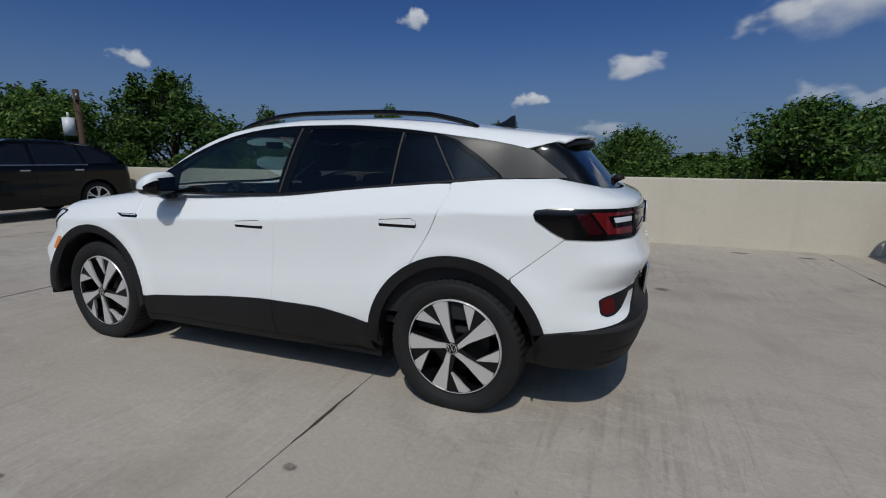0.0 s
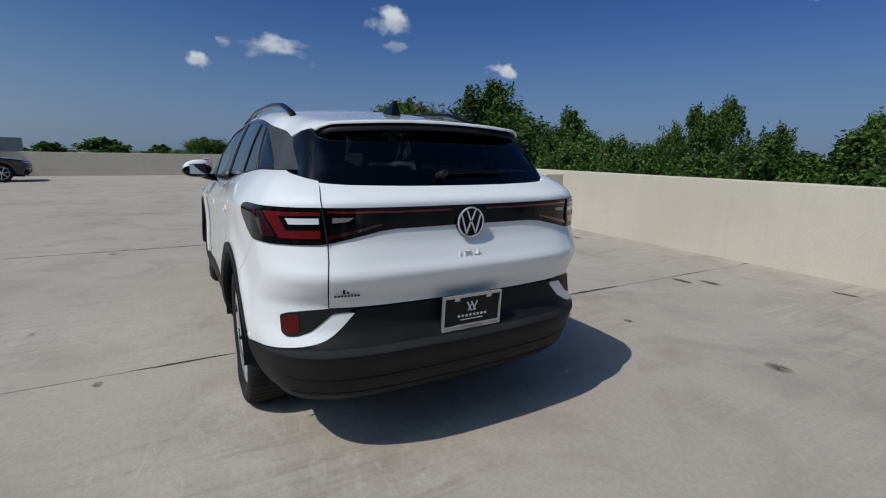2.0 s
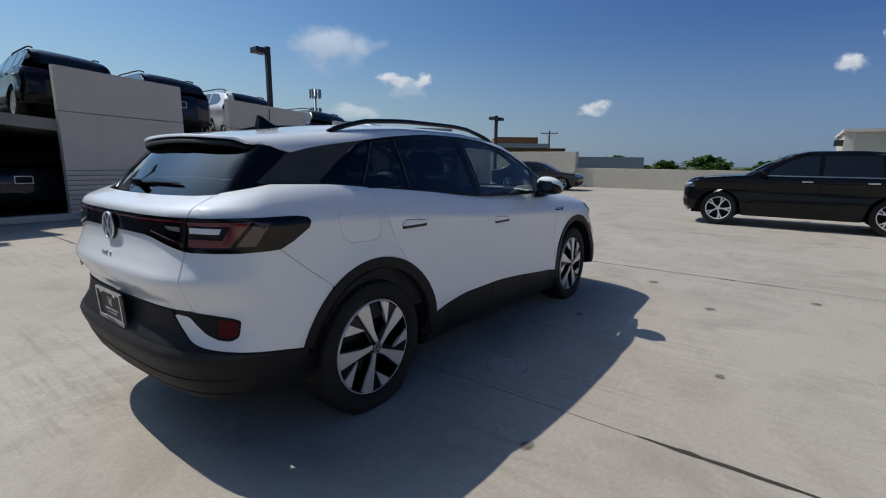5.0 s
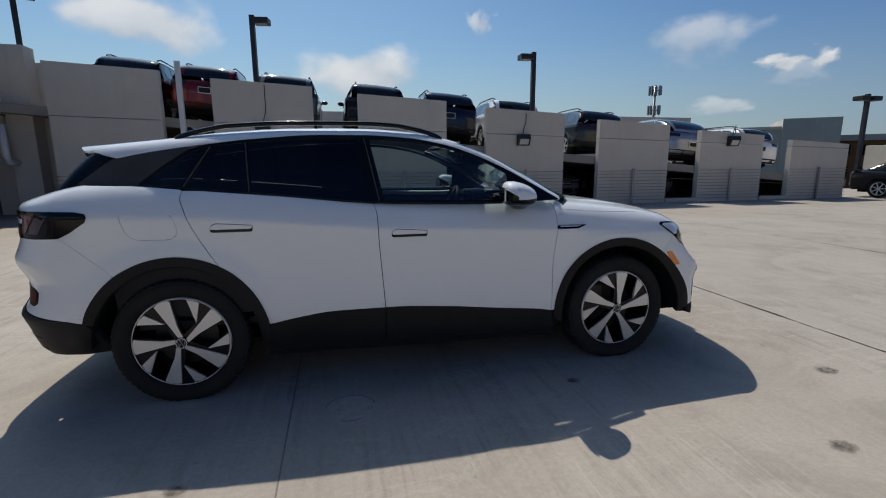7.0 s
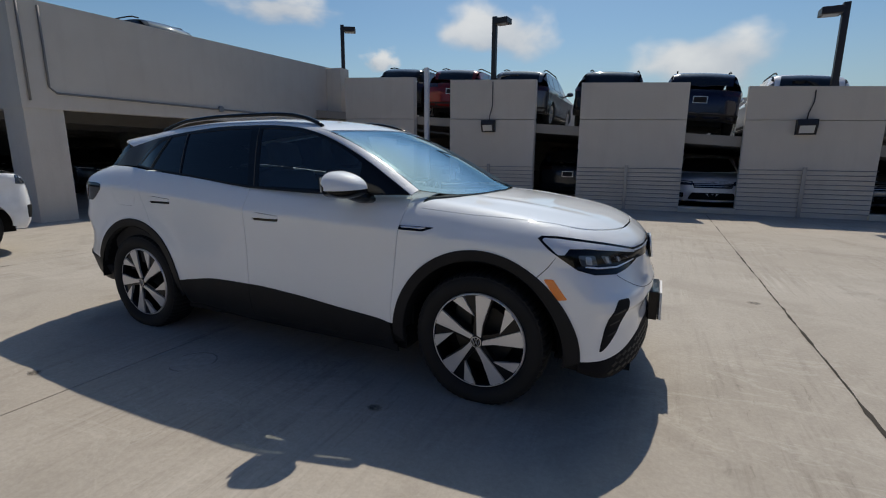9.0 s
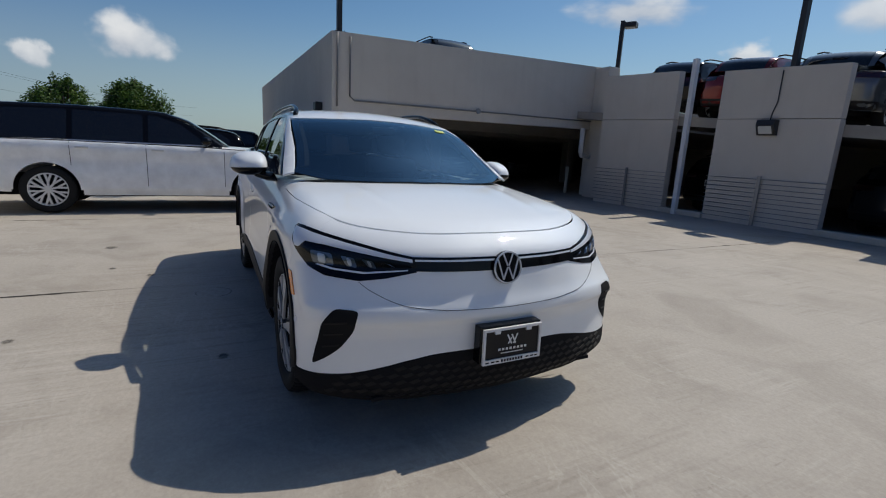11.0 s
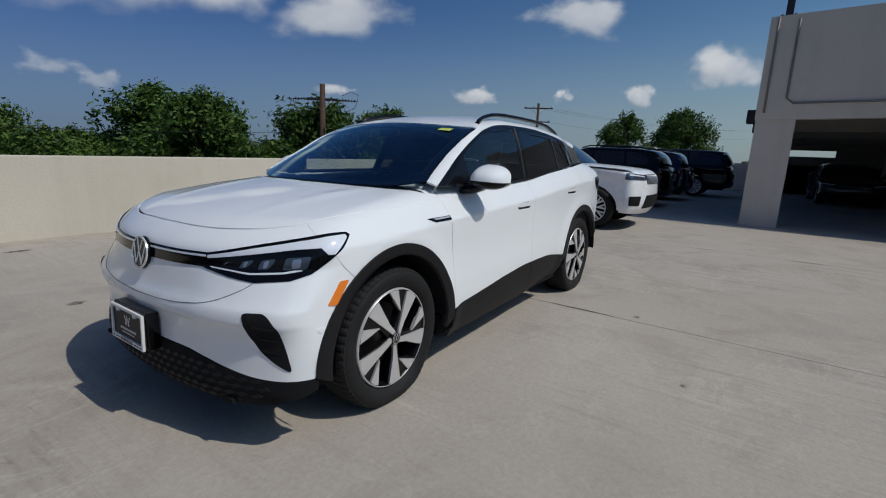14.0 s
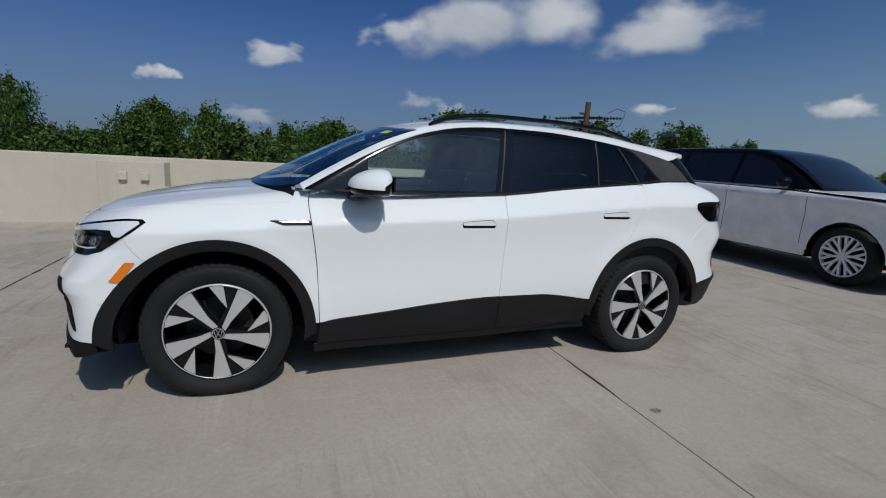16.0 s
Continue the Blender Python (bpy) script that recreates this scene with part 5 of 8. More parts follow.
for sgn in (1, -1):
    rim = [(x, sgn * y) for x, y in pillar_in] + [(x + 0.01, sgn * (y - 0.045)) for x, y in pillar_in[::-1]]
    panel("windscreen_frit", M_GLOSSBLACK, windscreen, "", skin(T, RF, [rim], 0.05, off=-0.010, thick=0))
    trim_in = [(x - 0.02, sgn * (y + 0.004)) for x, y in pillar_in] + [(x - 0.02, sgn * (y - 0.075)) for x, y in pillar_in[::-1]]
    panel("pillar_trim", M_DASH, car, "dark inner pillar trim", skin(T, RF, [trim_in], 0.05, off=-0.035, thick=0.01))
panel("sticker", mat("lime sticker", (0.55, 0.62, 0.12), 0.5), windscreen, "lime green windscreen sticker", skin(T, RF, [[(0.43, 0.44), (0.41, 0.53), (0.455, 0.53), (0.475, 0.44)]], 0.05, off=0.001, thick=0))
gl = [(0.0, 1.184), (0.3, 1.186), (0.55, 1.192), (0.588, 1.205), (0.597, 1.24), (0.577, 1.32), (0.545, 1.40), (0.52, 1.437), (0.3, 1.452), (0.0, 1.457)]
rear_glass = panel("rear_glass", M_GLASS_R, car, "dark privacy rear glass", skin(R, CF, [gl + [(-y, z) for y, z in gl[::-1][1:-1]]], 0.05, off=-0.003, thick=0))
for side in (1, -1):
    jam = [(0.555, 1.189), (0.65, 1.189), (0.632, 1.29), (0.592, 1.40), (0.565, 1.44), (0.522, 1.443), (0.542, 1.40), (0.574, 1.32), (0.594, 1.24), (0.585, 1.207)]
    panel("rear_glass_edge", M_GLOSSBLACK, rear_glass, "", skin(R, CF, [jam], 0.03, off=-0.001, thick=0.01, side=side))
# underside of the spoiler and the dark band over the glass
panel("spoiler_underside", M_CLAD, car, "", skin(T, RF, [spoil + [(-1.80, 0.60), (-1.80, -0.60)] + [(x, -y) for x, y in spoil[::-1][:-1]]], 0.06, off=-0.026, thick=0.02, back=True))
panel("wiper", M_GLOSSBLACK, rear_glass, "black rear wiper", skin(R, CF, [[(0.06, 1.222), (0.05, 1.238), (-0.10, 1.245), (-0.30, 1.238), (-0.32, 1.230), (-0.1, 1.230)]], 0.03, off=0.018, thick=0.010, back=True))
bm = bmesh.new()
bm_tube(bm, (-2.10, 0.055, 1.222), (-2.155, 0.055, 1.242), 0.022, 0.016)
part("wiper_hub", bm, M_CLAD, rear_glass, smooth=False)
# headliner
panel("headliner", M_SEAT, car, "", skin(T, RF, [[(0.30, 0.55), (-1.75, 0.52), (-1.75, -0.52), (0.30, -0.55)]], 0.15, off=-0.045, thick=0))

# roof rails and antenna
for side in (1, -1):
    bm = bmesh.new()
    n = 40
    rings = []
    for i in range(n + 1):
        x = 0.20 - 1.60 * i / n
        t = min(i, n - i) / 7.0
        lift = 0.042 * min(1, t) ** 0.6
        yy = float(np.interp(x, [p[0] for p in K_EDGE[::-1]], [p[1] for p in K_EDGE[::-1]])) - 0.035
        base = solve(RF, *T(np.array([(x, yy)])))[0]
        hgt, wid = 0.015, 0.018
        ring = []
        for k in range(10):
            a = k * math.tau / 10
            ring.append(bm.verts.new((x, side * (yy + wid * math.cos(a)), base[2] + lift - 0.004 + hgt * math.sin(a))))
        rings.append(ring)
    for a, b in zip(rings, rings[1:]):
        for k in range(10):
            bm.faces.new((a[k], a[(k + 1) % 10], b[(k + 1) % 10], b[k])).smooth = True
    bm.faces.new(rings[0])
    bm.faces.new(rings[-1])
    bmesh.ops.recalc_face_normals(bm, faces=bm.faces)
    part("roof_rail", bm, M_GLOSSBLACK, car, "black roof rail")
bm = bmesh.new()
prof = [(-1.27, 0.0), (-1.34, 0.018), (-1.41, 0.05), (-1.455, 0.082), (-1.475, 0.085), (-1.485, 0.0)]
zb = 1.525
for s in (1, -1):
    vs = [bm.verts.new((x, s * (0.030 - 0.26 * z), zb + z)) for x, z in prof]
    bm.faces.new(vs if s > 0 else vs[::-1])
bm.verts.ensure_lookup_table()
for i in range(6):
    j = (i + 1) % 6
    bm.faces.new((bm.verts[j], bm.verts[i], bm.verts[6 + i], bm.verts[6 + j]))
bmesh.ops.recalc_face_normals(bm, faces=bm.faces)
part("antenna", bm, M_GLOSSBLACK, car, "black shark-fin antenna")

# mirrors
def mirror_shape(u, w):
    """The mirror's shell: u runs inside to outside (0 to 1), w round its section (0 to 1)."""
    a = w * math.tau
    t = 2 * u - 1
    fat = max(0.0, 1 - abs(t) ** (3.2 if t < 0 else 2.3)) ** 0.5
    y = 0.836 + 0.226 * u
    zc = 1.166 - 0.010 * u * u
    hgt = fat * (0.070 + 0.006 * (1 - u))
    dep = fat * (0.150 - 0.030 * u)
    c, sn_ = math.cos(a), math.sin(a)
    x = 0.585 - 0.022 * u + (dep * 1.12 * c if c > 0 else -dep * 0.50 * abs(c) ** 0.45)
    z = zc + hgt * math.copysign(abs(sn_) ** 0.85, sn_) * (1.06 if sn_ > 0 else 0.95) - 0.020 * max(c, 0.0)
    return x, y, z


for side in (1, -1):
    def shell(name, m, lab, parent, keep):
        bm = bmesh.new()
        nu, nw = 18, 32
        g = [[bm.verts.new((lambda p: (p[0], side * p[1], p[2]))(mirror_shape(i / nu, j / nw))) for j in range(nw)] for i in range(nu + 1)]
        for i in range(nu):
            for j in range(nw):
                if keep((j + 0.5) / nw):
                    bm.faces.new((g[i][j], g[i][(j + 1) % nw], g[i + 1][(j + 1) % nw], g[i + 1][j]))
        bmesh.ops.remove_doubles(bm, verts=bm.verts, dist=1e-5)
        bmesh.ops.delete(bm, geom=[q for q in bm.verts if not q.link_faces], context="VERTS")
        bmesh.ops.recalc_face_normals(bm, faces=bm.faces)
        if bm.faces and sum(f.normal.x * (f.calc_center_median().x - 0.56) for f in bm.faces) < 0:
            bmesh.ops.reverse_faces(bm, faces=bm.faces)
        return part(name, bm, m, parent, lab, smooth=True)
    mirror = shell("mirror_cap", M_PAINT, "white mirror cap", car, lambda w: w < 0.44 or w > 0.98)
    shell("mirror_housing", M_GLOSSBLACK, "black mirror housing", mirror, lambda w: 0.43 < w < 0.99)
    bm = bmesh.new()
    q = [bm.verts.new((0.502 if i in (0, 3) else 0.494, side * y, z)) for i, (y, z) in enumerate(((0.885, 1.120), (1.005, 1.125), (1.005, 1.205), (0.885, 1.210)))]
    r_ = [bm.verts.new(v.co + Vector((0.01, 0, 0))) for v in q]
    bm.faces.new(q)
    for i in range(4):
        bm.faces.new((q[i], q[(i + 1) % 4], r_[(i + 1) % 4], r_[i]))
    part("mirror_glass", bm, mat("mirror", (0.30, 0.33, 0.38), 0.02, 1.0), mirror)
    bm = bmesh.new()
    rings = []
    for cx, cy, cz, rx, rz in ((0.665, 0.800, 1.085, 0.060, 0.032), (0.655, 0.86, 1.088, 0.055, 0.030), (0.635, 0.925, 1.105, 0.045, 0.024), (0.615, 0.965, 1.135, 0.05, 0.022)):
        rings.append([bm.verts.new((cx + rx * math.cos(k * math.tau / 14), side * (cy + 0.4 * rz * math.sin(k * math.tau / 14)), cz + rz * math.sin(k * math.tau / 14))) for k in range(14)])
    for a_, b_ in zip(rings, rings[1:]):
        for k in range(14):
            bm.faces.new((a_[k], a_[(k + 1) % 14], b_[(k + 1) % 14], b_[k]))
    bm.faces.new(rings[0])
    bmesh.ops.recalc_face_normals(bm, faces=bm.faces)
    part("mirror_foot", bm, M_GLOSSBLACK, mirror, "", smooth=True)


# ---- wheels ----
def build_wheel(parent, at, turn):
    """Tyre, machined spokes, black barrel, cap; the axle points along local +y."""
    wheel = new("wheel")
    wheel.parent = parent
    wheel.matrix_basis = at
    bm = bmesh.new()
    # sidewall, shoulder blocks and tread; the foot of the tyre is pressed flat by the car's weight
    prof = [(0.262, -0.02), (0.275, -0.002), (0.292, 0.007), (0.312, 0.012), (0.332, 0.011), (0.347, 0.006), (0.350, 0.002), (0.358, 0.001), (0.366, -0.012), (0.3705, -0.030), (0.372, -0.05), (0.372, -0.16), (0.362, -0.20), (0.33, -0.215), (0.262, -0.20)]
    n = 180
    rings = []
    for i in range(n):
        a = math.tau * i / n
        ring = []
        for k, (r, y) in enumerate(prof):
            rr = r - (0.005 if (i % 3 == 0 and 7 <= k <= 12) else 0)
            z = rr * math.sin(a)
            sunk = max(0.0, -AXLE_Z + 0.0012 - z)
            swell = 0.010 * math.exp(-((z + AXLE_Z - 0.045) / 0.05) ** 2) if r > 0.29 else 0.0
            ring.append(bm.verts.new((rr * math.cos(a) * (1 + 0.25 * sunk), y + (swell if y > -0.06 else -swell), z + sunk)))
        rings.append(ring)
    for i in range(n):
        a, b = rings[i], rings[(i + 1) % n]
        for k in range(len(prof) - 1):
            f = bm.faces.new((a[k], a[k + 1], b[k + 1], b[k]))
            f.smooth = k < 6
    bmesh.ops.recalc_face_normals(bm, faces=bm.faces)
    part("tyre", bm, M_TYRE, wheel, "black all-season tyre")
    bm = bmesh.new()
    prof = [(0.264, -0.012), (0.2605, -0.003), (0.257, -0.001), (0.2545, -0.002), (0.247, -0.03), (0.235, -0.15)]
    rings = []
    for i in range(72):
        a = math.tau * i / 72
        rings.append([bm.verts.new((r * math.cos(a), y, r * math.sin(a))) for r, y in prof])
    for i in range(72):
        a, b = rings[i], rings[(i + 1) % 72]
        for k in range(len(prof) - 1):
            f = bm.faces.new((a[k], b[k], b[k + 1], a[k + 1]))
            f.smooth = True
            f.material_index = 0 if k < 3 else 1
    bmesh.ops.recalc_face_normals(bm, faces=bm.faces)
    part("rim", bm, [M_ALLOY, M_ALLOYBLACK], wheel)
    # black carrier blades behind, machined faces in front
    def blade(poly, y0, y1, m, name, inner_drop):
        bm = bmesh.new()
        def pt(r, a, y):
            return (r * math.cos(radians(a)), y - inner_drop * (1 - r / 0.25), r * math.sin(radians(a)))
        front = [bm.verts.new(pt(r, a, y1)) for r, a in poly]
        backv = [bm.verts.new(pt(r, a, y0)) for r, a in poly]
        bm.faces.new(front)
        bm.faces.new(backv[::-1])
        for i in range(len(poly)):
            j = (i + 1) % len(poly)
            bm.faces.new((front[i], backv[i], backv[j], front[j]))
        bmesh.ops.recalc_face_normals(bm, faces=bm.faces)
        part(name, bm, m, wheel)
    for k in range(5):
        a = turn + 72 * k
        wide = [(0.036, a + 36), (0.036, a - 4), (0.10, a - 8.0), (0.25, a - 10), (0.2535, a - 5), (0.2535, a), (0.2535, a + 5), (0.25, a + 10), (0.10, a + 11.5)]
        blade([(0.03, a + 60), (0.03, a - 60), (0.10, a - 19), (0.15, a - 16), (0.251, a - 43), (0.251, a - 30), (0.251, a - 15), (0.251, a), (0.251, a + 11.5), (0.10, a + 15)], -0.055, -0.012, M_ALLOYBLACK, "spoke_back", -0.012)
        blade(wide, -0.012, -0.001, M_ALLOY, "spoke", -0.014)
        blade([(0.140, a - 14.5), (0.25, a - 26.5), (0.2535, a - 34), (0.25, a - 41.5)], -0.02, -0.001, M_ALLOY, "spoke_blade", -0.010)
    bm = bmesh.new()
    bm_tube(bm, (0, -0.05, 0), (0, 0.014, 0), 0.036, 0.033, 28)
    part("hub_cap", bm, M_ALLOYBLACK, wheel, "black hub cap")
    bm = bmesh.new()
    rings = [[bm.verts.new((r * math.cos(math.tau * i / 28), 0.0155, r * math.sin(math.tau * i / 28))) for i in range(28)] for r in (0.0305, 0.026)]
    for i in range(28):
        bm.faces.new((rings[0][i], rings[0][(i + 1) % 28], rings[1][(i + 1) % 28], rings[1][i]))
    for (x0, z0), (x1, z1) in (((-0.010, 0.023), (-0.001, 0.003)), ((0.010, 0.023), (0.001, 0.003)), ((-0.020, 0.013), (-0.010, -0.020)), ((0.020, 0.013), (0.010, -0.020)), ((-0.010, -0.020), (-0.001, 0.001)), ((0.010, -0.020), (0.001, 0.001))):
        bm_tube(bm, (x0, 0.0145, z0), (x1, 0.0145, z1), 0.0019, seg=6)
    part("hub_emblem", bm, M_SILVER, wheel)
    # disc and caliper
    bm = bmesh.new()
    bm_tube(bm, (0, -0.13, 0), (0, -0.11, 0), 0.17, 0.17, 36)
    part("brake_disc", bm, M_BRAKE, wheel)
    bm = bmesh.new()
    bm_box(bm, (0.06, -0.15, 0.05), (0.16, -0.08, 0.16), 0.015)
    part("brake_caliper", bm, M_BRAKE, wheel)
    bm = bmesh.new()
    bm_tube(bm, (0, -0.2, 0), (0, -0.16, 0), 0.24, 0.24, 36)
    part("wheel_back", bm, M_UNDER, wheel)
    return wheel


for x, side, turn in ((HUB_X, 1, 51.5), (-HUB_X, 1, 0.0), (HUB_X, -1, 25.0), (-HUB_X, -1, -2.0)):
    build_wheel(car, pose(x, side * 0.864, AXLE_Z, 0, 0, 0 if side > 0 else 180), turn)


# ---- emblems and plates ----
def emblem(parent, at, r):
    bm = bmesh.new()
    bm_tube(bm, (0, 0, -0.012), (0, 0, 0.006), r, r * 0.97, 40)
    e = part("emblem", bm, M_GLOSSBLACK, parent, "round black and silver badge")
    e.matrix_basis = at
    bm = bmesh.new()
    n = 48
    prof = [(r * 0.99, 0.004), (r * 0.97, 0.010), (r * 0.90, 0.010), (r * 0.88, 0.005)]
    rings = [[bm.verts.new((q * math.cos(math.tau * i / n), q * math.sin(math.tau * i / n), z)) for i in range(n)] for q, z in prof]
    for a, b in zip(rings, rings[1:]):
        for i in range(n):
            bm.faces.new((a[i], a[(i + 1) % n], b[(i + 1) % n], b[i]))
    part("badge_ring", bm, M_CHROME, e)
    bm = bmesh.new()
    w = r * 0.09

    def bar(x0, y0, x1, y1):
        d = Vector((x1 - x0, y1 - y0, 0)).normalized()
        q = Vector((-d.y, d.x, 0)) * w / 2
        f = []
        for z in (0.004, 0.010):
            f.append([bm.verts.new(Vector(p) + s * q + Vector((0, 0, z))) for p, s in (((x0, y0, 0), 1), ((x0, y0, 0), -1), ((x1, y1, 0), -1), ((x1, y1, 0), 1))])
        bm.faces.new(f[1])
        for i in range(4):
            j = (i + 1) % 4
            bm.faces.new((f[0][i], f[0][j], f[1][j], f[1][i]))
    for s in (-1, 1):
        bar(s * r * 0.34, r * 0.82, s * r * 0.04, r * 0.10)
        bar(s * r * 0.72, r * 0.50, s * r * 0.34, -r * 0.72)
        bar(s * r * 0.34, -r * 0.72, s * r * 0.04, r * 0.02)
    bmesh.ops.recalc_face_normals(bm, faces=bm.faces)
    part("badge_bars", bm, M_CHROME, e)


def on_nose(y, z, off=0.0):
    p = solve(LF, *W(np.array([(S_NOSE - y, z)])))
    n = normal_of(LF, p)[0]
    return Vector(p[0] + n * off), Vector(n)


def on_tail(y, z, off=0.0):
    p = solve(LF, *W(np.array([(S_TAIL + y, z)])))
    n = normal_of(LF, p)[0]
    return Vector(p[0] + n * off), Vector(n)


def facing(p, n):
    """A pose at p with local z along n and local y upwards."""
    z = Vector(n).normalized()
    x = Vector((0, 0, 1)).cross(z).normalized()
    y = z.cross(x)
    return Matrix.Translation(p) @ Matrix((x, y, z)).transposed().to_4x4()


p, n = on_nose(0, 0.797, 0.012)
emblem(car, facing(p, (1, 0, 0.15)), 0.076)
p, n = on_tail(0, 1.035, 0.012)
emblem(car, facing(p, (-1, 0, 0.02)), 0.0675)


def plate(parent, at, frame_m, insert_label):
    pl = new("number_plate_holder")
    pl.parent = parent
    pl.matrix_basis = at
    tagged(pl, insert_label)
    bm = bmesh.new()
    w, h = 0.158, 0.083
    for lo, hi in (((-w, -h, 0), (w, -h + 0.022, 0.012)), ((-w, h - 0.012, 0), (w, h, 0.012)), ((-w, -h + 0.022, 0), (-w + 0.011, h - 0.012, 0.012)), ((w - 0.011, -h + 0.022, 0), (w, h - 0.012, 0.012))):
        bm_box(bm, lo, hi)
    for x in (-0.085, 0.085):
        bm_box(bm, (x - 0.014, h - 0.026, 0.001), (x + 0.014, h - 0.012, 0.012))
    part("frame", bm, frame_m, pl, "plate frame")
    bm = bmesh.new()
    bm_box(bm, (-w + 0.004, -h + 0.004, -0.008), (w - 0.004, h - 0.004, 0.004))
    part("insert", bm, M_PLATE, pl, "black plate insert")
    bm = bmesh.new()
    # plain device and bars of print
    for x0, x1, y0, y1 in ((-0.028, -0.004, 0.046, 0.000), (-0.006, 0.018, 0.046, 0.000), (-0.022, -0.006, 0.002, 0.030), (0.006, 0.026, 0.0, 0.046)):
        d = Vector((x1 - x0, y1 - y0, 0)).normalized()
        q = Vector((-d.y, d.x, 0)) * 0.004
        vs = [bm.verts.new(Vector(v) + s * q) for v, s in (((x0, y0, 0.0055), 1), ((x0, y0, 0.0055), -1), ((x1, y1, 0.0055), -1), ((x1, y1, 0.0055), 1))]
        f = bm.faces.new(vs)
        if f.normal.z < 0:
            f.normal_flip()
    for k in range(8):
        x = -0.075 + k * 0.0205
        bm_box(bm, (x, -0.026, 0.004), (x + 0.012, -0.015, 0.0056))
    bm_box(bm, (-0.06, -0.041, 0.004), (0.06, -0.037, 0.0052))
    part("print", bm, M_MARK, pl)
    bm = bmesh.new()
    for k in range(8):
        x = -0.062 + k * 0.0155
        bm_box(bm, (x, -h + 0.005, 0.012), (x + 0.010, -h + 0.018, 0.0128))
    for x in (-0.145, -0.115, -0.09, 0.075, 0.1, 0.125):
        bm_box(bm, (x, -h + 0.008, 0.012), (x + 0.018, -h + 0.014, 0.0128))
    part("frame_print", bm, M_GLOSSBLACK if frame_m is M_WHITEPAINT else M_JOINT, pl)
    return pl


plate(car, facing((2.262, 0.0, 0.462), (1, 0, 0.03)), M_WHITEPAINT, "black dealer plate in a white frame")
plate(car, facing((-2.315, 0.0, 0.645), (-1, 0, -0.06)) @ Matrix.Scale(0.965, 4), mat("smoked chrome", (0.50, 0.51, 0.53), 0.2, 0.7), "black dealer plate in a dark chrome frame")
bm = bmesh.new()
bm_box(bm, (2.20, -0.165, 0.378), (2.254, 0.165, 0.552), 0.006)
part("plate_bracket", bm, M_GLOSSBLACK, car)
# small bars of lettering on the tailgate
bm = bmesh.new()
for y0, y1, z0, z1 in ((0.062, 0.057, 0.888, 0.914), (0.036, 0.031, 0.888, 0.914), (0.036, 0.006, 0.888, 0.892), (0.036, 0.006, 0.910, 0.914), (0.010, 0.006, 0.888, 0.914), (-0.012, -0.042, 0.895, 0.899), (-0.031, -0.036, 0.888, 0.914)):
    p, n = on_tail((y0 + y1) / 2, 0.90, 0.002)
    bm_box(bm, (p.x - 0.003, y1, z0), (p.x + 0.006, y0, z1))
part("lettering", bm, M_WHITEPAINT, tailgate, "small pale raised model marking")
bm = bmesh.new()
p, n = on_tail(0.555, 0.79, 0.003)
for k in range(8):
    bm_box(bm, (p.x - 0.003 + 0.003 * (k - 4), 0.505 + k * 0.0125, 0.768), (p.x + 0.003 + 0.003 * (k - 4), 0.513 + k * 0.0125, 0.774))
bm_box(bm, (p.x - 0.003, 0.545, 0.780), (p.x + 0.003, 0.553, 0.806))
bm_box(bm, (p.x - 0.003, 0.560, 0.780), (p.x + 0.003, 0.568, 0.806))
part("dealer_mark", bm, M_PLATE, tailgate, "small black dealer mark")

# ---- interior ----
def seat(name, x, y, w, lean, parent):
    st = new(name)
    st.parent = parent
    tagged(st, "dark upholstered car seat")
    bm = bmesh.new()
    bm_box(bm, (x - 0.25, y - w, 0.55), (x + 0.28, y + w, 0.72), 0.05)
    part("cushion", bm, M_SEAT, st, smooth=True)
    bm = bmesh.new()
    bm_box(bm, (x - 0.33, y - w, 0.66), (x - 0.20, y + w, 1.22), 0.05)
    for v in bm.verts:
        v.co.x -= (v.co.z - 0.66) * lean
    part("backrest", bm, M_SEAT, st, smooth=True)
    bm = bmesh.new()
    bm_box(bm, (x - 0.30, y - 0.13, 1.25), (x - 0.19, y + 0.13, 1.42), 0.045)
    for v in bm.verts:
        v.co.x -= (v.co.z - 0.66) * lean
    part("headrest", bm, M_SEAT, st, smooth=True)


for y in (0.37, -0.37):
    seat("front_seat", 0.12, y, 0.25, 0.32, car)
for y in (0.36, -0.36):
    seat("rear_seat", -0.80, y, 0.33, 0.34, car)
bm = bmesh.new()
bm_box(bm, (0.60, -0.72, 0.70), (1.05, 0.72, 1.02), 0.06)
bm_box(bm, (-0.5, -0.10, 0.45), (0.62, 0.10, 0.72), 0.04)
part("dashboard", bm, M_DASH, car)
bm = bmesh.new()
bm_box(bm, (0.545, -0.16, 0.98), (0.56, 0.13, 1.13), 0.006)
part("screen", bm, M_GLOSSBLACK, car)
bm = bmesh.new()
bm_box(bm, (0.54, 0.28, 0.99), (0.555, 0.44, 1.07), 0.006)
part("driver_display", bm, M_GLOSSBLACK, car)
bm = bmesh.new()
c = Vector((0.47, 0.37, 0.98))
tilt = Euler((0, radians(-66), 0)).to_matrix()
n = 28
ringv = []
for i in range(n):
    a = math.tau * i / n
    ctr = Vector((math.cos(a), math.sin(a), 0)) * 0.18
    ringv.append([bm.verts.new(c + tilt @ (ctr + ctr.normalized() * 0.016 * math.cos(b * math.tau / 7) + Vector((0, 0, 0.016 * math.sin(b * math.tau / 7))))) for b in range(7)])
for i in range(n):
    for b in range(7):
        bm.faces.new((ringv[i][b], ringv[(i + 1) % n][b], ringv[(i + 1) % n][(b + 1) % 7], ringv[i][(b + 1) % 7]))
bm_tube(bm, c, c + tilt @ Vector((0.17, 0, 0)), 0.02)
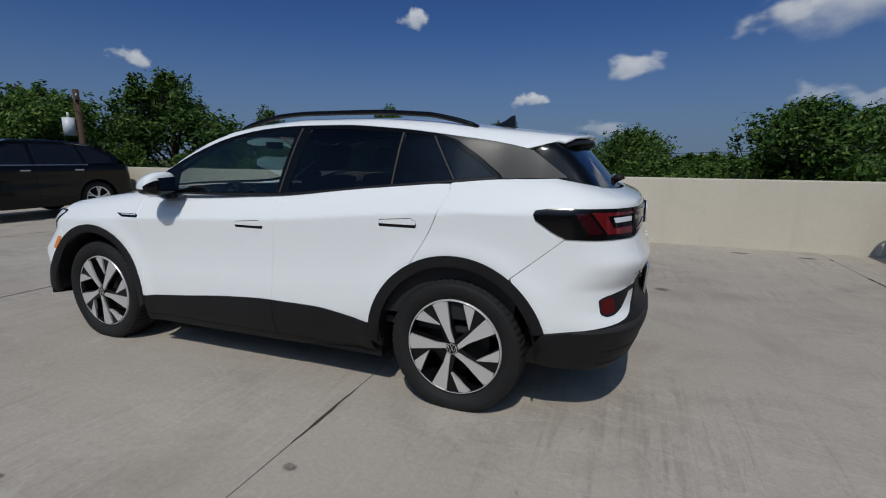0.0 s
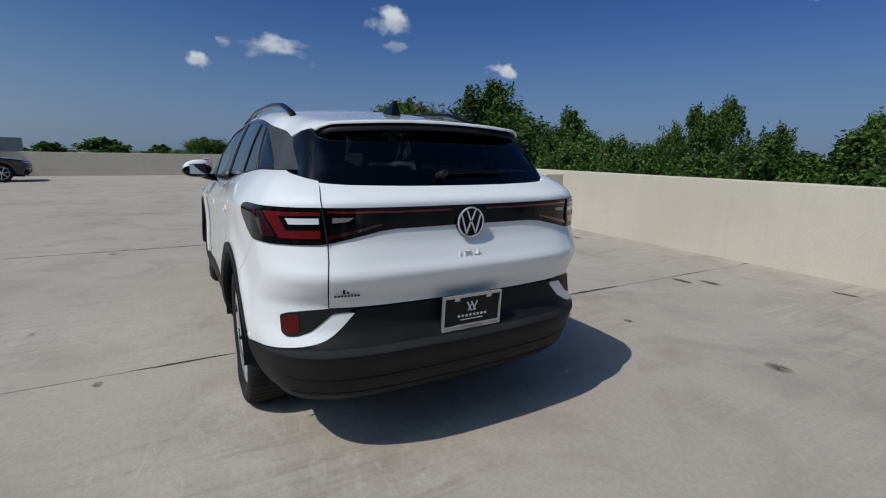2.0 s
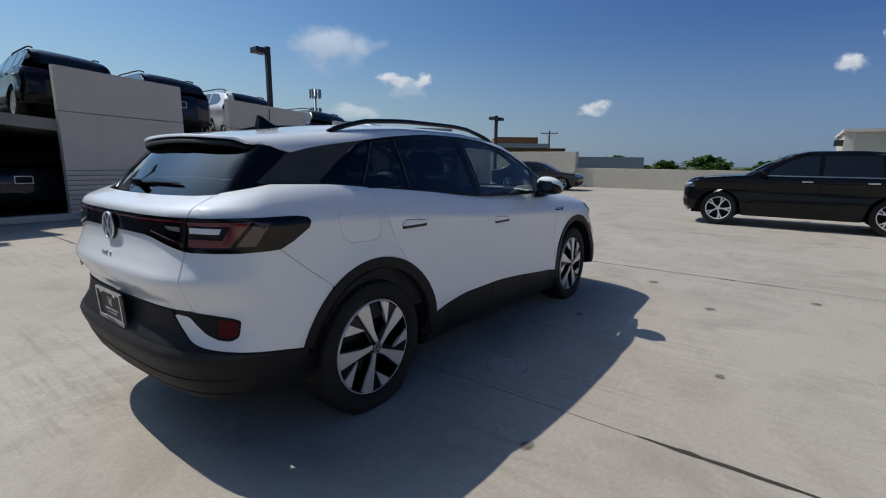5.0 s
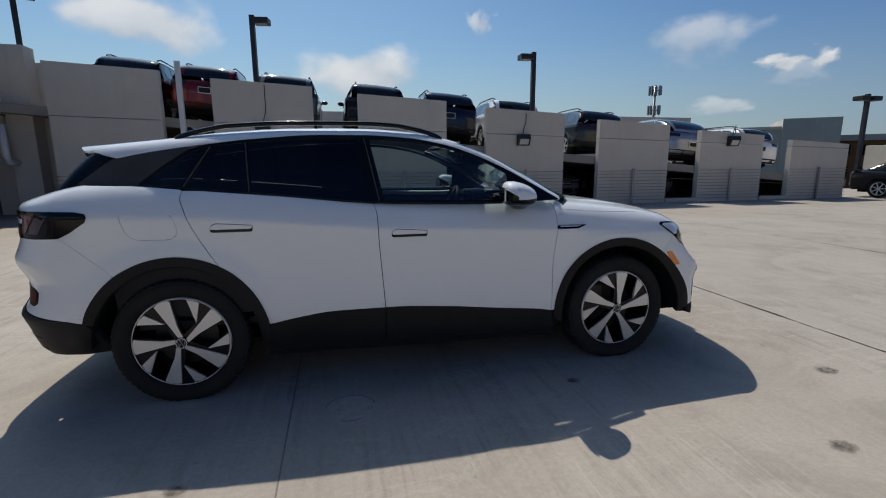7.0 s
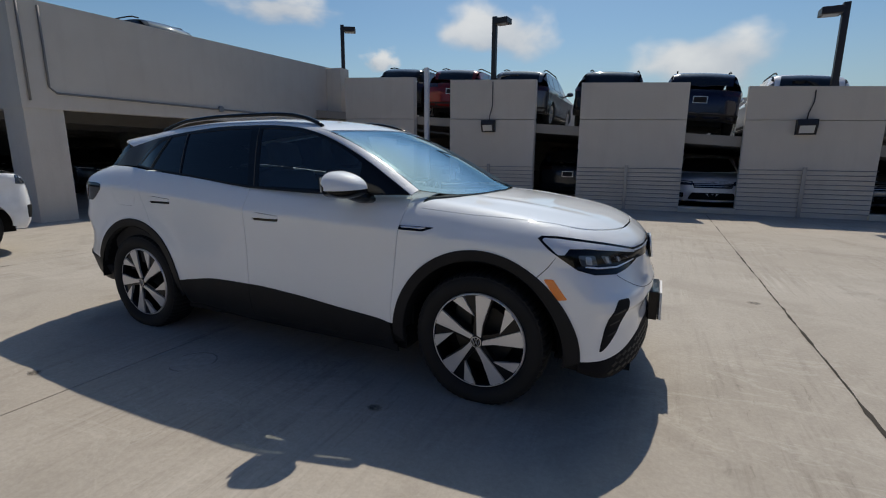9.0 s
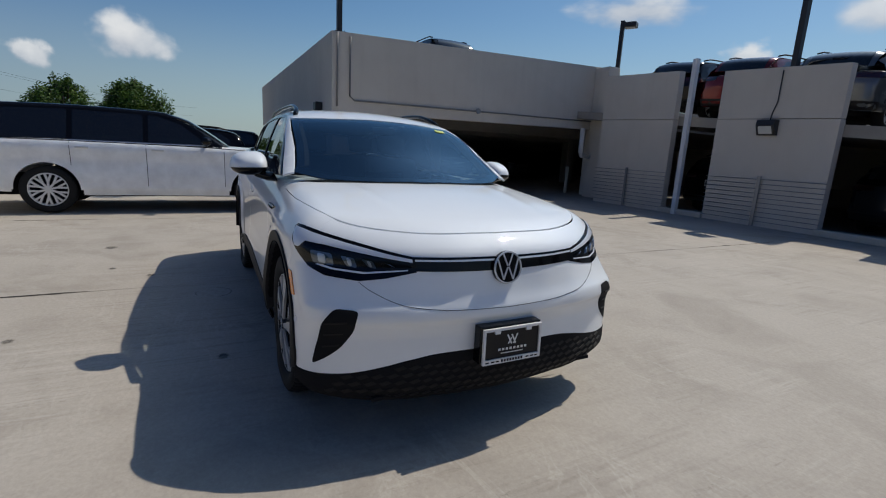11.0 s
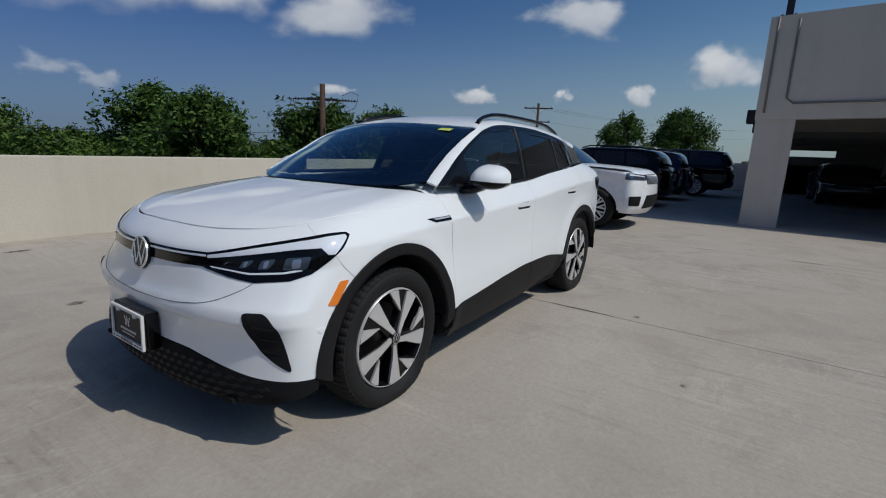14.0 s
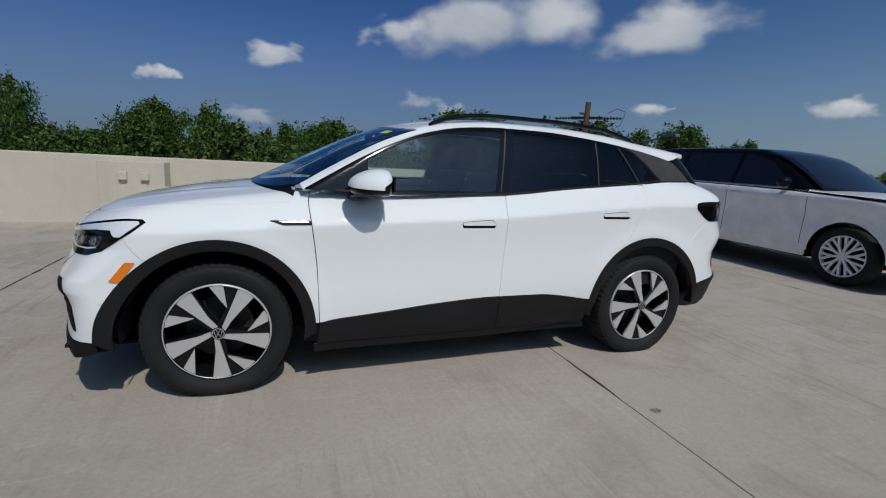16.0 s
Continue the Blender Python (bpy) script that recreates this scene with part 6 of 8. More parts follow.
bm_tube(bm, c, c + tilt @ Vector((0, 0.17, 0)), 0.02)
bm_tube(bm, c, c + tilt @ Vector((0, -0.17, 0)), 0.02)
bm_tube(bm, c + tilt @ Vector((0, 0, 0.03)), c - tilt @ Vector((0, 0, 0.2)), 0.06, 0.04)
bmesh.ops.recalc_face_normals(bm, faces=bm.faces)
part("steering_wheel", bm, M_DASH, car, smooth=True)
bm = bmesh.new()
bm_box(bm, (0.45, -0.09, 1.40), (0.475, 0.09, 1.455), 0.01)
part("inner_mirror", bm, M_DASH, car)
box_part("paper_sheet", (0.80, -0.50, 1.022), (0.98, -0.16, 1.026), M_PAPER, car, "white paper on the dashboard")
bm = bmesh.new()
bm_box(bm, (-1.75, -0.80, 0.42), (0.95, 0.80, 0.46))
bm_box(bm, (-2.05, -0.62, 0.46), (-1.20, 0.62, 0.95))
part("cabin_floor", bm, M_SEAT, car)
for side in (1, -1):
    panel("door_lining", M_DASH, car, "", skin(W, LF, [over(belt, 0.88, -1.7, -0.015) + [(-1.7, 0.5), (0.88, 0.5)]], 0.12, off=-0.05, thick=0, side=side))


# ---- other parked vehicles ----
M_RIM = mat("silver wheel paint", (0.72, 0.72, 0.72), 0.3, 0.2)


def wheel_meshes(r, spokes, forked):
    """Shared tyre, rim and spoke meshes for the other vehicles; the axle is local +y."""
    bm = bmesh.new()
    rim_r = r * 0.70
    prof = [(rim_r, -0.01), (rim_r * 1.1, 0.01), (r * 0.95, 0.005), (r, -0.03), (r, -0.17), (r * 0.94, -0.21), (rim_r, -0.2)]
    n = 40
    rings = [[bm.verts.new((q * math.cos(math.tau * i / n), y, q * math.sin(math.tau * i / n))) for q, y in prof] for i in range(n)]
    for i in range(n):
        for k in range(len(prof) - 1):
            bm.faces.new((rings[i][k], rings[i][k + 1], rings[(i + 1) % n][k + 1], rings[(i + 1) % n][k])).smooth = True
    bmesh.ops.recalc_face_normals(bm, faces=bm.faces)
    tyre = bpy.data.meshes.new("tyre")
    bm.to_mesh(tyre)
    bm.free()
    tyre.materials.append(M_TYRE)
    bm = bmesh.new()
    prof = [(rim_r * 1.01, -0.012), (rim_r, 0.004), (rim_r * 0.95, 0.0), (rim_r * 0.92, -0.05)]
    rings = [[bm.verts.new((q * math.cos(math.tau * i / n), y, q * math.sin(math.tau * i / n))) for q, y in prof] for i in range(n)]
    for i in range(n):
        for k in range(len(prof) - 1):
            bm.faces.new((rings[i][k], rings[i][k + 1], rings[(i + 1) % n][k + 1], rings[(i + 1) % n][k])).smooth = True
    w = 0.030 if forked else 0.030
    for k in range(spokes):
        a = math.tau * k / spokes
        for fork in ((-0.16, 0.16) if forked else (0.0,)):
            d, e = Vector((math.cos(a), 0, math.sin(a))), Vector((math.cos(a + fork), 0, math.sin(a + fork)))
            q = Vector((-d.z, 0, d.x)) * w * 0.5
            p0, p1, p2 = d * 0.02, d * rim_r * (0.45 if forked else 0.5), e * rim_r * 0.97
            for s0, s1 in (((p0, p1), (p1, p2)) if fork <= 0 else ((p1, p2),)):
                vs = [bm.verts.new(v + Vector((0, y, 0))) for y in (-0.03, 0.0 if fork <= 0 else -0.002) for v in (s0 + q, s0 - q, s1 - q, s1 + q)]
                for f in ((0, 1, 2, 3), (7, 6, 5, 4), (0, 4, 5, 1), (1, 5, 6, 2), (2, 6, 7, 3), (3, 7, 4, 0)):
                    bm.faces.new([vs[i] for i in f])
    bm_tube(bm, (0, -0.04, 0), (0, 0.006, 0), 0.045, 0.04, 16)
    bmesh.ops.recalc_face_normals(bm, faces=bm.faces)
    rim = bpy.data.meshes.new("rim")
    bm.to_mesh(rim)
    bm.free()
    rim.materials.append(M_RIM)
    bm = bmesh.new()
    bm_tube(bm, (0, -0.18, 0), (0, -0.09, 0), rim_r * 0.98, rim_r * 0.95, 28)
    hub = bpy.data.meshes.new("wheel_back")
    bm.to_mesh(hub)
    bm.free()
    hub.materials.append(M_UNDER)
    return tyre, rim, hub


M_DARKGLASS = mat("dark car glass", (0.008, 0.009, 0.010), 0.04, coat=0.5)


def flake(name, base, rough=0.25, metal=0.3):
    m = mat(name, base, rough, metal, coat=0.5, spec=0.35)
    n, l, b = nodes_of(m)
    v = coords(m)
    l.new(ramp_of(m, noise_of(m, v, 4, 5, 0.6), [(0.3, tuple(c * 0.9 for c in base)), (0.7, tuple(c * 1.1 for c in base))]), b.inputs["Base Color"])
    return m


def vehicle(name, label, at, paint, spec, group="", h=0.09, roof_paint=None, clad=None, front=True, rear=True):
    """A parked vehicle from a handful of curves. Local +x is its nose; origin on the ground between the axles."""
    v = thing(name, label, "car", group, at)
    L0, L1, w = spec["tail"], spec["nose"], spec["width"] / 2
    ax, r = spec["axles"], spec["wheel"]
    top, roof, belt_z = smooth_curve(*spec["top"]), smooth_curve(*spec["roof"]), spec["belt"]
    sec = smooth_curve((0.35, -0.16), (0.2, -0.07), (0.06, -0.008), (0, 0), (-0.2, -0.02), (-0.45, -0.005), (-0.6, -0.01), (-0.8, -0.08))
    nx = smooth_curve(*[(z, L1 + d) for z, d in spec["face"]])
    tx = smooth_curve(*[(z, L0 - d) for z, d in spec["back"]])
    tum = spec.get("tumble", 0.42)

    def low(p):
        x, y, z = p[:, 0], np.abs(p[:, 1]), p[:, 2]
        side = y - w - sec(z - (belt_z - 0.12)) + 0.05 * np.maximum(np.abs(x) - (L1 - 0.6), 0) ** 1.5
        nose = x - nx(z) + 0.22 * (y / w) ** 3
        tail = tx(z) + 0.16 * (y / w) ** 3 - x
        return smax(smax(smax(side, z - top(x) + 0.03 * (y / w) ** 2, 0.06), nose, 0.10), tail, 0.10)

    def cab(p):
        x, y, z = p[:, 0], np.abs(p[:, 1]), p[:, 2]
        side = (y - (w - 0.055 - tum * (z - belt_z))) * 0.92
        return smax(side, (z - roof(x + 0.07 * (y / w) ** 2 * np.sign(x)) + 0.04 * (y / w) ** 2) * 0.85, 0.06)

    iy, jf, jr = w * 0.45, L1 - 0.62, L0 + 0.55
    sn, stl = jf + 0.45 * math.pi / 2 + iy, jr - 0.45 * math.pi / 2 - iy

    def ws(x, y):
        if jr <= x <= jf:
            return x
        if x > jf:
            return sn - y if y < iy else jf + 0.45 * math.atan2(x - jf, y - iy)
        return stl + y if y < iy else jr - 0.45 * math.atan2(jr - x, y - iy)

    def rays(uv):
        s, z = uv[:, 0].copy(), uv[:, 1]
        fl = np.ones(len(s))
        o_ = s > sn
        s[o_], fl[o_] = 2 * sn - s[o_], -1
        u_ = s < stl
        s[u_], fl[u_] = 2 * stl - s[u_], -1
        ang = (np.clip(s - jf, 0, 0.45 * math.pi / 2) - np.clip(jr - s, 0, 0.45 * math.pi / 2)) / 0.45
        ex = np.maximum(s - jf - 0.45 * math.pi / 2, 0) + np.maximum(jr - 0.45 * math.pi / 2 - s, 0)
        return np.stack([np.clip(s, jr, jf), (iy - ex) * fl, z], 1), np.stack([np.sin(ang), np.cos(ang) * fl, np.zeros(len(s))], 1)

    arch, hz = r + 0.075, r
    zlo = spec.get("floor", 0.24)
    tops = [(s, float(top(min(max(x, L0 + 0.2), L1 - 0.12))) - 0.06) for s, x in
            [(sn, L1 - 0.12), (ws(L1 - 0.2, w * 0.6), L1 - 0.2), (jf, jf)] + [(q, q) for q in np.linspace(jf, jr, 9)[1:-1]] + [(jr, jr), (ws(L0 + 0.15, w * 0.6), L0 + 0.2), (stl, L0 + 0.2)]]
    loop = tops + [(stl, zlo + 0.08)] + [(ws(L0 + 0.2, w * 0.8), zlo + 0.06)]
    loop += arc(ax[1], hz, arch, 185, -8, 16) + [(ax[1] + arch + 0.05, zlo)] + [(ax[0] - arch - 0.05, zlo)] + arc(ax[0], hz, arch, 188, -5, 16) + [(ws(L1 - 0.15, w * 0.8), zlo + 0.02), (sn, zlo)]
    tl = [(L1 - 0.06, 0.0), (L1 - 0.10, w * 0.5), (L1 - 0.22, w * 0.80), (jf - 0.1, w * 0.93)] + [(q, w * 0.95) for q in np.linspace(jf - 0.4, jr, 6)] + [(L0 + 0.25, w * 0.75), (L0 + 0.1, w * 0.4), (L0 + 0.08, 0)]
    bd = [skin(rays, low, [loop], h, side=s, thick=0.02) for s in (1, -1)]
    hood = [p for p in tl]
    bd.append(skin(T, low, [hood + [(x, -y) for x, y in hood[::-1][1:-1]]], h * 1.2, thick=0))
    panel("body", paint, v, "", *bd)
    # underside and wheel wells
    bm = bmesh.new()
    bm_box(bm, (L0 + 0.3, -w * 0.62, zlo - 0.03), (L1 - 0.25, w * 0.62, 0.55))
    bm_box(bm, (ax[1] + arch, -w * 0.9, zlo - 0.02), (ax[0] - arch, w * 0.9, 0.42))
    part("underbody", bm, M_UNDER, v)
    for s in (1, -1):
        for a in ax:
            panel("arch_trim", clad or paint, v, "", skin(rays, low, [arc(a, hz, arch + 0.055, 0, 180, 18) + arc(a, hz, arch - 0.03, 180, 0, 18)], h, off=0.006, thick=0.03, side=s))
        panel("sill", clad or M_CLAD, v, "", skin(rays, low, [[(ax[0] - arch, zlo + 0.14), (ax[1] + arch, zlo + 0.14), (ax[1] + arch, zlo), (ax[0] - arch, zlo)]], h, off=0.006, side=s))
    # cabin: roof skin, then glass as separate panes
    rx = sorted(q[0] for q in spec["roof"])
    x0, x1 = rx[0], rx[-1]
    sx0, sx1 = spec["cabin"]
    sides = []
    up = [(x, float(roof(x)) - 0.075) for x in np.linspace(sx1, sx0, 18)]
    for s in (1, -1):
        sides.append(skin(S, cab, [up + [(sx0, belt_z - 0.04), (sx1, belt_z - 0.04)]], h, side=s, thick=0))
    ry = w * 0.74
    sides.append(skin(T, cab, [[(x1 - 0.02, 0)] + [(x1 - 0.10, w * 0.55), (x1 - 0.16, w * 0.80)] + [(x, ry) for x in np.linspace(sx1 - 0.25, sx0 + 0.15, 8)] + [(x0 + 0.1, w * 0.72), (x0 + 0.03, 0)]
                               + [(x0 + 0.1, -w * 0.72)] + [(x, -ry) for x in np.linspace(sx0 + 0.15, sx1 - 0.25, 8)] + [(x1 - 0.16, -w * 0.80), (x1 - 0.10, -w * 0.55)]], h * 1.3, thick=0))
    if roof_paint:
        panel("cabin", roof_paint, v, "black pillars", *sides[:2])
        panel("roof", roof_paint, v, "black painted roof", *sides[2:])
        q = spec["panes"]
        rim = [(q[0][0][0] + 0.10, belt_z - 0.005)] + [(x + 0.03, z + 0.035) for x, z in q[0][1:-1]] + [(x, z + 0.035) for x, z in q[1][:2]] + [(x - 0.03, z + 0.03) for x, z in q[2][1:4]] + [(q[2][4][0] - 0.03, belt_z - 0.005)]
        for s in (1, -1):
            panel("window_surround", M_GLOSSBLACK, v, "", skin(S, cab, [rim], h, off=0.002, thick=0.004, side=s))
    else:
        panel("cabin", paint, v, "", *sides)
    for s in (1, -1):
        for pane in spec["panes"]:
            panel("pane", M_DARKGLASS, v, "", skin(S, cab, [rounded(pane, 0.03)], h, off=0.006, thick=0.012, side=s))
        panel("belt_trim", M_SILVER if spec.get("bright") else M_CLAD, v, "", skin(S, cab, [[(spec["panes"][0][0][0], belt_z + 0.018), (spec["panes"][-1][-1][0], belt_z + 0.018), (spec["panes"][-1][-1][0], belt_z), (spec["panes"][0][0][0], belt_z)]], h, off=0.008, thick=0.01, side=s))
    g0, g1 = spec["screen"]
    panel("windscreen", M_DARKGLASS, v, "", skin(T, cab, [[(g0, 0), (g0 - 0.06, w * 0.5), (g0 - 0.14, w * 0.74), (g1, w * 0.60), (g1 + 0.03, 0), (g1, -w * 0.60), (g0 - 0.14, -w * 0.74), (g0 - 0.06, -w * 0.5)]], h, off=0.005, thick=0.01))
    g0, g1 = spec["backlight"]
    panel("rear_glass", M_DARKGLASS, v, "", skin(T, cab, [[(g0, 0), (g0 + 0.05, w * 0.62), (g1, w * 0.58), (g1, 0), (g1, -w * 0.58), (g0 + 0.05, -w * 0.62)]], h * 0.6, off=0.006, thick=0.01))
    # lamps, grille, plates, mirrors, handles
    for s in (1, -1):
        if front:
            panel("headlamp", M_LAMPLENS, v, "", skin(rays, low, [rounded([(ws(L1 - 0.10, w * 0.50), spec["lamp"]), (ws(L1 - 0.34, w * 0.93), spec["lamp"] + 0.04), (ws(L1 - 0.36, w * 0.93), spec["lamp"] - 0.08), (ws(L1 - 0.10, w * 0.50), spec["lamp"] - 0.09)], 0.02)], h * 0.6, off=0.007, side=s))
            panel("light_blade", M_LAMPWHITE, v, "", skin(rays, low, [[(ws(L1 - 0.11, w * 0.54), spec["lamp"] - 0.02), (ws(L1 - 0.30, w * 0.90), spec["lamp"] + 0.015), (ws(L1 - 0.30, w * 0.90), spec["lamp"] - 0.005), (ws(L1 - 0.11, w * 0.54), spec["lamp"] - 0.035)]], h * 0.6, off=0.011, thick=0.005, side=s))
        if rear:
            zt = spec["tail_lamp"]
            panel("tail_lamp", M_DARKRED, v, "", skin(rays, low, [rounded([(ws(L0 + 0.08, w * 0.52), zt + 0.05), (ws(L0 + 0.30, w * 0.93), zt + 0.06), (ws(L0 + 0.28, w * 0.93), zt - 0.06), (ws(L0 + 0.08, w * 0.52), zt - 0.05)], 0.02)], h * 0.6, off=0.007, side=s))
        bm = bmesh.new()
        bmesh.ops.create_uvsphere(bm, u_segments=14, v_segments=8, radius=1)
        mx = spec["panes"][0][0][0] - 0.02
        for q in bm.verts:
            q.co = Vector((mx + q.co.x * 0.09, s * (w + 0.09 + q.co.y * 0.11), belt_z + 0.09 + q.co.z * 0.075))
        bm_tube(bm, (mx, s * (w - 0.08), belt_z + 0.02), (mx, s * (w + 0.03), belt_z + 0.06), 0.03)
        part("mirror", bm, roof_paint or paint, v, smooth=True)
        for hx in spec["handles"]:
            bm = bmesh.new()
            yy = float(solve(low, *S(np.array([(hx, belt_z - 0.10)])))[0][1])
            bm_box(bm, (hx - 0.09, s * yy - 0.012, belt_z - 0.115), (hx + 0.09, s * yy + 0.022 * s if s > 0 else s * yy + 0.012, belt_z - 0.085), 0.008) if s > 0 else bm_box(bm, (hx - 0.09, -yy - 0.022, belt_z - 0.115), (hx + 0.09, -yy + 0.012, belt_z - 0.085), 0.008)
            part("door_handle", bm, M_SILVER if spec.get("bright") else paint, v)
        for dx in spec["doors"]:
            panel("door_gap", M_UNDER, v, "", skin(rays, low, [[(dx - 0.004, belt_z - 0.02), (dx + 0.004, belt_z - 0.02), (dx + 0.004, zlo + 0.16), (dx - 0.004, zlo + 0.16)]], 0.1, off=0.0015, thick=0.001, side=s))
    if front:
        gz0, gz1 = spec["grille"]
        gr = panel("grille", M_UNDER, v, "black radiator grille", skin(rays, low, [[(sn - w * 0.50, gz1), (sn + w * 0.50, gz1), (sn + w * 0.46, gz0), (sn - w * 0.46, gz0)]], h, off=0.006))
        nbar = spec.get("bars", 0)
        for k in range(nbar):
            c = sn + w * (-0.46 + 0.92 * (k + 0.5) / nbar)
            panel("grille_bar", M_SILVER, gr, "", skin(rays, low, [rounded([(c - 0.042, gz1 - 0.012), (c + 0.042, gz1 - 0.012), (c + 0.042, gz0 + 0.012), (c - 0.042, gz0 + 0.012)], 0.015), rounded([(c - 0.030, gz1 - 0.022), (c + 0.030, gz1 - 0.022), (c + 0.030, gz0 + 0.022), (c - 0.030, gz0 + 0.022)], 0.012)], 0.1, off=0.012, thick=0.012))
        if not nbar:
            for k in range(2):
                z = gz0 + (gz1 - gz0) * (k + 0.7) / 2.4
                panel("grille_bar", M_SILVER, gr, "", skin(rays, low, [[(sn - w * 0.46, z), (sn + w * 0.46, z), (sn + w * 0.46, z + 0.015), (sn - w * 0.46, z + 0.015)]], 0.1, off=0.012, thick=0.01))
        lo = spec["intake"]
        panel("intake", M_UNDER, v, "", skin(rays, low, [rounded([(sn - w * 0.50, lo[1]), (sn + w * 0.50, lo[1]), (sn + w * 0.58, lo[0]), (sn - w * 0.58, lo[0])], 0.03)], h, off=0.006))
        for s in (1, -1):
            panel("fog_recess", M_UNDER, v, "", skin(rays, low, [rounded([(ws(L1 - 0.15, w * 0.68), lo[1] - 0.01), (ws(L1 - 0.28, w * 0.90), lo[1] - 0.01), (ws(L1 - 0.27, w * 0.90), lo[0] + 0.06), (ws(L1 - 0.15, w * 0.70), lo[0] + 0.05)], 0.02)], h * 0.6, off=0.006, side=s))
    if rear:
        bm = bmesh.new()
        zc = spec.get("plate", 0.85)
        xp = float(tx(zc))
        bm_box(bm, (xp - 0.02, -0.16, zc - 0.08), (xp + 0.04, 0.16, zc + 0.08))
        part("rear_plate", bm, M_PLATE, v, "dark dealer plate")
        bm = bmesh.new()
        for lo_, hi_ in (((-0.165, -0.085), (0.165, -0.07)), ((-0.165, 0.07), (0.165, 0.085)), ((-0.165, -0.07), (-0.15, 0.07)), ((0.15, -0.07), (0.165, 0.07))):
            bm_box(bm, (xp - 0.028, lo_[0], zc + lo_[1]), (xp - 0.018, hi_[0], zc + hi_[1]))
        part("plate_frame", bm, M_SILVER, v)
        panel("rear_bumper", M_CLAD, v, "", skin(rays, low, [[(stl - w * 1.0, zlo + 0.25), (stl + w * 1.0, zlo + 0.25), (stl + w * 1.0, zlo + 0.08), (stl - w * 1.0, zlo + 0.08)]], h, off=0.008))
    if spec.get("rails"):
        for s in (1, -1):
            bm = bmesh.new()
            pts = [(x, s * w * 0.66, float(roof(x)) + (0.0 if k in (0, 8) else 0.035)) for k, x in enumerate(np.linspace(spec["rails"][1], spec["rails"][0], 9))]
            bm_path_tube(bm, pts, 0.018)
            part("roof_rail", bm, M_CLAD, v)
    meshes = spec["wheels"]
    for a in ax:
        for s in (1, -1):
            wh = new("wheel")
            wh.parent = v
            wh.matrix_basis = pose(a, s * (w - 0.045), r, 0, random.uniform(0, 60), 0 if s > 0 else 180)
            for me in meshes:
                ob = new(me.name.split(".")[0], me)
                ob.parent = wh
    return v


WH_BIG = wheel_meshes(0.375, 10, True)
WH_MID = wheel_meshes(0.37, 5, True)
WH_SMALL = wheel_meshes(0.335, 7, False)

SUV_LARGE = dict(nose=2.28, tail=-2.92, width=1.97, axles=(1.40, -1.69), wheel=0.385, belt=1.17, floor=0.30, wheels=WH_BIG,
                 top=((2.35, 0.98), (2.1, 1.10), (1.6, 1.16), (1.0, 1.19), (0.5, 1.21), (-1.5, 1.22), (-2.6, 1.20), (-2.95, 1.12)),
                 roof=((1.10, 1.13), (0.55, 1.50), (0.25, 1.66), (-0.2, 1.745), (-1.2, 1.76), (-2.2, 1.73), (-2.55, 1.69), (-2.75, 1.45), (-2.90, 1.15)),
                 face=((0.25, -0.14), (0.45, -0.02), (0.6, 0.0), (0.85, -0.02), (1.0, -0.06), (1.15, -0.16)), back=((0.25, -0.14), (0.5, 0.0), (0.75, 0.0), (1.0, -0.05), (1.2, -0.10)),
                 cabin=(-2.70, 0.85), panes=([(0.62, 1.19), (0.52, 1.28), (0.20, 1.53), (-0.10, 1.63), (-0.28, 1.65), (-0.28, 1.19)], [(-0.36, 1.65), (-1.32, 1.66), (-1.32, 1.19), (-0.36, 1.19)], [(-1.40, 1.66), (-2.15, 1.63), (-2.42, 1.55), (-2.50, 1.25), (-2.40, 1.19), (-1.40, 1.19)]),
                 screen=(1.03, 0.30), backlight=(-2.82, -2.62), lamp=1.02, tail_lamp=1.10, grille=(0.86, 1.03), bars=7, intake=(0.42, 0.66), handles=(-0.15, -1.2), doors=(0.88, -0.32, -1.36), bright=True, plate=0.80)
SUV_COUPE = dict(nose=2.30, tail=-2.48, width=1.98, axles=(1.45, -1.52), wheel=0.385, belt=1.13, floor=0.27, wheels=WH_MID,
                 top=((2.35, 0.95), (2.1, 1.06), (1.6, 1.13), (1.0, 1.16), (0.5, 1.18), (-1.5, 1.19), (-2.3, 1.17), (-2.7, 1.10)),
                 roof=((1.15, 1.10), (0.6, 1.44), (0.25, 1.60), (-0.2, 1.68), (-0.9, 1.685), (-1.6, 1.61), (-2.0, 1.47), (-2.34, 1.20), (-2.45, 1.08)),
                 face=((0.25, -0.14), (0.45, -0.02), (0.6, 0.0), (0.85, -0.02), (1.0, -0.08), (1.12, -0.2)), back=((0.25, -0.16), (0.5, 0.0), (0.75, 0.0), (1.0, -0.04), (1.15, -0.08)),
                 cabin=(-2.1, 0.9), panes=([(0.66, 1.15), (0.22, 1.46), (-0.05, 1.55), (-0.28, 1.57), (-0.28, 1.15)], [(-0.36, 1.57), (-1.22, 1.565), (-1.30, 1.15), (-0.36, 1.15)], [(-1.29, 1.56), (-1.6, 1.50), (-1.95, 1.30), (-1.9, 1.19), (-1.37, 1.16)]),
                 screen=(1.08, 0.32), backlight=(-2.30, -1.76), lamp=0.93, tail_lamp=1.02, grille=(0.74, 0.92), intake=(0.36, 0.58), handles=(-0.12, -1.15), doors=(0.92, -0.32, -1.34), bright=True, plate=0.72)
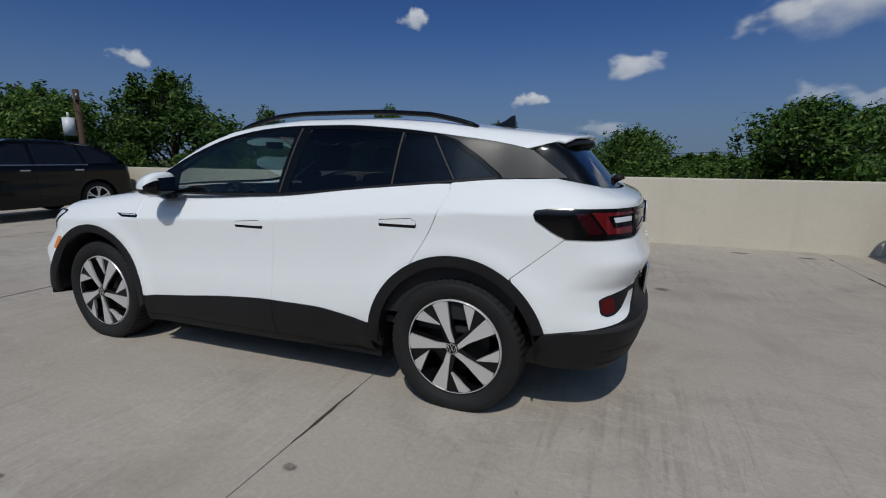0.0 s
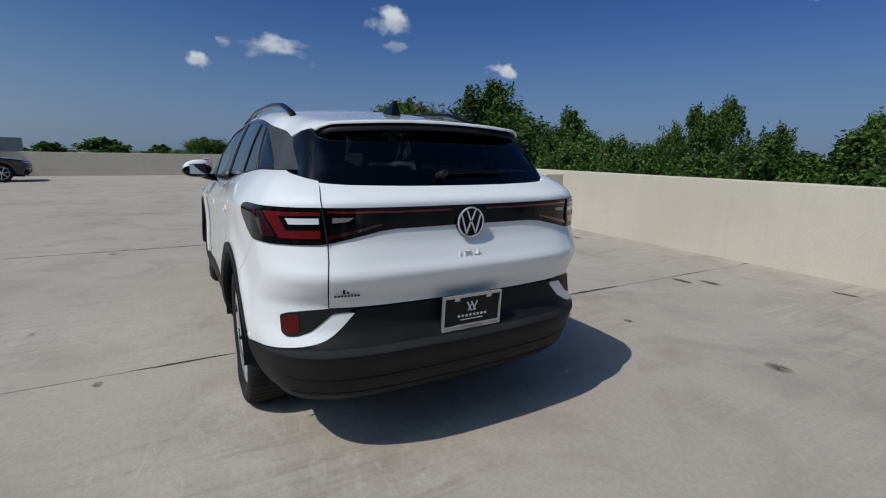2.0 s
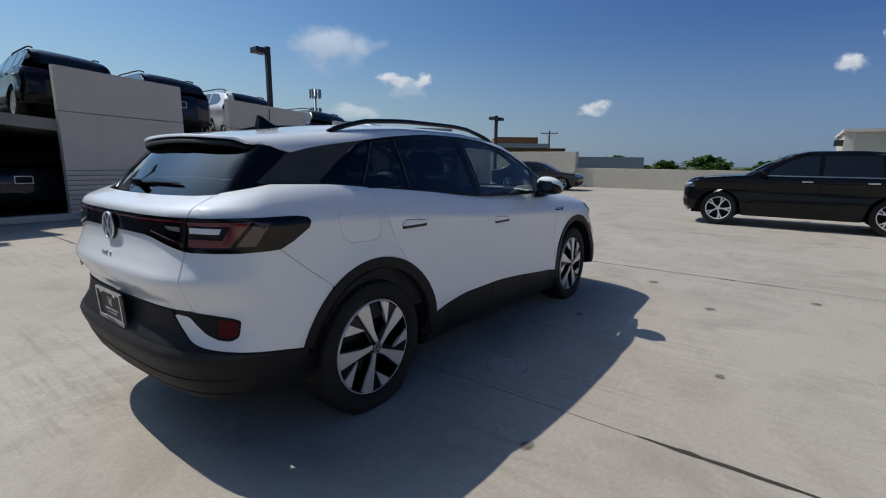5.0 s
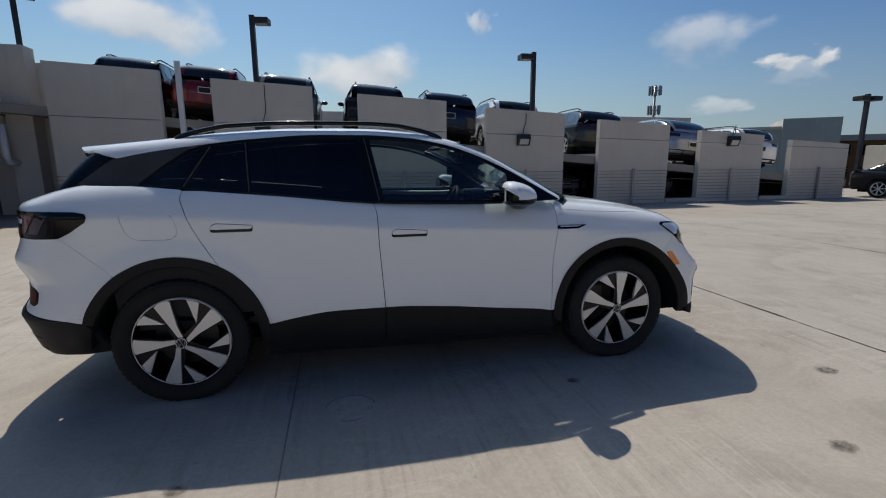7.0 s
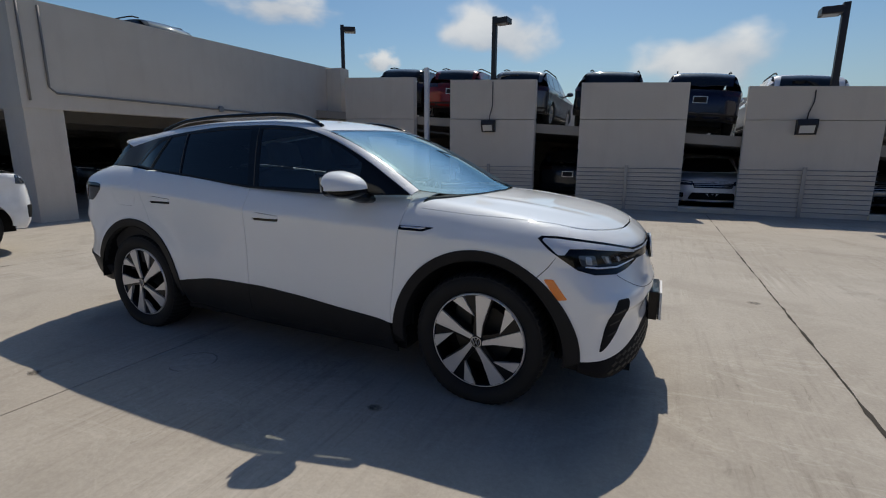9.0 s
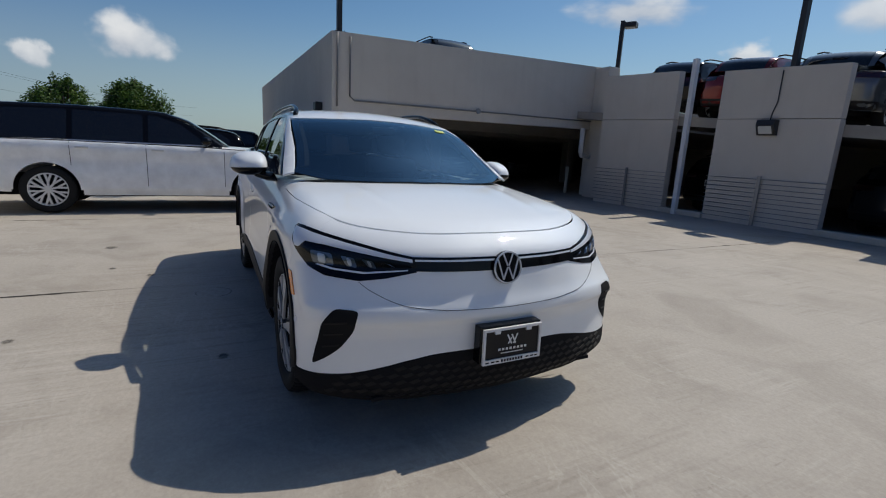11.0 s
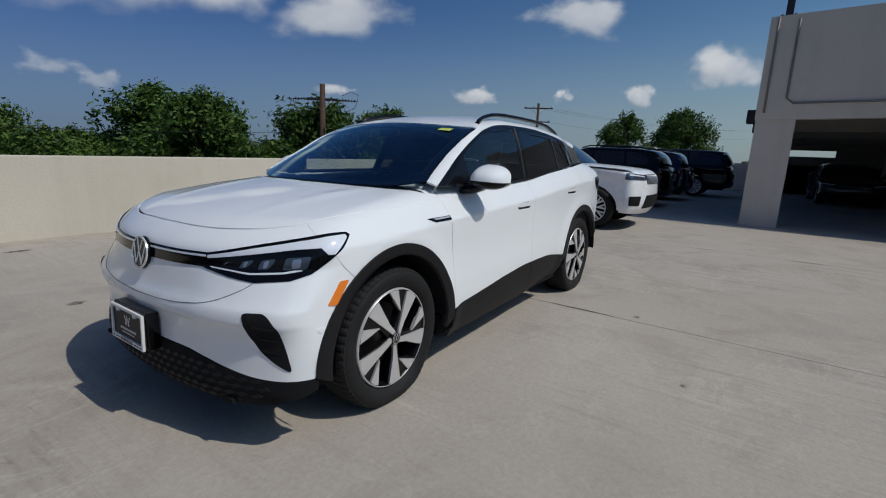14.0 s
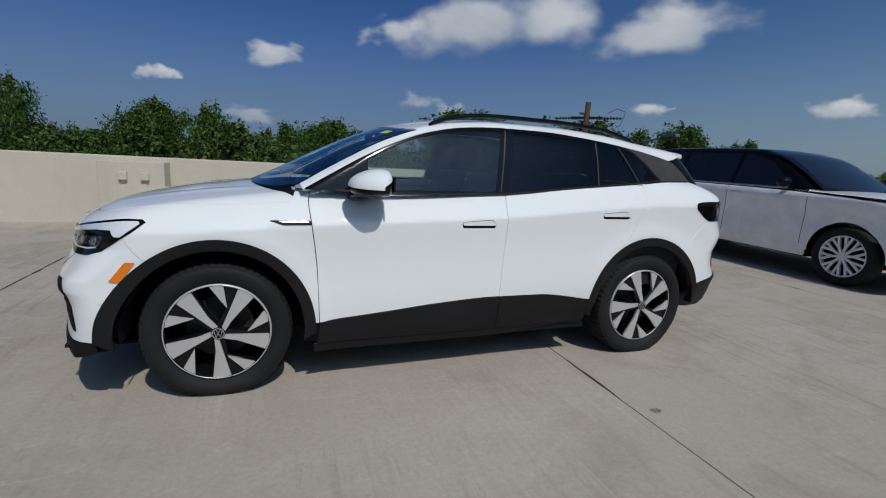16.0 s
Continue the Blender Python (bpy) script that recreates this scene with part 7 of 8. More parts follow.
SUV_MID = dict(nose=2.22, tail=-2.42, width=1.90, axles=(1.38, -1.40), wheel=0.36, belt=1.10, floor=0.25, wheels=WH_MID,
               top=((2.28, 0.92), (2.0, 1.03), (1.5, 1.09), (1.0, 1.12), (0.5, 1.14), (-1.5, 1.16), (-2.2, 1.14), (-2.45, 1.08)),
               roof=((1.10, 1.07), (0.6, 1.37), (0.25, 1.54), (-0.2, 1.62), (-1.2, 1.62), (-1.9, 1.56), (-2.1, 1.45), (-2.32, 1.12)),
               face=((0.25, -0.14), (0.45, -0.02), (0.6, 0.0), (0.85, -0.02), (1.0, -0.1)), back=((0.25, -0.14), (0.5, 0.0), (0.75, 0.0), (1.0, -0.04), (1.12, -0.08)),
               cabin=(-2.15, 0.85), panes=([(0.62, 1.12), (0.22, 1.40), (-0.05, 1.49), (-0.25, 1.51), (-0.25, 1.12)], [(-0.33, 1.51), (-1.15, 1.51), (-1.20, 1.12), (-0.33, 1.12)], [(-1.22, 1.51), (-1.6, 1.47), (-1.85, 1.30), (-1.8, 1.16), (-1.27, 1.13)]),
               screen=(1.03, 0.32), backlight=(-2.28, -1.98), lamp=0.90, tail_lamp=1.02, grille=(0.70, 0.88), intake=(0.34, 0.56), handles=(-0.12, -1.05), doors=(0.88, -0.29, -1.24), rails=(-1.8, 0.1), plate=0.84)
SALOON = dict(nose=2.30, tail=-2.45, width=1.83, axles=(1.40, -1.40), wheel=0.335, belt=0.93, floor=0.22, wheels=WH_SMALL,
              top=((2.35, 0.72), (2.0, 0.84), (1.5, 0.91), (1.0, 0.95), (0.5, 0.96), (-1.4, 1.0), (-2.0, 1.02), (-2.45, 0.98)),
              roof=((1.25, 0.90), (0.7, 1.18), (0.3, 1.36), (-0.1, 1.44), (-0.7, 1.445), (-1.2, 1.36), (-1.7, 1.16), (-2.05, 0.98)),
              face=((0.22, -0.14), (0.4, -0.02), (0.55, 0.0), (0.75, -0.06), (0.9, -0.2)), back=((0.25, -0.14), (0.5, 0.0), (0.75, 0.0), (0.95, -0.03)),
              cabin=(-1.75, 0.95), panes=([(0.72, 0.95), (0.3, 1.22), (0.0, 1.32), (-0.2, 1.34), (-0.2, 0.95)], [(-0.28, 1.34), (-0.9, 1.31), (-1.2, 1.2), (-1.45, 1.03), (-1.35, 0.97), (-0.28, 0.95)]),
              screen=(1.15, 0.36), backlight=(-1.9, -1.2), lamp=0.74, tail_lamp=0.86, grille=(0.58, 0.70), intake=(0.28, 0.46), handles=(-0.1, -1.0), doors=(0.95, -0.24, -1.15), plate=0.68)

P_WHITE = flake("pearl white paint", (0.86, 0.87, 0.87), 0.25, 0.0)
P_BLACK = flake("black car paint", (0.004, 0.004, 0.005), 0.12, 0.0)
P_BLACK.node_tree.nodes["Principled BSDF"].inputs["Coat Weight"].default_value = 0.1
P_BLACK.node_tree.nodes["Principled BSDF"].inputs["Specular IOR Level"].default_value = 0.25
P_BRONZE = flake("dark bronze paint", (0.055, 0.048, 0.042), 0.22, 0.5)
P_GREY = flake("dark grey paint", (0.035, 0.037, 0.04), 0.25, 0.4)
P_BLUE = flake("dark blue paint", (0.012, 0.016, 0.035), 0.2, 0.4)
P_RED = flake("deep red paint", (0.17, 0.012, 0.012), 0.2, 0.3)
P_SLATE = flake("slate grey paint", (0.12, 0.135, 0.15), 0.25, 0.4)
P_SILVER = flake("silver paint", (0.33, 0.35, 0.38), 0.25, 0.6)

vehicle("large_suv", "white three-row suv with black roof and chrome forked wheels", pose(-6.56, -1.72, 0, 0, 0, 90), P_WHITE, SUV_LARGE, h=0.06, roof_paint=P_BLACK, clad=P_WHITE)
vehicle("coupe_suv", "black sloping-roof suv parked tail to the parapet", pose(10.25, -2.66, 0, 0, 0, 90), P_BLACK, SUV_COUPE, h=0.07)
vehicle("saloon_car", "dark bronze saloon car beside the high end wall", pose(19.9, 8.4, 0, 0, 0, -78), P_BRONZE, SALOON, h=0.08)
vehicle("saloon_car", "white saloon car parked beyond a black suv", pose(15.6, -2.75, 0, 0, 0, 90), P_WHITE, SALOON, h=0.10)
vehicle("suv", "black suv in the garage's shade", pose(-11.6, -2.3, 0, 0, 0, -90), P_BLACK, SUV_MID, h=0.10)
vehicle("suv", "dark blue suv in the garage's shade", pose(-14.6, -2.2, 0, 0, 0, -90), P_BLUE, SUV_MID, h=0.10)
vehicle("suv", "black suv at the far end of the shaded row", pose(-18.0, -1.7, 0, 0, 0, -90), P_BLACK, SUV_LARGE, h=0.10)

# the row on the ramp, tails to the deck
slope = math.degrees(math.atan(0.083))
row = [(-6.05, P_BLACK, SUV_MID, "black"), (-4.05, P_RED, SUV_MID, "deep red"), (-1.95, P_SLATE, SUV_MID, "slate grey"), (0.68, P_BLACK, SUV_MID, "black"), (2.92, P_BLUE, SUV_MID, "dark blue"),
       (5.15, P_WHITE, SUV_MID, "white"), (8.3, P_GREY, SUV_MID, "dark grey"), (11.75, P_SILVER, SUV_COUPE, "silver"), (14.75, P_WHITE, SUV_MID, "white")]
for x, paint, spec, word in row:
    y = 13.3 + random.uniform(-0.15, 0.15)
    vehicle("suv", word + " suv parked on the ramp behind the panels", Matrix.Translation((x, y, ramp_z(x) + 0.02)) @ Euler((0, radians(slope), 0)).to_matrix().to_4x4() @ pose(0, 0, 0, 0, 0, 90), paint, spec, "suvs on the ramp", h=0.13, front=False)
# cars on the shaded level below the ramp and inside the garage
for x, y, a, paint, spec, word in ((-4.3, 13.6, 92, P_BLACK, SUV_MID, "black"), (-0.3, 13.8, 90, P_GREY, SUV_MID, "dark grey"), (3.4, 12.9, -88, P_WHITE, SALOON, "white"), (7.0, 13.6, -90, P_SILVER, SALOON, "silver"),
                                   (10.8, 13.5, -92, P_SILVER, SALOON, "silver")):
    vehicle("parked_car", word + " car in the shade below the ramp", pose(x, y, 0, 0, 0, a), paint, spec, "cars below the ramp", h=0.15)
for x, y, a, paint, spec, word in ((-19.5, 4.6, 2, P_GREY, SALOON, "dark grey"), (-18.0, 7.4, 0, P_GREY, SUV_MID, "dark grey"), (-19.0, 10.2, 0, P_BLACK, SUV_MID, "black"), (-20.5, 15.2, 3, P_GREY, SUV_MID, "dark grey")):
    vehicle("parked_car", word + " car in the dark of the garage", pose(x, y, 0, 0, 0, a), paint, spec, "cars in the garage", h=0.15)
vehicle("suv", "black car on the garage's upper deck", pose(-12.5, 6.25, 3.325, 0, 0, 180), P_BLACK, SUV_MID, h=0.13)


M_CONDUIT = mat("weathered grey conduit", (0.20, 0.19, 0.18), 0.6)

# ---- lamp posts, wall lamps, conduits, cable rails, kerbs ----
def lamp_post(x, y, z0, z1, heads, turn, label):
    p = thing("lamp_post", label, "lamp post", "lamp posts on the wall", pose(x, y, z0, 0, 0, turn))
    h = z1 - z0
    bm = bmesh.new()
    bm_box(bm, (-0.065, -0.065, 0.0), (0.065, 0.065, h), 0.008)
    part("pole", bm, M_DARKMETAL, p)
    bm = bmesh.new()
    bm_box(bm, (-0.16, -0.16, 0.0), (0.16, 0.16, 0.03), 0.006)
    for a in (-0.11, 0.11):
        for b in (-0.11, 0.11):
            bm_tube(bm, (a, b, 0.03), (a, b, 0.06), 0.015, seg=6)
    part("base_plate", bm, M_DARKMETAL, p)
    for s in heads:
        bm = bmesh.new()
        bm_box(bm, (0.05 if s > 0 else -0.12, -0.03, h - 0.20), (0.12 if s > 0 else -0.05, 0.03, h - 0.12))
        part("arm", bm, M_DARKMETAL, p)
        bm = bmesh.new()
        bm_box(bm, (0.07 if s > 0 else -0.47, -0.18, h - 0.24), (0.47 if s > 0 else -0.07, 0.18, h - 0.08), 0.02)
        head = part("lamp_head", bm, M_DARKMETAL, p, "flat dark lamp head")
        bm = bmesh.new()
        bm_box(bm, (0.12 if s > 0 else -0.42, -0.14, h - 0.246), (0.42 if s > 0 else -0.12, 0.14, h - 0.238))
        part("lens", bm, M_GREY, head)
    return p


lamp_post(-2.62, 11.1, ramp_z(-2.62), 5.42, (1,), -8, "dark bronze lamp post with one head on the panel wall")
lamp_post(5.65, 10.72, ramp_z(5.65), 4.72, (-1,), 0, "dark bronze lamp post with one head on the panel wall")
lamp_post(18.6, RAMP_Y + 0.2, 1.0, 3.75, (-1, 1), 0, "dark bronze lamp post with two heads beyond the ramp")
lamp_post(-8.66, 11.8, ramp_z(-8.66), 5.98, (1,), 30, "dark bronze lamp post with one head at the garage corner")
lamp_post(GX - 0.35, GY + 0.28, 4.21, 7.6, (1,), 90, "tall dark lamp post on the garage's upper wall")


def wall_lamp(x, z, conduit_top):
    w = thing("wall_lamp", "dark bronze wall-pack lamp with a clear lens", "wall lamp", "wall lamps on the panels", pose(x, RAMP_Y, z))
    bm = bmesh.new()
    vs = [bm.verts.new(p) for p in ((-0.19, 0, -0.16), (0.19, 0, -0.16), (0.19, 0, 0.17), (-0.19, 0, 0.17), (-0.19, -0.10, -0.16), (0.19, -0.10, -0.16), (0.19, -0.20, 0.05), (-0.19, -0.20, 0.05), (0.19, -0.17, 0.17), (-0.19, -0.17, 0.17))]
    for f in ((4, 5, 6, 7), (7, 6, 8, 9), (9, 8, 2, 3), (0, 4, 7, 9, 3), (1, 2, 8, 6, 5), (0, 1, 5, 4), (0, 3, 2, 1)):
        bm.faces.new([vs[i] for i in f])
    bmesh.ops.recalc_face_normals(bm, faces=bm.faces)
    part("housing", bm, M_DARKMETAL, w)
    bm = bmesh.new()
    vs = [bm.verts.new(p) for p in ((-0.14, -0.118, -0.13), (0.14, -0.118, -0.13), (0.14, -0.196, 0.03), (-0.14, -0.196, 0.03))]
    bm.faces.new(vs)
    part("lens", bm, mat("frosted lamp lens", (0.62, 0.62, 0.58), 0.25), w, "pale frosted lens")
    bm = bmesh.new()
    bm_path_tube(bm, [(0, -0.02, 0.16), (0.02, -0.02, 0.32), (0.09, -0.02, 0.55), (0.09, -0.02, conduit_top - z)], 0.012)
    part("conduit", bm, M_DARKMETAL, w)


wall_lamp(-2.38, 2.20, 3.42)
wall_lamp(5.10, 2.02, 2.82)
wall_lamp(12.7, 2.02, 2.30)

for k, x0 in enumerate(PANEL_X):
    c = thing("cable_rail", "steel cable barrier with a flat post before the panel", "cable rail", "cable rails along the ramp", pose(x0, RAMP_Y, 0))
    bm = bmesh.new()
    bm_box(bm, (1.22, -0.075, 0.0), (1.30, -0.055, 1.14))
    part("post", bm, M_GREY, c)
    for j in range(10):
        bm = bmesh.new()
        bm_tube(bm, (-0.02, -0.045, 0.12 + j * 0.105), (2.57, -0.045, 0.12 + j * 0.105), 0.008, seg=6)
        part("cable", bm, M_GREY, c)
for k in range(6):
    x0 = PANEL_X[k] + 2.55
    bm = bmesh.new()
    bm_box(bm, (x0 - 0.02, RAMP_Y - 0.10, 0.0), (x0 + 1.245, RAMP_Y + 0.12, 0.14), 0.02)
    tagged(part("kerb", bm, M_PARAPET), "pale concrete kerb in the ramp wall's opening", "kerb", "kerbs in the openings")

bm = bmesh.new()
bm_box(bm, (GX + 0.002, 10.95, -0.02), (GX + 0.62, 11.44, 4.36), 0.015)
structure("column_5", bm, M_PANEL, "grey-beige pilaster where garage and ramp meet", "column")
bm = bmesh.new()
bm_box(bm, (GX + 0.55, 11.45, -0.02), (PANEL_X[0] + 0.35, 11.65, 4.02))
structure("wall_panel_8", bm, M_PANEL, "narrow grey-beige infill panel at the garage corner", "wall panel")

t = thing("steel_post", "white square steel post in a ramp opening", "post", at=pose(-4.33, RAMP_Y - 0.12, 0))
bm = bmesh.new()
bm_box(bm, (-0.06, -0.06, 0), (0.06, 0.06, 3.92), 0.006)
part("tube", bm, M_WHITEPAINT, t)

bm = bmesh.new()
bm_path_tube(bm, [(GX + 0.02, GY + 0.14, 4.15), (GX + 0.02, GY + 0.14, 2.34)], 0.022)
bm_path_tube(bm, [(GX + 0.02, GY + 0.48, 4.10), (GX + 0.02, GY + 0.48, 2.62), (GX + 0.02, GY + 0.60, 2.52), (GX + 0.02, 11.2, 2.61)], 0.022)
tagged(part("conduit", bm, M_CONDUIT), "grey conduit bent along the garage front", "conduit")
bm = bmesh.new()
bm_tube(bm, (GX + 0.01, 6.35, 2.57), (GX + 0.07, 6.35, 2.57), 0.08, seg=12)
tagged(part("junction_box", bm, M_GREY), "small round junction box on the garage front", "junction box")
for x in (-10.0, -14.0):
    w = thing("wall_lamp", "dark wall-pack lamp on the garage's side", "wall lamp", "wall lamps on the garage", pose(x, GY, 2.35))
    bm = bmesh.new()
    bm_box(bm, (-0.16, -0.20, -0.15), (0.16, 0.0, 0.15), 0.03)
    part("housing", bm, M_DARKMETAL, w)
bm = bmesh.new()
bm_path_tube(bm, [(GX + 0.12, 10.55, 2.36), (GX + 0.12, 10.55, 1.55), (GX + 0.12, 10.61, 1.44), (GX + 0.12, 10.95, 1.41)], 0.085, 14)
tagged(part("drain_pipe", bm, M_WHITEPAINT), "white drain pipe with an elbow at the garage opening", "pipe")
bm = bmesh.new()
bm_tube(bm, (-10.1, 11.3, 0), (-10.1, 11.3, 1.0), 0.06)
tagged(part("bollard", bm, M_PARAPET), "pale pipe bollard inside the garage opening", "bollard")
# low wall and far columns seen through the garage
bm = bmesh.new()
bm_box(bm, (-24.3, -5.3, -0.3), (-24.0, 26, 1.30))
structure("wall_west", bm, M_PANEL, "low shaded wall at the garage's far side", "wall")
bm = bmesh.new()
bm_box(bm, (-24.3, 8.5, 1.302), (-24.0, 26, 2.62))
structure("wall_west_upper", bm, M_SLAB, "closed shaded wall at the garage's far side", "wall")
for i, (x, y) in enumerate(((-16.5, 8.3), (-16.5, 16.5), (-23.9, 6.2), (-23.9, 12.5))):
    bm = bmesh.new()
    bm_box(bm, (x, y, -0.02), (x + 0.5, y + 0.5, 2.62), 0.02)
    structure("column_%d" % (i + 6), bm, M_SLAB, "square concrete column inside the garage", "column")

# small fittings on the parapet pier
for x in (2.98, 3.27):
    b = thing("outlet_box", "small cream outlet box on the parapet pier", "outlet box", "outlet boxes on the pier", pose(x, PAR_Y + 0.43, 0.78))
    bm = bmesh.new()
    bm_box(bm, (-0.055, 0, -0.06), (0.055, 0.05, 0.06), 0.008)
    part("cover", bm, M_PARAPET, b)
s = thing("wall_sign", "small white sign with plain bars on the end wall", "sign", at=pose(24.19, -0.25, 0.70))
box_part("board", (-0.015, -0.17, -0.22), (0.0, 0.17, 0.22), M_WHITEPAINT, s)
bm = bmesh.new()
for z, c in ((0.12, 0.12), (0.02, 0.13), (-0.08, 0.10)):
    bm_box(bm, (-0.019, -c, z - 0.025), (-0.015, c, z + 0.025))
part("bars", bm, mat("red print", (0.4, 0.03, 0.03), 0.5), s)

# floor drains and dark patches on the deck
for x, y in ((-3.79, -4.81), (-1.14, -3.86), (-2.03, -4.70), (-0.94, -3.65), (1.6, -4.6), (3.3, -4.35), (6.0, -4.7), (-4.6, -4.75)):
    bm = bmesh.new()
    n = 26
    ph = random.uniform(0, 6)
    ring = [bm.verts.new((x + 0.13 * math.cos(math.tau * i / n) * (1 + 0.3 * math.sin(2.3 * i + ph) + 0.12 * math.sin(5.1 * i)), y + 0.05 * math.sin(math.tau * i / n) * (1 + 0.2 * math.cos(2 * i + ph)), 0.004)) for i in range(n)]
    bm.faces.new(ring)
    tagged(part("patch", bm, M_SEALANT), "dark sealant patch on the concrete deck", "patch", "patches on the deck")
for x, y, r in ((0.919, -1.16, 0.035), (1.845, -2.084, 0.055), (-0.893, 1.59, 0.03), (0.25, -2.35, 0.035), (-1.55, -2.05, 0.035), (-1.2, -1.7, 0.04), (2.6, -1.4, 0.06), (0.2, 2.1, 0.02), (2.7, -2.9, 0.055), (3.1, 1.9, 0.05), (-2.6, -2.2, 0.07)):
    bm = bmesh.new()
    n = 20
    ph = random.uniform(0, 6)
    ring = [bm.verts.new((x + r * 1.3 * math.cos(math.tau * i / n) * (1 + 0.25 * math.sin(3 * i + ph)), y + r * math.sin(math.tau * i / n) * (1 + 0.2 * math.cos(2 * i + ph)), 0.0035)) for i in range(n)]
    bm.faces.new(ring)
    tagged(part("stain", bm, M_SPOT), "small dark stain on the concrete deck", "stain", "stains on the deck")

# a paler patch beside the car: reflected light painted onto the deck
bm = bmesh.new()
bm.faces.new([bm.verts.new((x, y, 0.004)) for x, y in [(-0.46 + 0.15 * math.cos(a), -1.03 + 0.30 * min(0.0, math.sin(a))) for a in np.linspace(0, math.tau, 30, endpoint=False) if math.sin(a) < 0.15]])
tagged(part("stain", bm, M_LIGHTPATCH), "pale spot of light painted on the concrete deck", "stain", "stains on the deck")

# stair house at the deck's corner
st = thing("stair_house", "cream stucco stair house at the deck's corner", "stair house", at=pose(22.0, -7.7, 0))
box_part("wall", (0, 0, -6.0), (5.5, 3.75, 2.72), M_PARAPET, st, bevel=0.02)
box_part("roof_edge", (-0.10, -0.10, 2.72), (5.6, 3.85, 2.84), M_PANEL, st, "grey coping")
box_part("corner_trim", (-0.03, 3.45, 0.0), (0.0, 3.78, 2.70), M_PANEL, st)
box_part("wall_mark", (-0.02, 1.7, 1.85), (-0.002, 1.78, 2.12), mat("red tape", (0.3, 0.04, 0.03), 0.6), st)
box_part("wall_mark", (-0.02, 1.52, 1.85), (-0.002, 1.60, 2.12), mat("red tape", (0.3, 0.04, 0.03), 0.6), st)
bm = bmesh.new()
bm_box(bm, (0.7, 3.75, 2.2), (1.1, 4.05, 2.45), 0.03)
part("flood_lamp", bm, M_DARKMETAL, st)


# ---- utility poles and wires ----
M_WOOD = grained("weathered pole timber", (0.075, 0.046, 0.032), 0.85, 20, 0.5)


def utility_pole(x, y, top, turn, arms, label, can=None, lean=0.0):
    p = thing("utility_pole", label, "utility pole", "utility poles", pose(x, y, -6.4, 0, lean, turn))
    h = top + 6.4
    bm = bmesh.new()
    bm_tube(bm, (0, 0, 0), (0, 0, h), 0.19, 0.13, 12)
    part("pole", bm, M_WOOD, p, "weathered timber pole")
    for dz, half in arms:
        bm = bmesh.new()
        bm_box(bm, (-0.06, -half, h - dz - 0.06), (0.06, half, h - dz + 0.06))
        arm = part("crossarm", bm, M_WOOD if half > 1 else M_DARKMETAL, p)
        for k in range(4 if half > 1 else 0):
            y0 = -half + 0.12 + k * (2 * half - 0.24) / 3
            bm = bmesh.new()
            bm_tube(bm, (0, y0, h - dz + 0.06), (0, y0, h - dz + 0.20), 0.035, 0.055, 8)
            part("insulator", bm, M_GREY, arm)
        bm = bmesh.new()
        bm_path_tube(bm, [(0.08, -half * 0.6, h - dz - 0.05), (0.08, 0, h - dz - 0.6), (0.08, half * 0.6, h - dz - 0.05)], 0.02, 6)
        part("brace", bm, M_GREY, arm)
    if can:
        bm = bmesh.new()
        bm_tube(bm, (0.42, 0, h - can), (0.42, 0, h - can + 0.85), 0.26, 0.26, 16)
        bm_tube(bm, (0.42, 0.1, h - can + 0.85), (0.42, 0.1, h - can + 1.1), 0.05, 0.05, 8)
        part("transformer", bm, mat("transformer grey", (0.62, 0.64, 0.66), 0.4), p, "pale grey transformer can")
    return p


near_pole = utility_pole(-12.6, -15.85, 4.3, 40, ((0.72, 0.75),), "timber utility pole with a dark steel crossarm among the trees", lean=-2.5)
h = 10.7 - 0.72
for s_, n_ in ((-1, 4), (1, 6)):
    bm = bmesh.new()
    bm_tube(bm, (0, s_ * 0.75, h), (0, s_ * (0.85 + 0.14 * n_), h - 0.02), 0.022, seg=6)
    for k in range(n_):
        y = s_ * (0.85 + 0.14 * k)
        bm_tube(bm, (0, y - 0.03, h - 0.01), (0, y + 0.03, h - 0.01), 0.075, 0.05, 10)
    part("insulator_string", bm, M_DARKMETAL, near_pole, "dark string of disc insulators")
    bm = bmesh.new()
    end = s_ * (0.85 + 0.14 * n_)
    bm_path_tube(bm, [(0, end, h), (0.05, end * 0.92, h - 0.35), (0.08, end * 0.6, h - 0.62), (0.08, end * 0.25, h - 0.52), (0.05, 0.0, h - 0.25)], 0.012, 6)
    if s_ > 0:
        bm_path_tube(bm, [(0, end, h), (0.0, end * 1.02, h + 0.28), (0.0, end * 0.8, h + 0.42), (0.0, end * 0.55, h + 0.2)], 0.012, 6)
    part("jumper_cable", bm, M_BLACK, near_pole)
bm = bmesh.new()
bm_tube(bm, (0, -0.05, h - 1.6), (0.3, 3.6, h - 5.4), 0.02, seg=6)
part("guy_wire", bm, M_GREY, near_pole)
utility_pole(-45.0, -19.0, 6.7, 25, ((0.5, 1.5), (1.9, 1.3)), "far timber utility pole with two crossarms")
utility_pole(23.1, -12.4, 4.5, 60, ((0.5, 1.2),), "timber utility pole with a transformer among trees", can=2.2)
utility_pole(75.0, 33.0, 7.0, 30, ((0.5, 1.5),), "far timber utility pole beyond the deck")
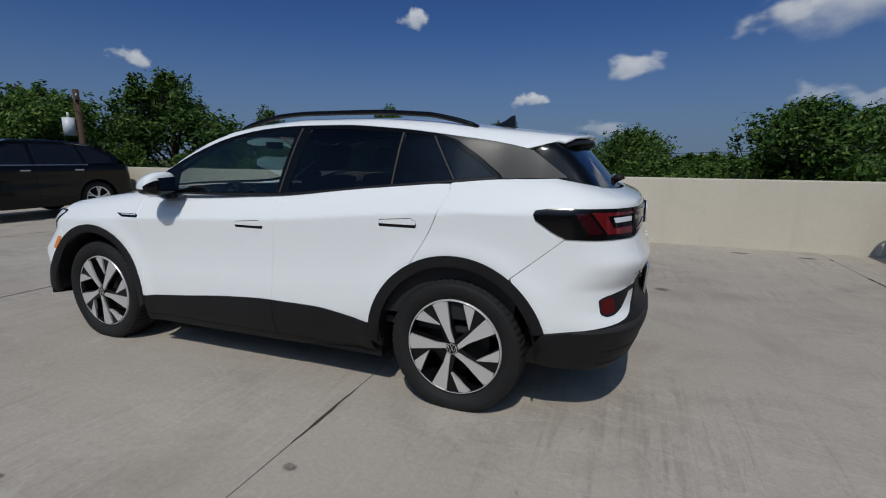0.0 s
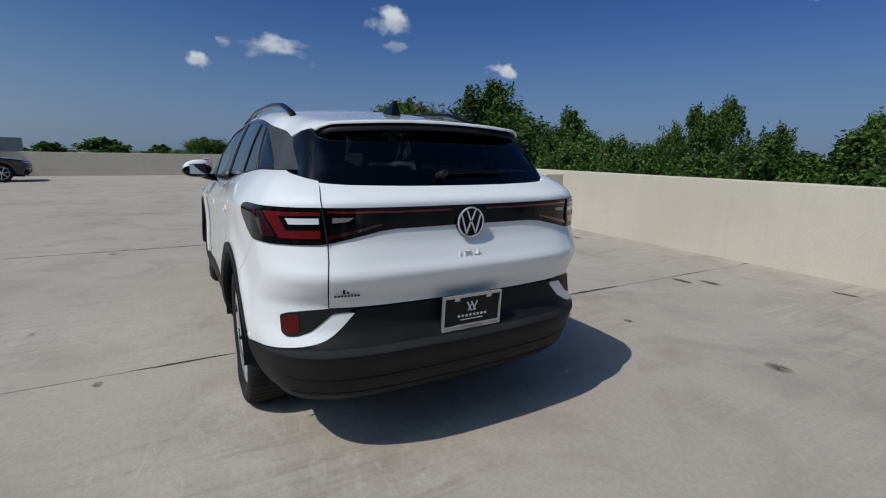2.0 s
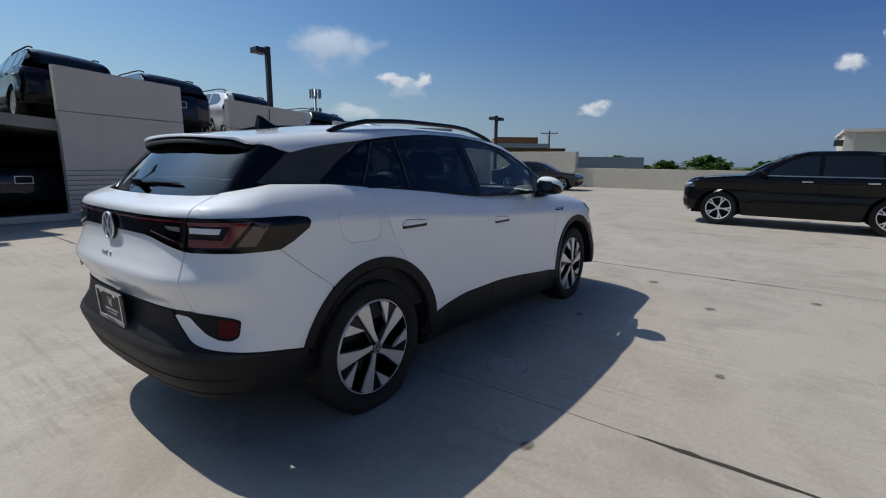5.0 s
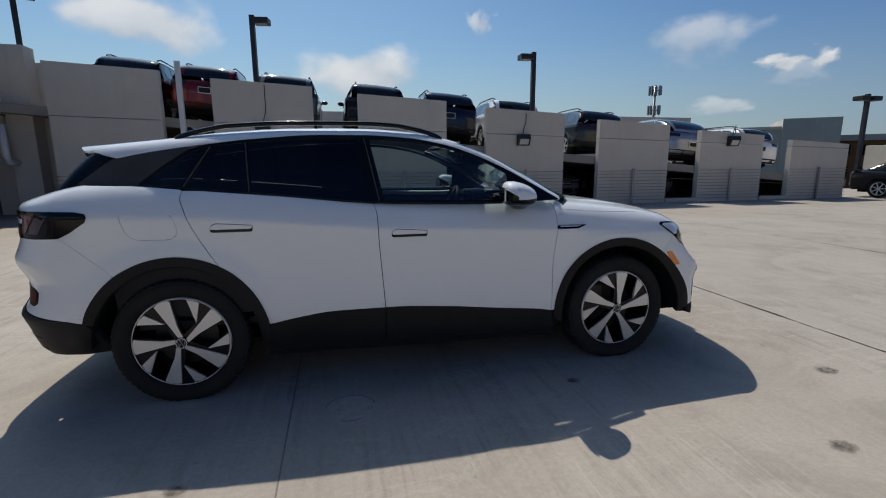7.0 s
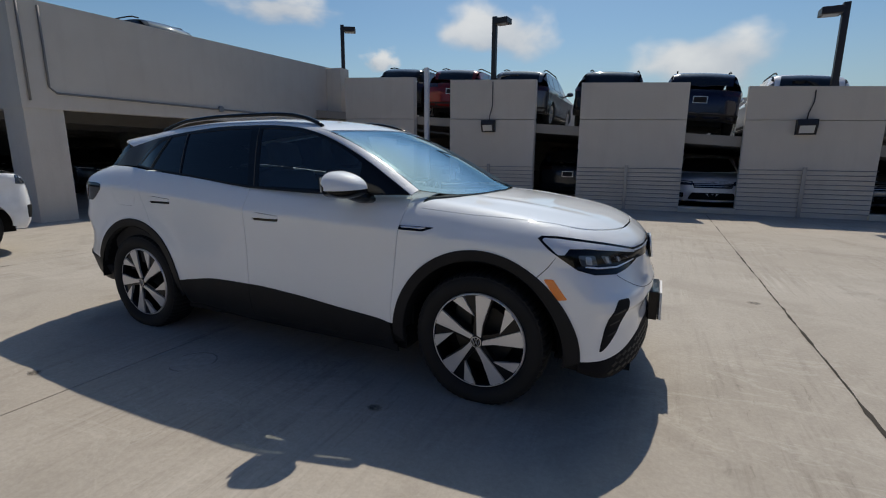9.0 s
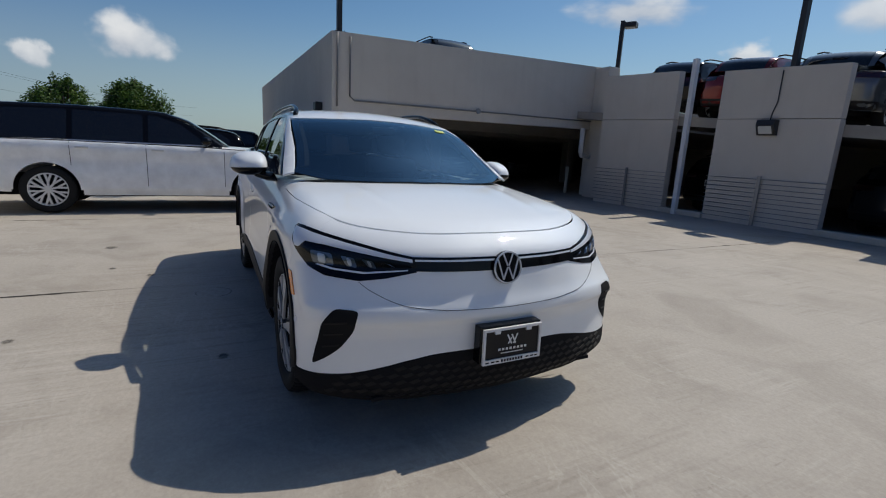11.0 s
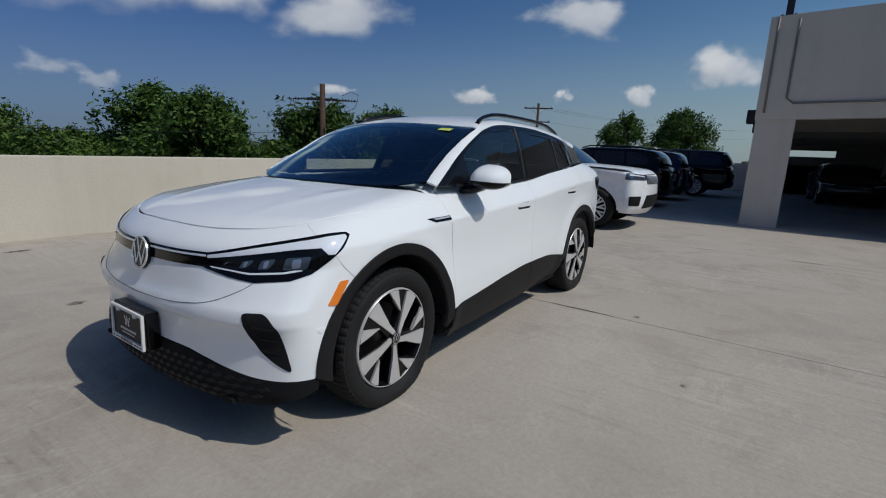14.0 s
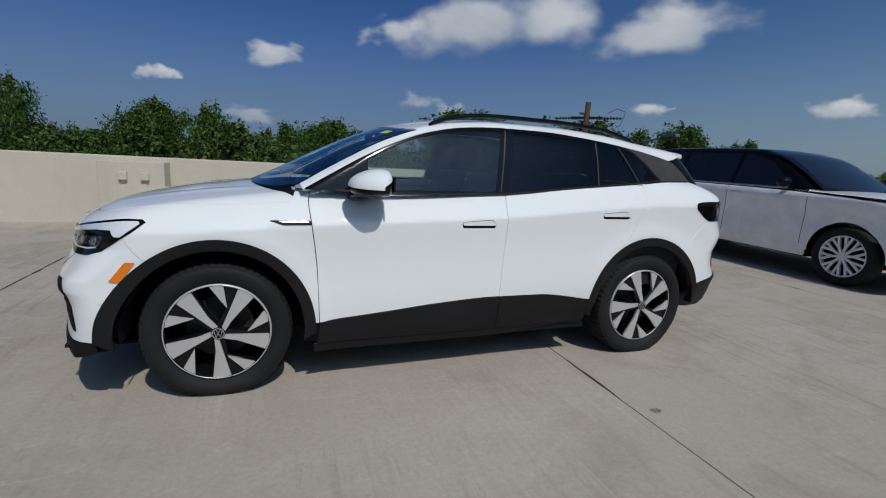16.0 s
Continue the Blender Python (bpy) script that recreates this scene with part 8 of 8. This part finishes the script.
for a, b, offs in (((-45, -19, 6.3), (-90, -2, 6.5), (-0.6, 0.6)), ((-45, -19, 4.9), (-90, -2, 5.2), (0.0,)), ((-12.6, -15.85, 2.0), (23.1, -12.4, 2.1), (0.0,)), ((23.1, -12.4, 4.1), (60, -14, 4.5), (0.0,))):
    for off in offs:
        bm = bmesh.new()
        pts = []
        for k in range(13):
            t = k / 12
            pts.append((a[0] + (b[0] - a[0]) * t, a[1] + (b[1] - a[1]) * t + off, a[2] + (b[2] - a[2]) * t - 2.4 * t * (1 - t)))
        bm_path_tube(bm, pts, 0.008, 5)
        tagged(part("power_line", bm, M_BLACK), "thin black power line between the poles", "power line", "power lines")
sl = thing("street_lamp", "grey cobra-head street lamp behind the parapet", "street lamp", at=pose(-14.2, -15.0, -6.4))
bm = bmesh.new()
bm_path_tube(bm, [(0, 0, 0), (0, 0, 8.2), (0.0, 0.5, 8.75), (0.0, 2.6, 9.1)], 0.035, 8)
part("pole", bm, M_GREY, sl)
bm = bmesh.new()
bm_box(bm, (-0.12, 2.5, 9.05), (0.12, 3.3, 9.2), 0.04)
part("lamp_head", bm, M_GREY, sl)

# ---- distant buildings and the mast ----
M_FAR = concrete("far grey cladding", (0.50, 0.48, 0.455), (0.40, 0.385, 0.36), 0.3)
M_TIMBER = concrete("raw timber framing", (0.26, 0.12, 0.055), (0.16, 0.08, 0.04), 0.6)
b = thing("grey_building", "long grey commercial building beyond the ramp", "building", at=pose(62, 58, -6.5, 0, 0, -40))
box_part("wall", (-14, -6, 0), (9, 6, 12.2), M_FAR, b)
box_part("wall", (3, -6.5, 0), (9.5, 6, 13.6), M_FAR, b)
box_part("roof_edge", (-14.2, -6.2, 12.2), (3, 6.2, 12.6), M_PANEL, b)
b = thing("timber_building", "unfinished timber-framed building beyond the deck", "building", at=pose(80, 45, -6.5, 0, 0, -55))
box_part("wall", (-11, -6, 0), (11, 6, 10.6), M_TIMBER, b, "raw orange timber framing")
box_part("roof", (-11.5, -6.5, 10.6), (8, 6.5, 11.4), M_FAR, b)
box_part("roof", (-2, -5, 11.4), (6, 5, 12.6), M_TIMBER, b)
for k in range(12):
    box_part("window", (-10 + k * 1.75, -6.06, 8.6), (-9.1 + k * 1.75, -6.0, 10.0), M_UNDER, b)
    box_part("window", (-10 + k * 1.75, -6.06, 5.6), (-9.1 + k * 1.75, -6.0, 7.0), M_UNDER, b)
b = thing("far_building", "low dark building on the skyline", "building", at=pose(110, 35, -6.5, 0, 0, -60))
box_part("wall", (-8, -5, 0), (8, 5, 9.4), M_FAR, b)
b = thing("far_building", "white apartment block seen through the garage", "building", at=pose(-140, 12, -6.5, 0, 0, 0))
box_part("wall", (-6, -14, 0), (6, 10, 9.2), M_PARAPET, b)
for k in range(8):
    box_part("window", (5.98, -13 + k * 2.8, 6.8), (6.06, -11.6 + k * 2.8, 8.3), M_UNDER, b)
m = thing("cell_mast", "grey cellular mast with two rings of antennas", "mast", at=pose(46.1, 60, -6.5))
bm = bmesh.new()
bm_tube(bm, (0, 0, 0), (0, 0, 18.8), 0.26, 0.16, 12)
part("pole", bm, M_GREY, m)
for z in (15.4, 18.2):
    for k in range(9):
        a = math.tau * k / 9
        bm = bmesh.new()
        bm_box(bm, (0.8 * math.cos(a) - 0.10, 0.8 * math.sin(a) - 0.10, z - 0.65), (0.8 * math.cos(a) + 0.10, 0.8 * math.sin(a) + 0.10, z + 0.65))
        bm_tube(bm, (0, 0, z), (0.75 * math.cos(a), 0.75 * math.sin(a), z), 0.05, seg=6)
        part("antenna", bm, M_GREY, m)


# ---- trees ----
def leaf_material():
    m = mat("leaves", (0.07, 0.12, 0.03), 0.55, spec=0.3)
    n, l, b = nodes_of(m)
    g = n.new("ShaderNodeNewGeometry")
    o = n.new("ShaderNodeObjectInfo")
    c = ramp_of(m, g.outputs["Random Per Island"], [(0.0, (0.024, 0.056, 0.010)), (0.5, (0.060, 0.125, 0.020)), (0.85, (0.125, 0.205, 0.036)), (1.0, (0.19, 0.25, 0.06))])
    t = ramp_of(m, o.outputs["Random"], [(0.0, (0.80, 0.85, 0.8)), (1.0, (1.1, 1.1, 1.0))])
    c = mix_of(m, "MULTIPLY", 1.0, c, t)
    l.new(c, b.inputs["Base Color"])
    tr, mx = n.new("ShaderNodeBsdfTranslucent"), n.new("ShaderNodeMixShader")
    l.new(c, tr.inputs["Color"])
    mx.inputs[0].default_value = 0.3
    l.new(b.outputs[0], mx.inputs[1])
    l.new(tr.outputs[0], mx.inputs[2])
    l.new(mx.outputs[0], n["Material Output"].inputs["Surface"])
    return m


M_LEAF = leaf_material()
M_BARK = grained("bark", (0.09, 0.07, 0.05), 0.9, 30, 0.6)


def tree_parts(seed, leaves, size, clumps=46, shoots=26):
    """Trunk and crown meshes of a tree ten metres high with a crown of radius three."""
    rng = np.random.default_rng(seed)
    bm = bmesh.new()
    bm_tube(bm, (0, 0, 0), (0.1, 0.05, 4.2), 0.24, 0.16, 10)
    bm_tube(bm, (0.1, 0.05, 4.2), (0.0, 0.1, 8.2), 0.16, 0.04, 8)
    tilt = rng.uniform(0, math.tau)
    blobs = []
    for k in range(clumps):
        a, q = rng.uniform(0, math.tau), rng.uniform(0.1, 1.0) ** 0.55
        z = 2.2 + 6.4 * rng.uniform(0, 1) ** 0.9
        spread = (2.75 * math.sin(math.pi * min(1, max(0.12, (z - 1.0) / 8.6)) ** 0.75) + 0.25) * (1 + 0.28 * math.sin(2 * a + tilt))
        c = Vector((spread * q * math.cos(a), spread * q * math.sin(a), z))
        blobs.append((c, rng.uniform(0.6, 1.1), (1, 1, 0.8)))
        if k % 2 == 0:
            bm_tube(bm, (0.06, 0.05, max(2.0, z - 1.6 - 0.4 * q)), c, 0.06, 0.015, 6)
    # upright leafy shoots that break the outline
    for k in range(shoots):
        a, q = rng.uniform(0, math.tau), rng.uniform(0.0, 0.95)
        c = Vector((2.5 * q * math.cos(a), 2.5 * q * math.sin(a), 8.7 - 2.6 * q * q + rng.uniform(-0.5, 0.55)))
        blobs.append((c, rng.uniform(0.22, 0.40), (0.8, 0.8, rng.uniform(1.3, 2.1))))
        bm_tube(bm, c - Vector((0.25 * c.x, 0.25 * c.y, 1.3)), c + Vector((0, 0, 0.4)), 0.03, 0.01, 5)
    trunk = bpy.data.meshes.new("trunk")
    bm.to_mesh(trunk)
    bm.free()
    trunk.materials.append(M_BARK)
    weight = np.array([r * r * (sc[2] ** 0.5) for c, r, sc in blobs])
    counts = np.maximum(12, (leaves * weight / weight.sum()).astype(int))
    pts, dirs = [], []
    for (c, r, sc), n_each in zip(blobs, counts):
        d = rng.normal(size=(n_each, 3))
        d /= np.linalg.norm(d, axis=1, keepdims=True)
        rad = r * (0.35 + 0.75 * rng.random(n_each) ** 0.8) * (1 + 0.32 * np.sin(6 * d[:, 0] + 3 * c.x) * np.cos(5 * d[:, 2] + c.y))
        pts.append(np.array(c) + d * rad[:, None] * np.array(sc))
        dirs.append(d)
    p, d = np.concatenate(pts), np.concatenate(dirs)
    m = len(p)
    nn = d * 0.7 + rng.normal(size=(m, 3)) * 0.6 + (0, 0, 0.35)
    nn /= np.linalg.norm(nn, axis=1, keepdims=True)
    u = np.cross(nn, rng.normal(size=(m, 3)))
    u /= np.linalg.norm(u, axis=1, keepdims=True)
    w = np.cross(nn, u)
    s = (size * rng.uniform(0.55, 1.4, m))[:, None]
    corners = [p - u * 0.5 * s, p - w * 0.26 * s + nn * 0.07 * s, p + u * 0.6 * s, p + w * 0.26 * s + nn * 0.07 * s]
    verts = np.stack(corners, 1).reshape(-1, 3)
    crown = bpy.data.meshes.new("crown")
    crown.from_pydata(verts.tolist(), [], np.arange(4 * m).reshape(-1, 4).tolist())
    crown.materials.append(M_LEAF)
    return trunk, crown


KINDS = [tree_parts(5, 20000, 0.20), tree_parts(11, 20000, 0.19), tree_parts(23, 20000, 0.205), tree_parts(47, 20000, 0.195)]
FAR = [tree_parts(31, 3400, 0.56, 30, 12), tree_parts(37, 3400, 0.6, 30, 12)]


def tree(x, y, top, radius, k, label, group, kinds=KINDS):
    t = new("tree")
    tagged(t, label, "tree", group)
    trunk, crown = kinds[k % len(kinds)]
    for name, me in (("trunk", trunk), ("crown", crown)):
        ob = new(name, me)
        ob.parent = t
    base = -6.5
    hz = (top - base) / 9.6
    t.matrix_basis = Matrix.Translation((x, y, base)) @ Matrix.Rotation(random.uniform(0, math.tau), 4, "Z") @ Matrix.Diagonal((radius / 2.9, radius / 2.9, hz, 1))
    return t


TALL_EAST = [(34.7, -17.0, 6.2, 4.6), (29.0, -22.1, 7.7, 5.6), (25.8, -50.0, 8.0, 3.2), (12.5, -52.0, 6.0, 3.6), (-2.6, -33.0, 3.7, 3.6), (-11.2, -29.7, 5.1, 4.6),
             (-14.3, -28.9, 4.5, 3.2), (30.8, -15.2, 5.7, 4.0), (22.4, -35.9, 2.8, 4.0), (15.2, -28.4, 5.0, 2.3), (20.2, -22.0, 4.7, 2.7), (17.6, -21.2, 3.3, 2.2), (14.6, -20.6, 2.7, 2.2), (12.3, -20.2, 2.3, 2.0), (66.0, -12.5, 5.6, 4.0), (33.3, -14.2, 5.5, 2.6), (85.8, -3.3, 3.6, 5.5)]
TALL_WEST = [(0.6, -27.1, 3.1, 2.3), (-2.0, -24.9, 3.3, 2.3), (-7.0, -29.8, 2.2, 3.2), (-9.2, -20.3, 4.0, 3.3), (-21.5, -29.0, 4.1, 2.6), (-65.0, -14.8, 7.8, 4.4), (-71.4, -8.6, 9.0, 5.0),
             (-14.0, -17.5, 4.0, 3.2), (-17.0, -17.0, 3.6, 2.4), (-19.9, -15.0, 2.7, 2.6), (-26.2, -15.6, 2.7, 2.4), (11.3, -20.7, 3.2, 1.1), (7.0, -21.9, 3.1, 1.8), (4.2, -23.4, 3.5, 2.0), (-2.5, -26.4, 3.2, 2.2), (-31.2, -27.9, 5.5, 3.4), (-46.2, -33.5, 5.2, 3.6)]
for i, (x, y, top, r) in enumerate(TALL_EAST + TALL_WEST):
    tree(x, y, top, r, i, "leafy green tree rising behind the parapet", "trees behind the parapet")
x, i = -60.0, 0
while x < 62:
    near = 1.0 if -25 < x < 40 else 1.35
    tree(x + random.uniform(-0.8, 0.8), -19.0 * near + random.uniform(-2.5, 2.0), (1.9 + random.uniform(-0.45, 0.6)) * near, random.uniform(2.3, 3.1) * near, i, "low green tree filling the belt behind the parapet", "trees behind the parapet")
    x += 3.1 * near
    i += 1
for k in range(64):
    a = math.tau * k / 64 + random.uniform(-0.03, 0.03)
    d = random.uniform(105, 170)
    if 0.50 < a < 2.4 and k % 2:
        continue
    tree(d * math.cos(a), d * math.sin(a), d * 0.012 + random.uniform(0.6, 2.4), random.uniform(5.0, 8.0), k, "distant green tree on the skyline", "distant trees", FAR)


# ---- clouds, far off ----
def cloud_material():
    m = bpy.data.materials.new("cloud")
    m.use_nodes = True
    n, l = m.node_tree.nodes, m.node_tree.links
    n.remove(n["Principled BSDF"])
    tc, oi = n.new("ShaderNodeTexCoord"), n.new("ShaderNodeObjectInfo")
    mul = n.new("ShaderNodeVectorMath")
    mul.operation = "MULTIPLY_ADD"
    mul.inputs[1].default_value = (1.5, 1.0, 1.0)
    add = n.new("ShaderNodeVectorMath")
    add.operation = "SCALE"
    add.inputs[0].default_value = (37.0, 91.0, 53.0)
    l.new(oi.outputs["Random"], add.inputs["Scale"])
    l.new(tc.outputs["Object"], mul.inputs[0])
    l.new(add.outputs[0], mul.inputs[2])
    nz = n.new("ShaderNodeTexNoise")
    nz.inputs["Scale"].default_value, nz.inputs["Detail"].default_value, nz.inputs["Roughness"].default_value = 1.1, 6, 0.45
    l.new(mul.outputs[0], nz.inputs["Vector"])
    gr = n.new("ShaderNodeTexGradient")
    gr.gradient_type = "SPHERICAL"
    l.new(tc.outputs["Object"], gr.inputs["Vector"])

    def math_node(op, a, b):
        x = n.new("ShaderNodeMath")
        x.operation = op
        for s, v in ((x.inputs[0], a), (x.inputs[1], b)):
            if isinstance(v, (int, float)):
                s.default_value = v
            else:
                l.new(v, s)
        return x.outputs[0]
    dens = math_node("ADD", math_node("MULTIPLY", gr.outputs["Fac"], 1.25), math_node("MULTIPLY", math_node("SUBTRACT", nz.outputs["Fac"], 0.5), 2.1))
    r = n.new("ShaderNodeValToRGB")
    r.color_ramp.elements[0].position, r.color_ramp.elements[1].position = 0.36, 1.25
    r.color_ramp.interpolation = "EASE"
    l.new(dens, r.inputs[0])
    shade = n.new("ShaderNodeValToRGB")
    shade.color_ramp.elements[0].position, shade.color_ramp.elements[0].color = 0.25, (0.52, 0.58, 0.68, 1)
    shade.color_ramp.elements[1].position, shade.color_ramp.elements[1].color = 0.75, (0.92, 0.94, 0.97, 1)
    sep = n.new("ShaderNodeSeparateXYZ")
    l.new(tc.outputs["Object"], sep.inputs[0])
    l.new(math_node("ADD", math_node("MULTIPLY", sep.outputs["Y"], 0.45), nz.outputs["Fac"]), shade.inputs[0])
    em, tr, mx = n.new("ShaderNodeEmission"), n.new("ShaderNodeBsdfTransparent"), n.new("ShaderNodeMixShader")
    em.inputs["Strength"].default_value = CLOUD_GLOW
    l.new(shade.outputs[0], em.inputs["Color"])
    l.new(math_node("MULTIPLY", math_node("MULTIPLY", r.outputs[0], 0.85), oi.outputs["Alpha"]), mx.inputs[0])
    l.new(tr.outputs[0], mx.inputs[1])
    l.new(em.outputs[0], mx.inputs[2])
    l.new(mx.outputs[0], n["Material Output"].inputs["Surface"])
    return m


CLOUD_GLOW = 1.08
M_CLOUD = cloud_material()
me = bpy.data.meshes.new("cloud")
me.from_pydata([(-1, -1, 0), (1, -1, 0), (1, 1, 0), (-1, 1, 0)], [], [(0, 1, 2, 3)])
me.materials.append(M_CLOUD)
# bearing, height, width, depth in degrees
CLOUDS_A = [(-89.4, 10.1, 6.2, 2.0), (-36.2, 9.5, 3.1, 1.4), (-65.4, 15.3, 2.8, 1.6), (-77.9, 6.8, 2.2, 1.3), (-103.1, 13.7, 6.7, 2.4), (-87.1, 3.5, 6.1, 1.5),
            (-2.7, 9.2, 2.9, 1.3), (-9.5, 11.1, 5.8, 1.9), (-22.9, 14.4, 4.3, 2.2), (-23.6, 11.8, 2.7, 1.0), (39.4, 9.2, 2.4, 1.5), (42.7, 9.3, 3.7, 1.2), (19.5, 6.3, 3.3, 1.6),
            (109.2, 13.8, 11.7, 5.2), (85.5, 10.1, 13.7, 5.6), (72.9, 15.5, 2.9, 2.1), (50.4, 12.4, 8.7, 3.8), (41.3, 8.3, 5.1, 1.9), (47.8, 5.5, 5.0, 1.5)]
CLOUDS_B = [(132.8, 15.5, 11.4, 3.2), (122.2, 10.5, 4.3, 2.1), (-148.2, 6.3, 4.4, 1.9), (-159.0, 6.7, 2.0, 1.3), (-166.7, 6.8, 3.6, 2.1), (-174.5, 9.2, 5.9, 3.3), (-160.0, 14.9, 9.2, 3.6),
            (-174.1, 9.2, 3.7, 2.4), (-113.4, 15.2, 16.5, 6.5), (-134.7, 14.1, 13.9, 4.9), (-79.3, 6.8, 2.5, 1.1), (-106.7, 6.3, 4.3, 1.6),
            (-110.4, 5.6, 3.3, 1.8), (-149.3, 6.5, 4.1, 1.4), (-131.9, 6.4, 3.7, 1.2)]
THIN = {(50.4, 12.4): 0.55, (41.3, 8.3): 0.35, (47.8, 5.5): 0.5, (-23.6, 11.8): 0.3, (72.9, 15.5): 0.7, (-87.1, 3.5): 0.55, (-106.7, 6.3): 0.6, (-110.4, 5.6): 0.5}
for i, (az, el, wd, hd) in enumerate(CLOUDS_A + CLOUDS_B):
    d = 2200 + 12 * i
    p = Vector((math.cos(radians(az)) * math.cos(radians(el)), math.sin(radians(az)) * math.cos(radians(el)), math.sin(radians(el)))) * d
    ob = new("cloud", me)
    tagged(ob, "small white fair-weather cloud", "cloud", kind="structure")
    ob.color = (1, 1, 1, THIN.get((az, el), 1.0))
    z = -p.normalized()
    x = Vector((0, 0, 1)).cross(z).normalized()
    m = Matrix((x, z.cross(x), z)).transposed().to_4x4()
    ob.matrix_basis = Matrix.Translation(p) @ m @ Matrix.Diagonal((d * radians(wd) * 0.85, d * radians(hd) * 0.95, 1, 1))
